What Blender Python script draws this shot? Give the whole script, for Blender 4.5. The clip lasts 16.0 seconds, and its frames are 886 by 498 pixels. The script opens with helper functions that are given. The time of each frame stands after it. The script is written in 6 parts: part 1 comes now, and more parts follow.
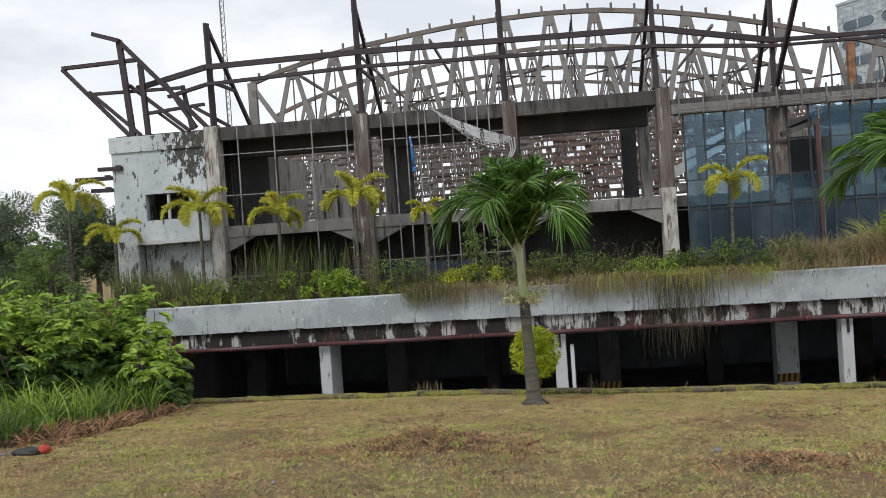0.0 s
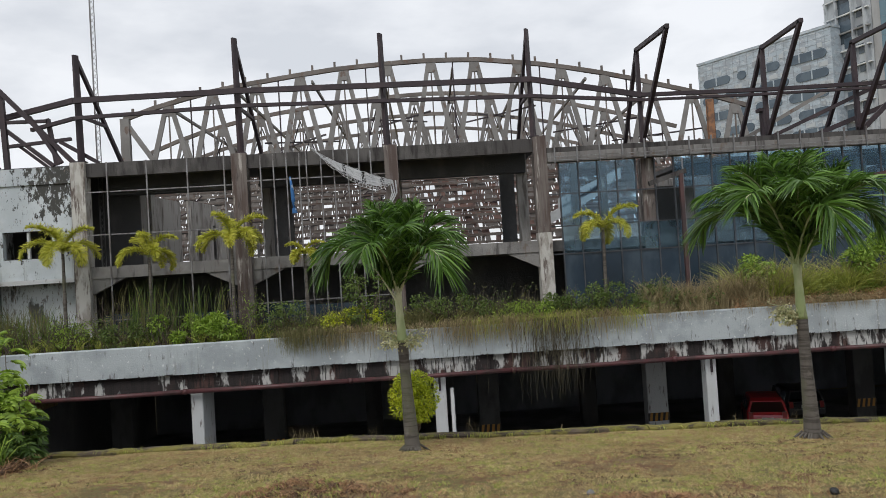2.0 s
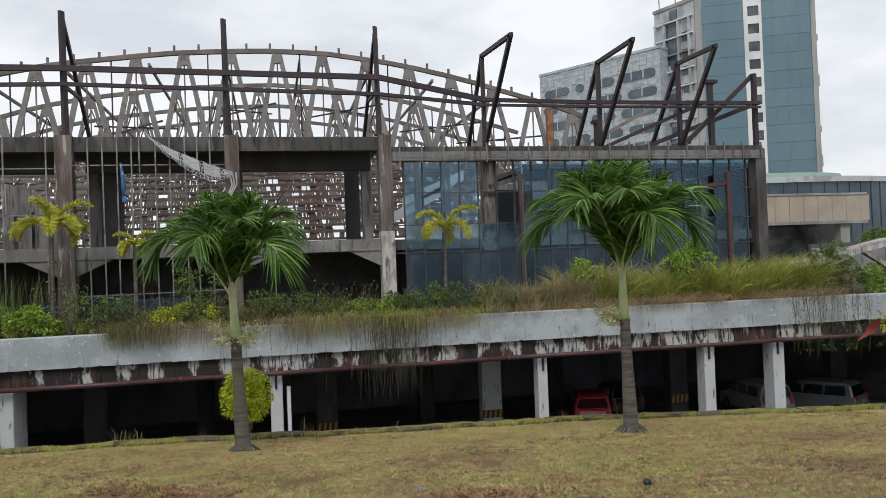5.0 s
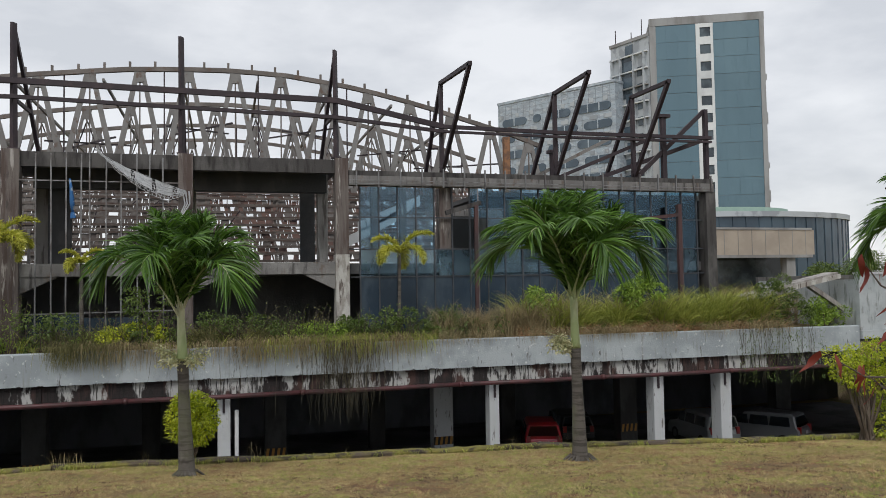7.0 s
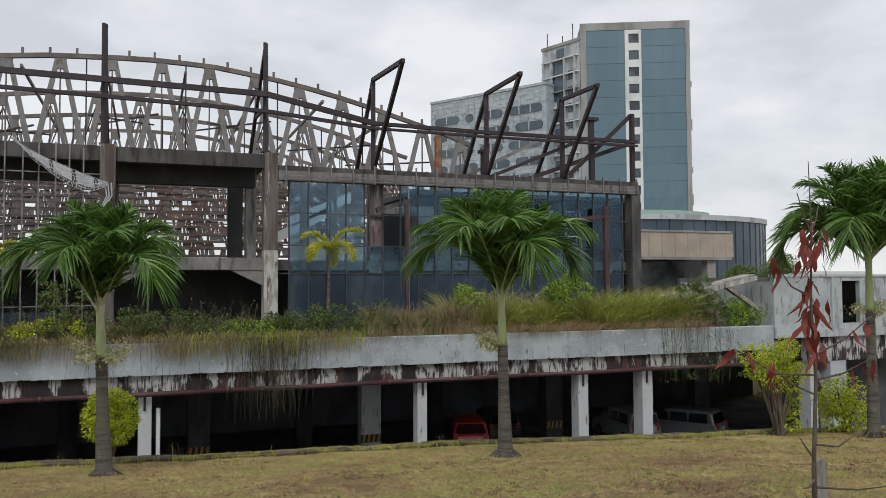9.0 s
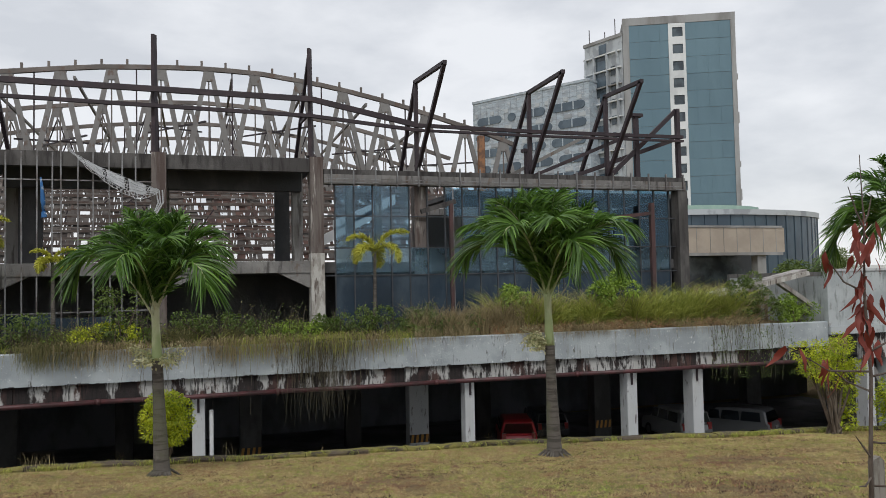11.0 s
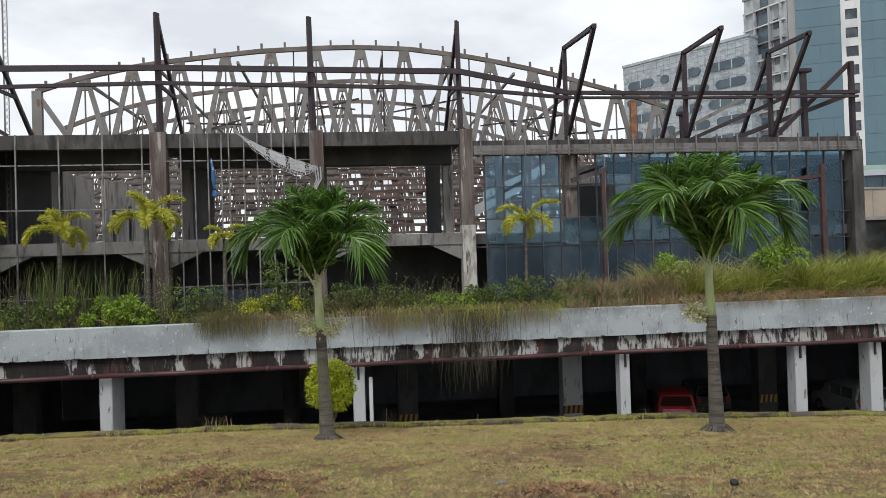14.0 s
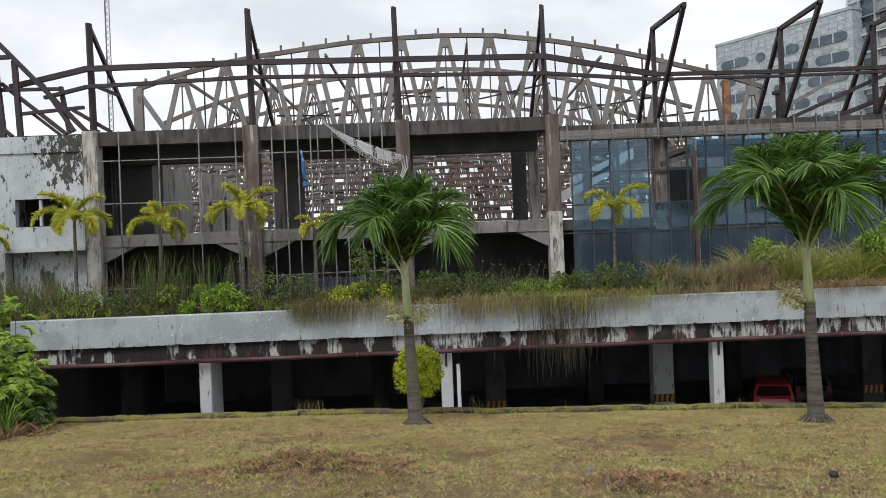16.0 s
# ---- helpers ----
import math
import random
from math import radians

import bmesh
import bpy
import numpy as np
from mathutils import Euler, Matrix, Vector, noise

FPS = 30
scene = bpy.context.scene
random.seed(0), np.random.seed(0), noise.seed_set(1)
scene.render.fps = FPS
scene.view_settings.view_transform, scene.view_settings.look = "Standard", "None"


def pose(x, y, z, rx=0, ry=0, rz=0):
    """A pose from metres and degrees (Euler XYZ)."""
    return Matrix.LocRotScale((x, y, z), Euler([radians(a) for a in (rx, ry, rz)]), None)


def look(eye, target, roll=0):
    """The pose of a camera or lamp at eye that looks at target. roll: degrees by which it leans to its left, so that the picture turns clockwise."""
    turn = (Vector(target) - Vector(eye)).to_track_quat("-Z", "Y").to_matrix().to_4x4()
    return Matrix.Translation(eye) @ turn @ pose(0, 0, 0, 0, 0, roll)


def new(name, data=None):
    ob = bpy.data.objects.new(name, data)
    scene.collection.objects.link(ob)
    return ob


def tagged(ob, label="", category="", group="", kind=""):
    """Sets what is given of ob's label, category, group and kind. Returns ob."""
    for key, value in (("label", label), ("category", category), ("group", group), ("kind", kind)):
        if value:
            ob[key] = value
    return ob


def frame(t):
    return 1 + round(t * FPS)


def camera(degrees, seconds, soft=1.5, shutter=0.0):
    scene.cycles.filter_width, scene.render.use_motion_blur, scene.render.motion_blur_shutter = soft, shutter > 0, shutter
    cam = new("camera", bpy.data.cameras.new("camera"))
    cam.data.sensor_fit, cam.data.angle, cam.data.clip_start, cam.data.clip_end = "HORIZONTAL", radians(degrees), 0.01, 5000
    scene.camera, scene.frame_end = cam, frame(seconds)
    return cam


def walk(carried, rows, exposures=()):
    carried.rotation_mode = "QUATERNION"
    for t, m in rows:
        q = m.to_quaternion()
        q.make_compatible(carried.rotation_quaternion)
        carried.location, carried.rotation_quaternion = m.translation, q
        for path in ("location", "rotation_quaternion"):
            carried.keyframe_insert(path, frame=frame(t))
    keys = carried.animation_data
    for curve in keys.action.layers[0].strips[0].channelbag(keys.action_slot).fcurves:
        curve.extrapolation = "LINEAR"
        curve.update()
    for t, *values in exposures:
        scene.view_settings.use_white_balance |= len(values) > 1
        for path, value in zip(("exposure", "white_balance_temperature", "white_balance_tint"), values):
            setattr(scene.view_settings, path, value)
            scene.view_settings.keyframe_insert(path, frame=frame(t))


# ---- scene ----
# ---- camera and walk ----
cam = camera(57.3, 16.0, soft=0.5)
PATH = [
    (0, (-0.099, 0.018, 1.685), (-1.208, 9.955, 1.545), -3.86),
    (0.5, (-0.097, 0.018, 1.678), (-1.041, 9.972, 1.486), -3.44),
    (1, (-0.074, 0.072, 1.684), (-0.583, 10.058, 1.581), -3.49),
    (1.5, (-0.041, 0.094, 1.676), (-0.004, 10.092, 1.852), -3.60),
    (2, (-0.022, 0.125, 1.701), (0.338, 10.114, 1.990), -3.56),
    (2.5, (0.020, 0.061, 1.686), (0.757, 10.028, 2.006), -3.83),
    (3, (0.021, 0.136, 1.695), (1.450, 10.033, 1.617), -4.20),
    (3.5, (0.049, 0.195, 1.681), (1.823, 10.036, 1.605), -3.89),
    (4, (0.054, 0.206, 1.678), (2.045, 10.006, 1.677), -3.17),
    (6.5, (0.103, 0.242, 1.663), (2.685, 9.894, 2.075), -1.20),
    (7, (0.104, 0.217, 1.668), (2.889, 9.810, 2.141), -0.92),
    (7.5, (0.125, 0.239, 1.665), (3.136, 9.763, 2.138), -0.88),
    (8, (0.140, 0.230, 1.661), (3.369, 9.680, 2.180), -0.37),
    (8.5, (0.143, 0.239, 1.662), (3.588, 9.616, 2.116), -0.22),
    (8.7, (0.137, 0.215, 1.656), (3.649, 9.568, 2.087), -0.19),
    (9.6, (0.110, 0.180, 1.651), (3.775, 9.472, 2.135), -0.60),
    (10.8, (0.069, 0.124, 1.645), (3.324, 9.567, 2.127), -1.21),
    (11, (0.078, 0.115, 1.663), (3.153, 9.620, 2.112), -1.15),
    (11.5, (0.089, 0.129, 1.661), (2.913, 9.715, 2.037), -1.19),
    (12, (0.076, 0.153, 1.670), (2.577, 9.834, 1.817), -2.48),
    (12.5, (0.084, 0.151, 1.671), (1.983, 9.962, 1.297), -2.73),
    (13, (0.051, 0.165, 1.670), (1.995, 9.972, 1.461), -2.46),
    (13.5, (0.042, 0.191, 1.669), (1.685, 10.055, 1.696), -1.83),
    (14, (0.035, 0.180, 1.673), (1.314, 10.097, 1.806), -1.79),
    (14.5, (0.060, 0.161, 1.662), (0.954, 10.119, 1.838), -2.13),
    (15, (0.055, 0.177, 1.660), (0.651, 10.158, 1.843), -2.28),
    (15.5, (0.069, 0.118, 1.654), (0.336, 10.114, 1.644), -2.65),
    (16, (0.057, 0.140, 1.662), (0.264, 10.137, 1.678), -2.26),
]
# the phone opens up when it dips towards the dark car park and the lawn
STOPS = [(0, 0.42), (0.5, 0.44), (1, 0.44), (1.5, 0.30), (2, 0.24), (2.5, 0.24), (3, 0.44), (3.5, 0.52), (4, 0.44), (6.5, 0.18), (7, 0.14), (8.5, 0.12),
         (10.8, 0.14), (11.5, 0.20), (12, 0.38), (12.5, 0.70), (13, 0.60), (13.5, 0.46), (14, 0.38), (14.5, 0.34), (15, 0.32), (15.5, 0.38), (16, 0.40)]
walk(cam, [(t, look(eye, target, roll)) for t, eye, target, roll in PATH], STOPS)

# ---- sky and sun: a bright overcast day ----
world = bpy.data.worlds.new("overcast_sky")
scene.world = world
world.use_nodes = True
wn, wl = world.node_tree.nodes, world.node_tree.links
wn.clear()
w_out = wn.new("ShaderNodeOutputWorld")
w_bg = wn.new("ShaderNodeBackground")
w_sky = wn.new("ShaderNodeTexSky")
w_sky.sky_type = "NISHITA"
w_sky.sun_disc = False
w_sky.sun_elevation, w_sky.sun_rotation = radians(58), radians(25)
w_dim = wn.new("ShaderNodeVectorMath")
w_dim.operation = "SCALE"
w_dim.inputs["Scale"].default_value = 0.10
w_tc = wn.new("ShaderNodeTexCoord")
w_map = wn.new("ShaderNodeMapping")
w_map.inputs["Scale"].default_value = (1.3, 1.3, 3.2)
w_map.inputs["Location"].default_value = (0.7, 0.2, 0.35)
w_noise = wn.new("ShaderNodeTexNoise")
w_noise.inputs["Scale"].default_value = 3.2
w_noise.inputs["Detail"].default_value = 7.0
w_noise.inputs["Roughness"].default_value = 0.52
w_ramp = wn.new("ShaderNodeValToRGB")
w_ramp.color_ramp.elements[0].position, w_ramp.color_ramp.elements[0].color = 0.36, (0.60, 0.62, 0.655, 1)
w_ramp.color_ramp.elements[1].position, w_ramp.color_ramp.elements[1].color = 0.58, (0.80, 0.812, 0.835, 1)
w_mix = wn.new("ShaderNodeMix")
w_mix.data_type = "RGBA"
w_mix.inputs["Factor"].default_value = 0.9
wl.new(w_tc.outputs["Generated"], w_map.inputs["Vector"])
wl.new(w_map.outputs["Vector"], w_noise.inputs["Vector"])
wl.new(w_noise.outputs["Fac"], w_ramp.inputs["Fac"])
wl.new(w_sky.outputs["Color"], w_dim.inputs[0])
wl.new(w_dim.outputs["Vector"], w_mix.inputs["A"])
wl.new(w_ramp.outputs["Color"], w_mix.inputs["B"])
wl.new(w_mix.outputs["Result"], w_bg.inputs["Color"])
w_bg.inputs["Strength"].default_value = 1.0
wl.new(w_bg.outputs["Background"], w_out.inputs["Surface"])

sun = new("sun", bpy.data.lights.new("sun", "SUN"))
sun.data.energy, sun.data.angle, sun.data.color = 1.5, radians(25), (1.0, 0.975, 0.94)
sun.matrix_world = look((-20, -25, 60), (0, 20, 0))
scene.view_settings.exposure = 0.0


# ---- materials ----
def shader(name):
    m = bpy.data.materials.new(name)
    m.use_nodes = True
    t = m.node_tree
    return m, t.nodes, t.links, t.nodes["Principled BSDF"]


def noise_fac(n, l, scale, stretch=(1, 1, 1), detail=6.0, rough=0.6, lo=0.4, hi=0.6, offset=(0, 0, 0)):
    g = n.new("ShaderNodeNewGeometry")
    mp = n.new("ShaderNodeMapping")
    mp.inputs["Scale"].default_value = stretch
    mp.inputs["Location"].default_value = offset
    tx = n.new("ShaderNodeTexNoise")
    tx.inputs["Scale"].default_value = scale
    tx.inputs["Detail"].default_value = detail
    tx.inputs["Roughness"].default_value = rough
    mr = n.new("ShaderNodeMapRange")
    mr.interpolation_type = "SMOOTHSTEP"
    mr.inputs["From Min"].default_value, mr.inputs["From Max"].default_value = lo, hi
    l.new(g.outputs["Position"], mp.inputs["Vector"])
    l.new(mp.outputs["Vector"], tx.inputs["Vector"])
    l.new(tx.outputs["Fac"], mr.inputs["Value"])
    return mr.outputs["Result"]


def blend(n, l, fac, a, b):
    mx = n.new("ShaderNodeMix")
    mx.data_type = "RGBA"
    if isinstance(fac, float):
        mx.inputs["Factor"].default_value = fac
    else:
        l.new(fac, mx.inputs["Factor"])
    for key, v in (("A", a), ("B", b)):
        if isinstance(v, tuple):
            mx.inputs[key].default_value = (*v, 1)
        else:
            l.new(v, mx.inputs[key])
    return mx.outputs["Result"]


def relief(n, l, p, fac, strength, distance=0.02):
    b = n.new("ShaderNodeBump")
    b.inputs["Strength"].default_value = strength
    b.inputs["Distance"].default_value = distance
    l.new(fac, b.inputs["Height"])
    l.new(b.outputs["Normal"], p.inputs["Normal"])


def surface(name, base, layers, rough=0.85, bump=0.4, grain=30.0, metal=0.0, vary=0.0):
    """A base colour with stain layers on it: (colour, scale, stretch, lo, hi, strength)."""
    m, n, l, p = shader(name)
    col = base
    for k, (c, scale, stretch, lo, hi, strength) in enumerate(layers):
        f = noise_fac(n, l, scale, stretch, lo=lo, hi=hi, offset=(k * 3.7 + 1.1, k * 5.3, k * 2.9))
        mul = n.new("ShaderNodeMath")
        mul.operation = "MULTIPLY"
        mul.inputs[1].default_value = strength
        l.new(f, mul.inputs[0])
        col = blend(n, l, mul.outputs[0], col, c)
    if vary:
        oi = n.new("ShaderNodeObjectInfo")
        hs = n.new("ShaderNodeHueSaturation")
        mr = n.new("ShaderNodeMapRange")
        mr.inputs["To Min"].default_value, mr.inputs["To Max"].default_value = 1 - vary, 1 + vary
        l.new(oi.outputs["Random"], mr.inputs["Value"])
        l.new(mr.outputs["Result"], hs.inputs["Value"])
        if isinstance(col, tuple):
            hs.inputs["Color"].default_value = (*col, 1)
        else:
            l.new(col, hs.inputs["Color"])
        col = hs.outputs["Color"]
    if isinstance(col, tuple):
        p.inputs["Base Color"].default_value = (*col, 1)
    else:
        l.new(col, p.inputs["Base Color"])
    p.inputs["Roughness"].default_value = rough
    p.inputs["Metallic"].default_value = metal
    if bump:
        relief(n, l, p, noise_fac(n, l, grain, lo=0.2, hi=0.8), bump)
    return m


def leafy(name, dark, light, rough=0.55, spread=0.5, glow=0.25):
    """Leaves: colour varies from leaf to leaf, light passes through them."""
    m, n, l, p = shader(name)
    g = n.new("ShaderNodeNewGeometry")
    big = noise_fac(n, l, 0.9, lo=0.3, hi=0.7)
    a = n.new("ShaderNodeMath")
    a.operation = "MULTIPLY_ADD"
    a.inputs[1].default_value = spread
    l.new(g.outputs["Random Per Island"], a.inputs[0])
    half = n.new("ShaderNodeMath")
    half.operation = "MULTIPLY"
    half.inputs[1].default_value = 1 - spread
    l.new(big, half.inputs[0])
    l.new(half.outputs[0], a.inputs[2])
    col = blend(n, l, a.outputs[0], dark, light)
    l.new(col, p.inputs["Base Color"])
    p.inputs["Roughness"].default_value = rough
    tr = n.new("ShaderNodeBsdfTranslucent")
    l.new(col, tr.inputs["Color"])
    mx = n.new("ShaderNodeMixShader")
    mx.inputs["Fac"].default_value = glow
    l.new(p.outputs["BSDF"], mx.inputs[1])
    l.new(tr.outputs["BSDF"], mx.inputs[2])
    l.new(mx.outputs["Shader"], n["Material Output"].inputs["Surface"])
    return m


M_PAINT = surface("weathered_white_paint", (0.42, 0.45, 0.46), [
    ((0.29, 0.32, 0.33), 0.9, (1, 1, 1), 0.40, 0.65, 0.7),
    ((0.10, 0.115, 0.10), 1.0, (3.2, 3.2, 0.55), 0.53, 0.70, 0.85),
    ((0.20, 0.20, 0.18), 4.0, (1, 1, 0.6), 0.58, 0.66, 0.55)], rough=0.8, grain=18)


def fascia_material():
    """White paint with grime streaks from the top and black mould creeping up from the drip edge."""
    m, n, l, p = shader("mould_edged_white_paint")
    col = blend(n, l, noise_fac(n, l, 0.7, lo=0.40, hi=0.62), (0.37, 0.405, 0.42), (0.27, 0.30, 0.315))
    streak = noise_fac(n, l, 1.0, (3.5, 3.5, 0.35), lo=0.54, hi=0.74)
    col = blend(n, l, streak, col, (0.22, 0.23, 0.215))
    fine = noise_fac(n, l, 2.4, (3, 3, 0.7), lo=0.60, hi=0.72, offset=(3, 1, 5))
    col = blend(n, l, fine, col, (0.11, 0.11, 0.10))
    flake = noise_fac(n, l, 5.5, (1, 1, 1), lo=0.60, hi=0.64, detail=8.0, rough=0.7, offset=(8, 4, 2))
    col = blend(n, l, flake, col, (0.55, 0.57, 0.57))
    g = n.new("ShaderNodeNewGeometry")
    sep = n.new("ShaderNodeSeparateXYZ")
    l.new(g.outputs["Position"], sep.inputs["Vector"])
    edge = n.new("ShaderNodeMapRange")
    edge.inputs["From Min"].default_value, edge.inputs["From Max"].default_value = -1.30, -1.50
    l.new(sep.outputs["Z"], edge.inputs["Value"])
    rag = noise_fac(n, l, 1.6, (1.8, 1.8, 0.9), lo=0.35, hi=0.65, detail=9.0, rough=0.7, offset=(7, 2, 1))
    add = n.new("ShaderNodeMath")
    add.operation = "MULTIPLY"
    l.new(edge.outputs["Result"], add.inputs[0])
    l.new(rag, add.inputs[1])
    cut = n.new("ShaderNodeMapRange")
    cut.inputs["From Min"].default_value, cut.inputs["From Max"].default_value = 0.34, 0.46
    l.new(add.outputs[0], cut.inputs["Value"])
    col = blend(n, l, cut.outputs["Result"], col, (0.022, 0.018, 0.017))
    l.new(col, p.inputs["Base Color"])
    p.inputs["Roughness"].default_value = 0.82
    relief(n, l, p, noise_fac(n, l, 16, lo=0.2, hi=0.8), 0.4)
    return m


M_FASCIA = fascia_material()
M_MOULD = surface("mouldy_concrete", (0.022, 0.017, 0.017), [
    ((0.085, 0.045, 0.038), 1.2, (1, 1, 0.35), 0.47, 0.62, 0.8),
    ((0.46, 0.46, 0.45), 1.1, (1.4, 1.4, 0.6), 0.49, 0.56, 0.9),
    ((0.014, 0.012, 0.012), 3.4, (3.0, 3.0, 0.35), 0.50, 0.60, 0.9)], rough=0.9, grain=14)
M_WALL = surface("stained_white_stucco", (0.47, 0.50, 0.51), [
    ((0.34, 0.37, 0.38), 0.7, (1, 1, 1), 0.42, 0.62, 0.8),
    ((0.055, 0.055, 0.05), 0.8, (2.4, 2.4, 0.9), 0.52, 0.60, 0.95),
    ((0.14, 0.12, 0.10), 7.0, (1.6, 1.6, 0.6), 0.56, 0.62, 0.8)], rough=0.85, grain=22)
def gable_material():
    """Pale paint, clean below, with black mould flaking down from the corner of the parapet."""
    m, n, l, p = shader("mould_stained_gable_paint")
    col = blend(n, l, noise_fac(n, l, 0.6, lo=0.40, hi=0.64), (0.50, 0.54, 0.565), (0.40, 0.44, 0.465))
    col = blend(n, l, noise_fac(n, l, 1.2, (3, 3, 0.25), lo=0.60, hi=0.78), col, (0.25, 0.26, 0.25))
    g = n.new("ShaderNodeNewGeometry")
    sep = n.new("ShaderNodeSeparateXYZ")
    l.new(g.outputs["Position"], sep.inputs["Vector"])
    reach = []
    for axis, lo, hi in (("X", -16.6, -14.6), ("Z", 4.2, 6.2)):
        r = n.new("ShaderNodeMapRange")
        r.inputs["From Min"].default_value, r.inputs["From Max"].default_value = lo, hi
        l.new(sep.outputs[axis], r.inputs["Value"])
        reach.append(r.outputs["Result"])
    corner = n.new("ShaderNodeMath")
    corner.operation = "MULTIPLY"
    l.new(reach[0], corner.inputs[0])
    l.new(reach[1], corner.inputs[1])
    rag = noise_fac(n, l, 2.6, (1.9, 1.9, 0.9), lo=0.30, hi=0.70, detail=9.0, rough=0.72, offset=(2, 6, 1))
    add = n.new("ShaderNodeMath")
    add.operation = "MULTIPLY_ADD"
    add.inputs[1].default_value = 0.62
    l.new(corner.outputs[0], add.inputs[0])
    l.new(rag, add.inputs[2])
    cut = n.new("ShaderNodeMapRange")
    cut.inputs["From Min"].default_value, cut.inputs["From Max"].default_value = 0.80, 0.94
    l.new(add.outputs[0], cut.inputs["Value"])
    col = blend(n, l, cut.outputs["Result"], col, (0.05, 0.05, 0.046))
    col = blend(n, l, noise_fac(n, l, 6.0, (1.6, 1.6, 0.6), lo=0.62, hi=0.70), col, (0.20, 0.17, 0.14))
    l.new(col, p.inputs["Base Color"])
    p.inputs["Roughness"].default_value = 0.85
    relief(n, l, p, noise_fac(n, l, 20, lo=0.2, hi=0.8), 0.4)
    return m


M_GABLE = gable_material()
M_BEAM = surface("blackened_beam_concrete", (0.060, 0.056, 0.055), [
    ((0.12, 0.115, 0.11), 0.8, (1, 1, 0.6), 0.45, 0.65, 0.8),
    ((0.025, 0.022, 0.022), 1.3, (3, 3, 0.4), 0.48, 0.66, 0.9)], rough=0.92, grain=16)
M_CONC = surface("raw_weathered_concrete", (0.17, 0.165, 0.16), [
    ((0.25, 0.245, 0.235), 0.8, (1, 1, 1), 0.45, 0.65, 0.8),
    ((0.055, 0.05, 0.048), 1.3, (3, 3, 0.5), 0.50, 0.68, 0.85),
    ((0.13, 0.085, 0.06), 2.6, (1, 1, 0.5), 0.56, 0.70, 0.6)], rough=0.92, grain=16)
M_COLUMN = surface("stained_column_concrete", (0.145, 0.125, 0.115), [
    ((0.07, 0.046, 0.04), 0.9, (3, 3, 0.25), 0.47, 0.62, 0.85),
    ((0.42, 0.40, 0.37), 2.0, (2.5, 2.5, 0.35), 0.55, 0.66, 0.75),
    ((0.035, 0.03, 0.03), 2.2, (3, 3, 0.4), 0.56, 0.70, 0.8)], rough=0.9, grain=16)
# Concrete for interiors and undersides, with their shade put into a darker colour.
M_DARKCONC = surface("shaded_interior_concrete", (0.075, 0.075, 0.078), [
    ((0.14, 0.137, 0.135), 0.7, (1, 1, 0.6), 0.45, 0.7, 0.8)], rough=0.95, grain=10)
M_STEEL = surface("dark_primed_steel", (0.026, 0.016, 0.022), [
    ((0.05, 0.03, 0.034), 1.6, (1, 1, 1), 0.48, 0.66, 0.7),
    ((0.015, 0.012, 0.013), 5.0, (1, 1, 1), 0.5, 0.7, 0.6)], rough=0.6, bump=0.15, grain=40)
M_TRUSS = surface("faded_grey_steel", (0.205, 0.198, 0.19), [
    ((0.15, 0.142, 0.135), 0.5, (1, 1, 1), 0.42, 0.62, 0.8),
    ((0.12, 0.075, 0.055), 3.0, (1, 1, 0.7), 0.56, 0.68, 0.8)], rough=0.75, bump=0.15, grain=30)
M_TRUSSTOP = surface("weathered_chord_steel", (0.115, 0.1, 0.09), [
    ((0.19, 0.165, 0.15), 0.5, (1, 1, 1), 0.42, 0.62, 0.8),
    ((0.12, 0.075, 0.055), 3.0, (1, 1, 0.7), 0.56, 0.68, 0.8)], rough=0.75, bump=0.15, grain=30)
M_RUST = surface("rusty_orange_steel", (0.28, 0.14, 0.07), [((0.12, 0.07, 0.05), 3.0, (1, 1, 1), 0.45, 0.6, 0.8)], rough=0.85)
M_PIPE = surface("maroon_painted_pipe", (0.085, 0.028, 0.030), [
    ((0.045, 0.022, 0.022), 1.5, (1, 1, 1), 0.42, 0.6, 0.9)], rough=0.5, bump=0.1)
M_PURLIN = surface("rusty_roof_purlin", (0.10, 0.075, 0.065), [
    ((0.17, 0.15, 0.135), 0.35, (1, 1, 1), 0.42, 0.58, 0.9),
    ((0.075, 0.045, 0.035), 2.0, (1, 1, 1), 0.5, 0.66, 0.8)], rough=0.85, bump=0.1)
M_PANEL = surface("bare_grey_panel", (0.36, 0.345, 0.325), [((0.22, 0.20, 0.185), 0.8, (2, 2, 0.4), 0.45, 0.62, 0.9), ((0.10, 0.085, 0.075), 1.6, (3, 3, 0.35), 0.54, 0.66, 0.8)], rough=0.9, grain=14)
M_SHEET = surface("weathered_roof_sheet", (0.085, 0.076, 0.07), [
    ((0.045, 0.036, 0.033), 0.9, (1, 1, 0.4), 0.45, 0.62, 0.9)], rough=0.8, bump=0.1, vary=0.3)
M_REDSHEET = surface("rust_red_roof_sheet", (0.11, 0.062, 0.05), [
    ((0.05, 0.032, 0.03), 1.4, (1, 1, 0.3), 0.45, 0.62, 0.9)], rough=0.85, bump=0.1)
M_MULLION = surface("dark_aluminium_mullion", (0.035, 0.04, 0.048), [((0.07, 0.075, 0.085), 2.0, (1, 1, 0.5), 0.45, 0.6, 0.8)], rough=0.5, bump=0.05)
M_CONDUIT = surface("galvanised_rod", (0.22, 0.22, 0.225), [((0.10, 0.085, 0.08), 2.5, (1, 1, 0.5), 0.45, 0.6, 0.8)], rough=0.5, metal=0.3, bump=0.05)
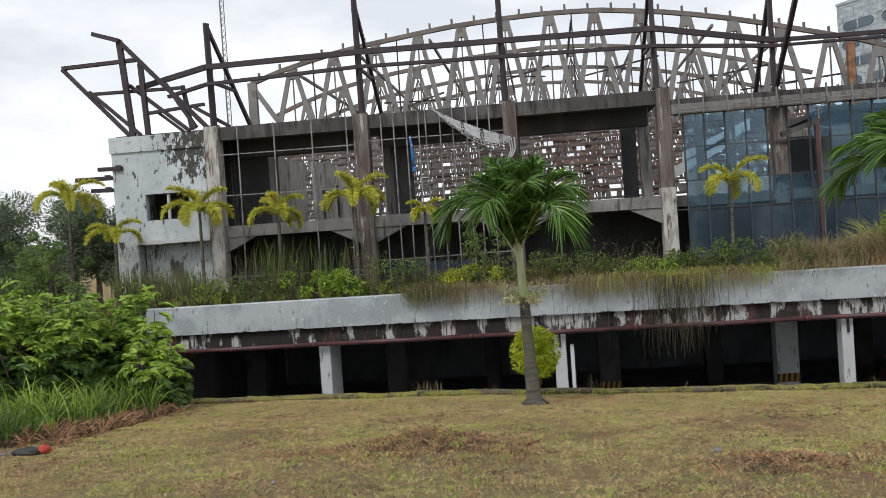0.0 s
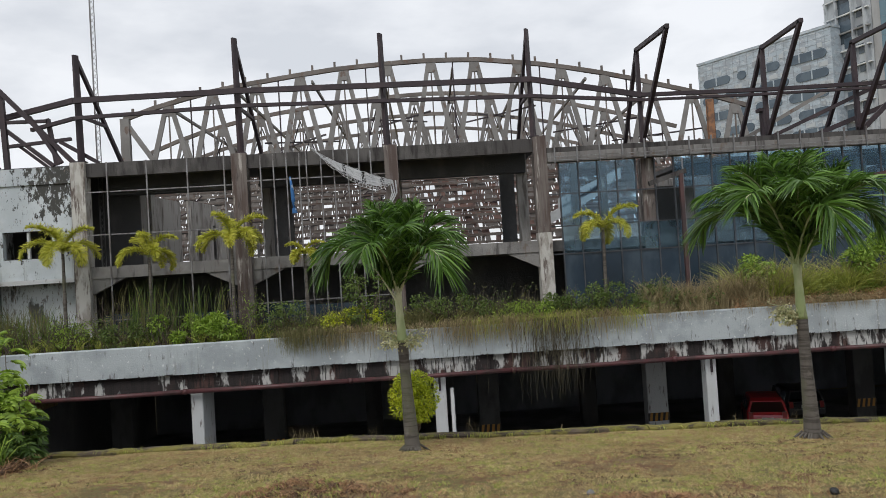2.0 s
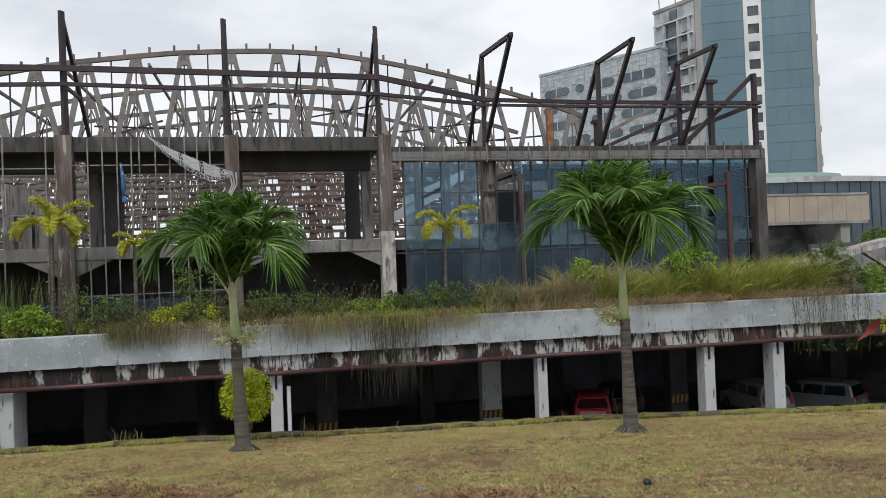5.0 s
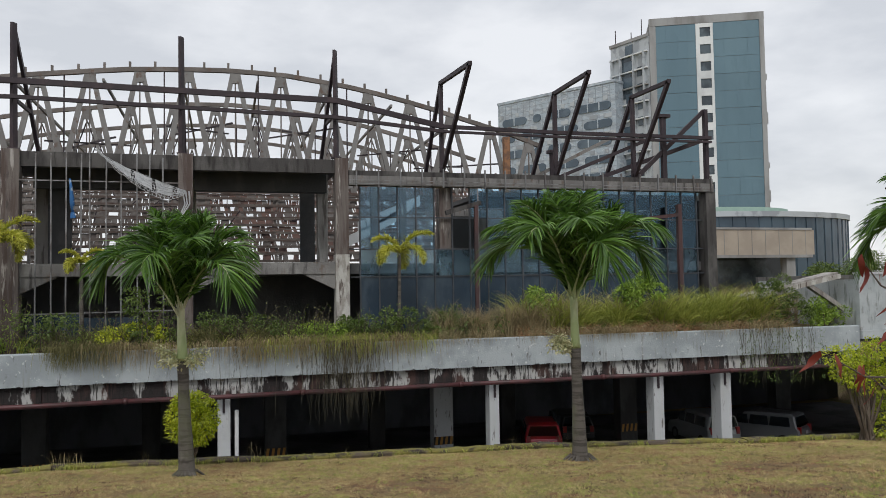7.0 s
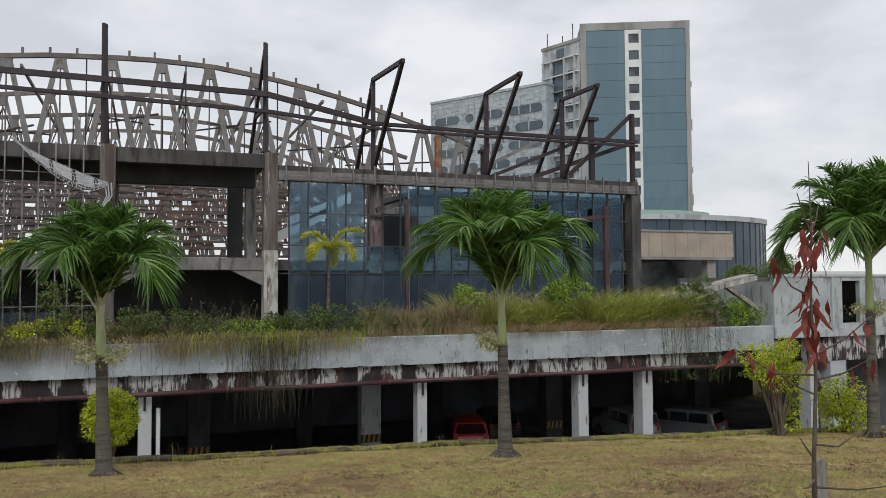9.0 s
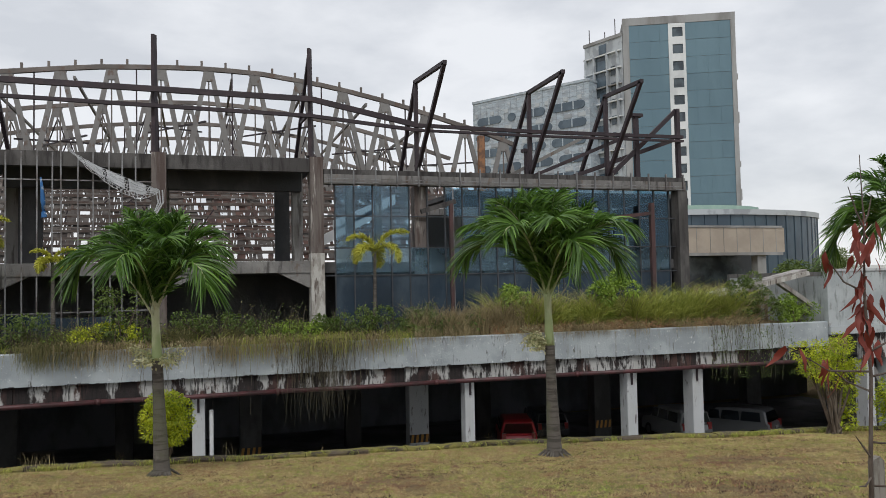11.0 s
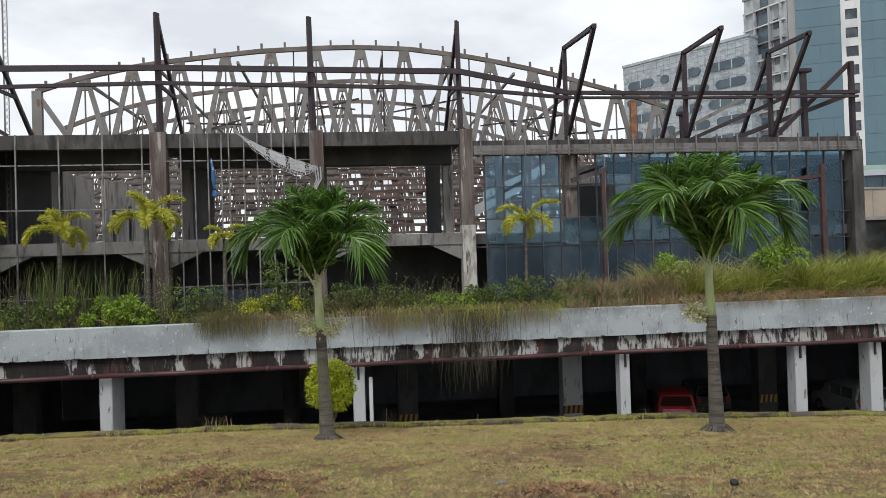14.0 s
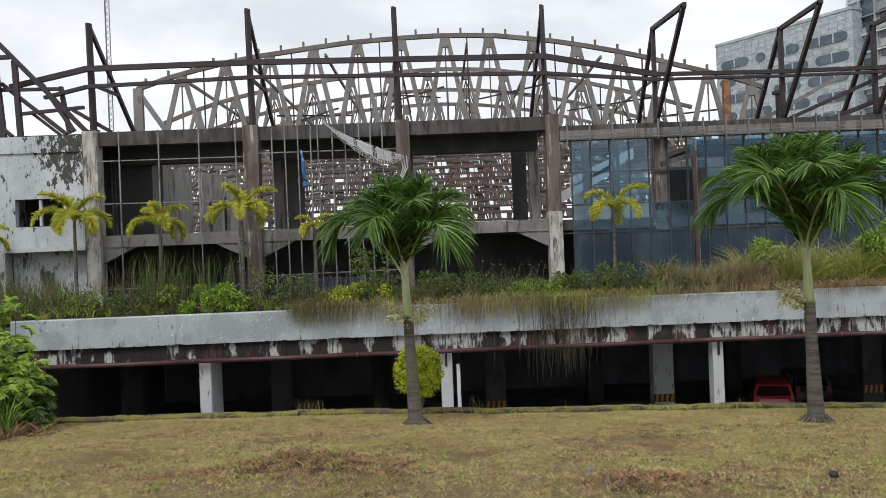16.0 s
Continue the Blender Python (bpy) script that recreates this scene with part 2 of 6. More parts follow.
M_KERB = surface("mossy_kerb_concrete", (0.085, 0.065, 0.045), [
    ((0.17, 0.15, 0.03), 1.4, (1, 1, 1), 0.42, 0.54, 0.9),
    ((0.03, 0.022, 0.018), 2.4, (1, 1, 0.6), 0.52, 0.64, 0.85)], rough=0.95, bump=0.9, grain=14)
# Back wall made pale and bluish to bounce light into the dark car park.
M_PARKWALL = surface("bounce_pale_wall", (0.19, 0.205, 0.225), [((0.10, 0.11, 0.12), 0.6, (1, 1, 0.5), 0.42, 0.62, 0.8)], rough=0.9, bump=0)
M_FLOOR = surface("parking_floor_concrete", (0.20, 0.205, 0.21), [((0.07, 0.07, 0.07), 0.5, (1, 1, 1), 0.4, 0.6, 0.8)], rough=0.8)
M_PILLAR = surface("white_painted_pillar", (0.46, 0.475, 0.485), [
    ((0.42, 0.43, 0.43), 1.2, (1, 1, 0.6), 0.45, 0.65, 0.8),
    ((0.09, 0.07, 0.065), 2.4, (2.4, 2.4, 0.55), 0.575, 0.68, 0.9)], rough=0.75, grain=18)
M_PEEL = surface("peeling_pale_render", (0.46, 0.45, 0.425), [
    ((0.27, 0.25, 0.225), 1.6, (1.6, 1.6, 0.6), 0.45, 0.58, 0.85),
    ((0.09, 0.065, 0.055), 2.2, (3, 3, 0.45), 0.54, 0.64, 0.9)], rough=0.88, grain=16)
M_YELLOW = surface("hazard_yellow_paint", (0.34, 0.16, 0.025), [], rough=0.6, bump=0.1)
M_BLACK = surface("hazard_black_paint", (0.012, 0.012, 0.012), [], rough=0.6, bump=0.1)
M_NET = surface("pale_torn_netting", (0.44, 0.45, 0.46), [((0.36, 0.37, 0.38), 3.0, (1, 1, 1), 0.4, 0.6, 0.8)], rough=0.9, bump=0)
M_BLUE = surface("blue_cloth", (0.03, 0.12, 0.30), [((0.35, 0.40, 0.45), 5.0, (1, 1, 1), 0.52, 0.6, 0.8)], rough=0.9, bump=0.1)
M_TRUNK = surface("ringed_palm_trunk", (0.11, 0.098, 0.085), [
    ((0.05, 0.042, 0.036), 1.0, (1, 1, 14), 0.48, 0.56, 0.8),
    ((0.19, 0.175, 0.155), 4.0, (1, 1, 1), 0.55, 0.7, 0.6),
    ((0.10, 0.105, 0.06), 1.2, (1, 1, 1), 0.5, 0.65, 0.6)], rough=0.92, bump=0.6, grain=12)
M_SHAFT = surface("green_crownshaft", (0.259, 0.312, 0.136), [
    ((0.50, 0.48, 0.33), 1.5, (1, 1, 0.4), 0.42, 0.62, 0.8),
    ((0.15, 0.13, 0.07), 5.0, (1, 1, 0.4), 0.6, 0.7, 0.7)], rough=0.5, bump=0.1)
M_BARK = surface("brown_bark", (0.10, 0.075, 0.055), [((0.17, 0.14, 0.11), 6.0, (1, 1, 0.4), 0.45, 0.62, 0.8)], rough=0.95)
M_TWIG = surface("grey_brown_twig", (0.075, 0.055, 0.045), [((0.13, 0.105, 0.085), 8.0, (1, 1, 0.5), 0.45, 0.62, 0.8)], rough=0.9)
M_ROOT = surface("dull_dry_root", (0.11, 0.095, 0.06), [((0.075, 0.065, 0.04), 3.0, (1, 1, 0.5), 0.42, 0.6, 0.8)], rough=0.9, bump=0)
M_RUSTCOL = surface("brown_primed_column", (0.075, 0.035, 0.034), [((0.035, 0.022, 0.023), 1.6, (1, 1, 0.4), 0.42, 0.6, 0.9)], rough=0.7, bump=0.1)
M_STAKE = surface("grey_stake_wood", (0.25, 0.235, 0.21), [((0.14, 0.12, 0.10), 8.0, (2, 2, 0.3), 0.45, 0.62, 0.8)], rough=0.9)

L_PALM = leafy("palm_leaf", (0.014, 0.045, 0.010), (0.15, 0.29, 0.04), rough=0.38, spread=0.8, glow=0.25)
L_YPALM = leafy("yellowed_palm_leaf", (0.30, 0.34, 0.025), (0.68, 0.64, 0.11), rough=0.5, spread=0.7, glow=0.3)
L_BRIGHT = leafy("yellow_green_leaf", (0.17, 0.27, 0.012), (0.66, 0.68, 0.045), rough=0.5, spread=0.75, glow=0.3)
L_SHRUB = leafy("shrub_leaf", (0.045, 0.085, 0.016), (0.17, 0.23, 0.050), rough=0.6, spread=0.7)
L_LUSH = leafy("lush_weed_leaf", (0.09, 0.17, 0.02), (0.36, 0.50, 0.07), rough=0.55, spread=0.7, glow=0.3)
L_SCRUB = leafy("scrub_leaf", (0.05, 0.10, 0.022), (0.22, 0.32, 0.075), rough=0.6, spread=0.7)
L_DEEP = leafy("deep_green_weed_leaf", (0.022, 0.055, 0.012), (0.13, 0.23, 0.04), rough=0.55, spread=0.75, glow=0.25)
L_DARK = leafy("far_tree_leaf", (0.045, 0.072, 0.038), (0.13, 0.175, 0.085), rough=0.7, spread=0.6)
L_STRAW = leafy("dry_straw_grass", (0.17, 0.135, 0.07), (0.44, 0.36, 0.20), rough=0.8, spread=0.8)
L_GRASS = leafy("tall_green_grass", (0.13, 0.18, 0.022), (0.52, 0.54, 0.12), rough=0.7, spread=0.75, glow=0.3)
L_OLIVE = leafy("dull_olive_grass", (0.07, 0.075, 0.025), (0.25, 0.23, 0.095), rough=0.8, spread=0.75)
L_LAWN = leafy("lawn_blade", (0.27, 0.205, 0.075), (0.74, 0.595, 0.29), rough=0.8, spread=0.7, glow=0.2)
L_LAWNG = leafy("fresh_lawn_blade", (0.16, 0.205, 0.035), (0.52, 0.565, 0.14), rough=0.8, spread=0.7, glow=0.2)
L_DRYLAWN = leafy("brown_lawn_blade", (0.15, 0.075, 0.04), (0.56, 0.34, 0.18), rough=0.85, spread=0.8, glow=0.1)
L_THATCH = leafy("dark_dead_thatch", (0.05, 0.028, 0.018), (0.16, 0.095, 0.06), rough=0.9, spread=0.8, glow=0.05)
L_RED = leafy("withered_red_leaf", (0.07, 0.012, 0.009), (0.28, 0.05, 0.03), rough=0.6, spread=0.8, glow=0.25)
L_FLOWER = leafy("pale_flower_sprig", (0.32, 0.33, 0.14), (0.66, 0.62, 0.40), rough=0.7, spread=0.8)


def ground_material():
    m, n, l, p = shader("dry_lawn_soil")
    big = noise_fac(n, l, 0.30, lo=0.42, hi=0.58)
    mid = noise_fac(n, l, 1.1, lo=0.48, hi=0.60, offset=(4, 1, 0))
    red = noise_fac(n, l, 0.8, lo=0.56, hi=0.66, offset=(9, 3, 2))
    fine = noise_fac(n, l, 20.0, lo=0.36, hi=0.60, detail=8.0, rough=0.75)
    col = blend(n, l, big, (0.35, 0.26, 0.115), (0.28, 0.245, 0.085))
    col = blend(n, l, mid, col, (0.36, 0.255, 0.13))
    col = blend(n, l, red, col, (0.29, 0.14, 0.075))
    col = blend(n, l, fine, blend(n, l, 0.5, col, (0.09, 0.07, 0.035)), col)
    l.new(col, p.inputs["Base Color"])
    p.inputs["Roughness"].default_value = 1.0
    relief(n, l, p, fine, 1.0, 0.05)
    return m


M_GROUND = ground_material()


def glass_material(name, tint, ior=1.52, rough=0.015):
    m, n, l, p = shader(name)
    dust = noise_fac(n, l, 0.8, (1, 1, 0.5), lo=0.4, hi=0.7)
    p.inputs["Base Color"].default_value = (*tint, 1)
    p.inputs["Transmission Weight"].default_value = 1.0
    p.inputs["Specular Tint"].default_value = (0.55, 0.80, 1.0, 1)
    p.inputs["IOR"].default_value = ior
    mr = n.new("ShaderNodeMapRange")
    mr.inputs["To Min"].default_value, mr.inputs["To Max"].default_value = rough, rough + 0.1
    l.new(dust, mr.inputs["Value"])
    l.new(mr.outputs["Result"], p.inputs["Roughness"])
    return m


M_GLASS = glass_material("blue_tinted_glass", (0.46, 0.68, 0.83))
M_DUSTY = glass_material("dusty_blue_glass", (0.48, 0.68, 0.80), 1.52, 0.22)
M_CARGLASS = glass_material("dark_car_glass", (0.08, 0.10, 0.12), 1.6)
M_SPANDREL = surface("dark_blue_spandrel_glass", (0.022, 0.038, 0.058), [((0.05, 0.072, 0.095), 0.8, (1, 1, 0.5), 0.42, 0.62, 0.9)], rough=0.25, bump=0)
M_SPANDREL.node_tree.nodes["Principled BSDF"].inputs["Specular IOR Level"].default_value = 0.3


# ---- mesh tools ----
class Mesh:
    """Collects corners and faces of one mesh."""

    def __init__(self):
        self.v, self.f, self.n = [], [], 0

    def add(self, pts, faces):
        k = self.n
        self.v.append(np.asarray(pts, float))
        self.f += [tuple(k + i for i in fc) for fc in faces]
        self.n += len(pts)
        return self

    def box(self, x0, x1, y0, y1, z0, z1):
        p = [(x, y, z) for z in (z0, z1) for y in (y0, y1) for x in (x0, x1)]
        return self.add(p, [(0, 2, 3, 1), (4, 5, 7, 6), (0, 1, 5, 4), (2, 6, 7, 3), (0, 4, 6, 2), (1, 3, 7, 5)])

    def bar(self, a, b, w, h=None, w2=None, up=(0, 0, 1)):
        """A square bar from a to b, w wide across, h thick, w2 wide at its far end."""
        a, b = np.asarray(a, float), np.asarray(b, float)
        h = w if h is None else h
        w2 = w if w2 is None else w2
        d = b - a
        d = d / np.linalg.norm(d)
        s = np.cross(d, up)
        if np.linalg.norm(s) < 1e-3:
            s = np.cross(d, (0, 1, 0))
        s /= np.linalg.norm(s)
        t = np.cross(s, d)
        p = [a + s * i * w / 2 + t * j * h / 2 for i, j in ((-1, -1), (1, -1), (1, 1), (-1, 1))]
        p += [b + s * i * w2 / 2 + t * j * h / 2 for i, j in ((-1, -1), (1, -1), (1, 1), (-1, 1))]
        return self.add(p, [(3, 2, 1, 0), (4, 5, 6, 7), (0, 1, 5, 4), (1, 2, 6, 5), (2, 3, 7, 6), (3, 0, 4, 7)])

    def tube(self, path, radii, sides=8, cap=True):
        path = np.asarray(path, float)
        m = len(path)
        radii = np.broadcast_to(np.asarray(radii, float), (m,))
        d = np.gradient(path, axis=0)
        d /= np.linalg.norm(d, axis=1)[:, None] + 1e-9
        ref = np.array((0, 0, 1.0)) if abs(d[0][2]) < 0.8 else np.array((1.0, 0, 0))
        s = np.cross(d, ref)
        s /= np.linalg.norm(s, axis=1)[:, None] + 1e-9
        t = np.cross(d, s)
        a = np.linspace(0, 2 * np.pi, sides, endpoint=False)
        ring = path[:, None] + radii[:, None, None] * (np.cos(a)[None, :, None] * s[:, None] + np.sin(a)[None, :, None] * t[:, None])
        fs = [(i * sides + j, i * sides + (j + 1) % sides, (i + 1) * sides + (j + 1) % sides, (i + 1) * sides + j)
              for i in range(m - 1) for j in range(sides)]
        if cap:
            fs += [tuple(range(sides - 1, -1, -1)), tuple((m - 1) * sides + j for j in range(sides))]
        return self.add(ring.reshape(-1, 3), fs)

    def prism(self, outline, axis, lo, hi):
        """A flat outline (pairs of the two other axes, in order) pushed from lo to hi along an axis."""
        k = len(outline)
        p = []
        for c in (lo, hi):
            for u, w in outline:
                q = [u, w]
                q.insert(axis, c)
                p.append(q)
        return self.add(p, [tuple(range(k - 1, -1, -1)), tuple(range(k, 2 * k))] + [(i, (i + 1) % k, k + (i + 1) % k, k + i) for i in range(k)])

    def blades(self, base, tip, width, bend=None, seg=2):
        """Many thin blades at once: base and tip are n x 3; each is a tapering strip."""
        base, tip = np.asarray(base, float), np.asarray(tip, float)
        k = len(base)
        d = tip - base
        side = np.cross(d, np.random.normal(size=(k, 3)))
        side /= np.linalg.norm(side, axis=1)[:, None] + 1e-9
        width = np.broadcast_to(width, (k,))[:, None]
        bend = np.zeros((k, 3)) if bend is None else bend
        rows = []
        for i in range(seg):
            f = i / seg
            c = base + d * f + bend * (4 * f * (1 - f))
            wd = width * (1 - 0.6 * f) / 2 if i else width * 0.35
            rows += [c - side * wd, c + side * wd]
        rows.append(tip)
        m = 2 * seg + 1
        p = np.stack(rows, 1).reshape(-1, 3)
        off = self.n + np.arange(k) * m
        fs = []
        for i in range(seg - 1):
            q = np.stack([off + 2 * i, off + 2 * i + 1, off + 2 * i + 3, off + 2 * i + 2], 1)
            fs += [tuple(r) for r in q.tolist()]
        q = np.stack([off + 2 * seg - 2, off + 2 * seg - 1, off + 2 * seg], 1)
        fs += [tuple(r) for r in q.tolist()]
        self.v.append(p)
        self.f += fs
        self.n += len(p)
        return self

    def leaves(self, at, way, length, width, droop=0.25):
        """Many leaves at once: each a pointed, folded blade of four corners and a mid rib."""
        at, way = np.asarray(at, float), np.asarray(way, float)
        k = len(at)
        way = way / (np.linalg.norm(way, axis=1)[:, None] + 1e-9)
        side = np.cross(way, np.random.normal(size=(k, 3)) * 0.6 + (0, 0, 1))
        side /= np.linalg.norm(side, axis=1)[:, None] + 1e-9
        length = np.broadcast_to(length, (k,))[:, None]
        width = np.broadcast_to(width, (k,))[:, None]
        down = np.array((0, 0, -1.0)) * length * droop
        mid = at + way * length * 0.45 + down * 0.15
        p = np.stack([at, mid - side * width / 2 + down * 0.15, at + way * length + down, mid + side * width / 2 + down * 0.15, mid], 1).reshape(-1, 3)
        o = self.n + np.arange(k) * 5
        for q in ((0, 1, 4), (1, 2, 4), (2, 3, 4), (3, 0, 4)):
            self.f += [tuple(r) for r in np.stack([o + q[0], o + q[1], o + q[2]], 1).tolist()]
        self.v.append(p)
        self.n += len(p)
        return self

    def data(self, name, material, smooth=False):
        me = bpy.data.meshes.new(name)
        me.from_pydata(np.concatenate(self.v).tolist() if self.v else [], [], self.f)
        me.materials.append(material)
        if smooth:
            me.polygons.foreach_set("use_smooth", [True] * len(me.polygons))
        me.update()
        return me


def part(name, mesh, material, parent, label="", smooth=False):
    ob = new(name, mesh.data(name, material, smooth))
    ob.parent = parent
    if parent is not None and parent.parent is None:
        ob.matrix_parent_inverse = parent.matrix_basis.inverted()
    if label:
        ob["label"] = label
    return ob


def thing(name, label, category, at=(0, 0, 0), group="", kind=""):
    ob = new(name)
    ob.location = at
    ob.empty_display_size = 0.2
    return tagged(ob, label, category, group, kind)


def solid(name, mesh, material, label, category, group="", kind="", smooth=False):
    return tagged(new(name, mesh.data(name, material, smooth)), label, category, group, kind)


rng = np.random.default_rng(7)


# ---- the ground: a lawn falling to a kerb, a sunken car park behind it ----
PARK_Z = -6.5
DECK_Z = -0.32


def kerb_y(x):
    return 18.9 - 0.12 * x - 0.0038 * x * x if x < 16 else 18.9 - 0.12 * 16 - 0.0038 * 256 - 0.24 * (x - 16) * math.exp(-(x - 16) / 20)


def lawn_z(x, y):
    z = -2.1 + 0.112 * (kerb_y(max(-14.0, min(x, 30.0))) - y)
    z = min(z, 0.6)
    z += 0.05 * noise.noise((x * 0.35, y * 0.35, 0.3)) + 0.025 * noise.noise((x * 1.3, y * 1.3, 4.3))
    for mx, my, r, h in ((-1.6, 10.6, 1.25, 0.26), (2.3, 9.1, 0.7, 0.10), (-4.6, 12.5, 1.6, 0.05)):
        z += h * math.exp(-((x - mx) ** 2 + (y - my) ** 2) / (r * r))
    return z


def left_bank(x):
    f = max(0.0, min(1.0, (x + 19.0) / 2.6))
    return f * f * (3 - 2 * f)


def build_ground():
    xs = np.concatenate([np.linspace(-420, -45, 10), np.linspace(-40, -14, 27), np.linspace(-13.5, 22, 143), np.linspace(23, 60, 30), np.linspace(70, 420, 10)])
    fr = np.concatenate([np.linspace(-3, 0.0, 8), np.linspace(0.06, 1.0, 72)])
    back = [0.32, 0.5, 2, 6, 12, 18, 24, 32, 50, 90, 160, 300, 700]
    mesh = Mesh()
    pts = []
    for x in xs:
        ky = kerb_y(max(-20.0, min(x, 45.0)))
        col = [(x, ky * f, lawn_z(x, ky * f)) for f in fr]
        for b in back:
            flat = left_bank(x) * (1.0 if b < 40 else max(0.0, 1 - (b - 40) / 30)) * (1.0 if x < 42 else max(0.0, 1 - (x - 42) / 6))
            top = lawn_z(x, ky) - 0.02 * min(b, 20) + (0.015 * max(0, b - 30) if b < 300 else 4.0) * (1 if x < 0 else 0.3)
            col.append((x, ky + b, top * (1 - flat) + PARK_Z * flat))
        pts += col
    m = len(fr) + len(back)
    k = len(xs)
    mesh.add(pts, [(i * m + j, (i + 1) * m + j, (i + 1) * m + j + 1, i * m + j + 1) for i in range(k - 1) for j in range(m - 1)])
    return solid("ground", mesh, M_GROUND, "dry mown lawn sloping down to a sunken car park", "ground", kind="structure", smooth=True)


ground = build_ground()

kerb = thing("kerb", "mossy broken concrete kerb along the edge of the lawn", "kerb", (0, 18.9, -2.1), kind="structure")
kx = -16.4
while kx < 30:
    step = random.uniform(1.5, 3.2)
    x1 = min(kx + step, 30)
    mesh = Mesh()
    n_seg = 7
    rows = []
    for i in range(n_seg + 1):
        x = kx + (x1 - kx) * i / n_seg
        y = kerb_y(x)
        zt = lawn_z(x, y) + 0.085 + random.uniform(-0.02, 0.02)
        w = 0.34 + random.uniform(-0.03, 0.03)
        rows += [(x, y - 0.03, zt - 0.35), (x, y - 0.02 + random.uniform(-0.02, 0.02), zt - 0.035), (x, y + 0.05, zt), (x, y + w - 0.05, zt), (x, y + w, zt - 0.05), (x, y + w + 0.02, PARK_Z + 0.01)]
    fs = [(i * 6 + j, (i + 1) * 6 + j, (i + 1) * 6 + j + 1, i * 6 + j + 1) for i in range(n_seg) for j in range(5)]
    fs += [(5, 4, 3, 2, 1, 0), tuple(n_seg * 6 + j for j in range(6))]
    part("kerb_block", mesh.add(rows, fs), M_KERB, kerb)
    kx = x1 + 0.015

# ---- the planted deck over the car park ----
DX0, DX1 = -15.2, 28.1
deck = thing("planter_deck", "long white-painted concrete deck with mould-black lower edge", "deck", (6, 30, PARK_Z), kind="structure")
px = DX0
while px < DX1 - 0.1:
    x1 = min(px + 6.2, DX1)
    mesh = Mesh().prism([(30.0, -1.42), (30.02, DECK_Z - 0.04), (30.06, DECK_Z), (30.30, DECK_Z), (30.34, DECK_Z - 0.05), (30.34, -1.42)], 0, px + 0.0015, x1 - 0.0015)
    part("fascia_panel", mesh, M_FASCIA, deck, "white paint streaked with grime")
    px = x1
px = DX0
k = 0
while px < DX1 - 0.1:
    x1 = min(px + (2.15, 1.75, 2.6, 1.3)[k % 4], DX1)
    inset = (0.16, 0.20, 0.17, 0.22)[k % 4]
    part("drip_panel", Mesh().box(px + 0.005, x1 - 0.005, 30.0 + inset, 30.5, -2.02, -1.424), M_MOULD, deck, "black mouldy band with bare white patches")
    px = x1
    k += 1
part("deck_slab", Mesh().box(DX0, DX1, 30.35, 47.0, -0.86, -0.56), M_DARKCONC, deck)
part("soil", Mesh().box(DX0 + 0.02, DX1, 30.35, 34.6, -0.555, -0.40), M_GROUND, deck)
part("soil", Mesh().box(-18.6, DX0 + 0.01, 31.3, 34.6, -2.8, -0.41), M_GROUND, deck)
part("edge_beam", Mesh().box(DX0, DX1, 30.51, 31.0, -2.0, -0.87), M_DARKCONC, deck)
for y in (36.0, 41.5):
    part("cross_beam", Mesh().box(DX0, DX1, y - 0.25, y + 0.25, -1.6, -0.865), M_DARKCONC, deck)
# Unseen slab past the deck's end, added to keep sky light off the floor.
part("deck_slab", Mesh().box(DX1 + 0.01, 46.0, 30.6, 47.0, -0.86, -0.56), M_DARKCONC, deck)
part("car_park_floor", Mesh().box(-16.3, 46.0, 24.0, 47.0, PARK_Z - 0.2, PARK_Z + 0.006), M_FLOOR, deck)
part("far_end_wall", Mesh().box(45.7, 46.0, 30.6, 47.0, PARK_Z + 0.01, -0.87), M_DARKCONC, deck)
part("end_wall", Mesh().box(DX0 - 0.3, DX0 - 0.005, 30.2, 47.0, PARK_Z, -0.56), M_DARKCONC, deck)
part("back_wall", Mesh().box(DX0, 42.0, 47.005, 47.3, PARK_Z, -0.3), M_PARKWALL, deck)

pipe = thing("drain_pipe", "maroon-painted steel pipe hung below the deck edge", "pipe", (6, 29.98, -2.05))
px = DX0 + 0.6
while px < DX1:
    x1 = min(px + 6.0, DX1 + 0.3)
    part("pipe_length", Mesh().tube([(px, 30.02, -2.04), ((px + x1) / 2, 30.02, -2.06), (x1 - 0.02, 30.02, -2.04)], 0.085, 10), M_PIPE, pipe, smooth=True)
    part("pipe_collar", Mesh().tube([(x1 - 0.09, 30.02, -2.04), (x1 + 0.05, 30.02, -2.04)], 0.105, 10), M_PIPE, pipe, smooth=True)
    px = x1
for x in np.arange(-15, 28, 3.1):
    part("bracket", Mesh().bar((x, 30.02, -2.15), (x, 30.3, -2.15), 0.05, 0.03), M_STEEL, pipe)


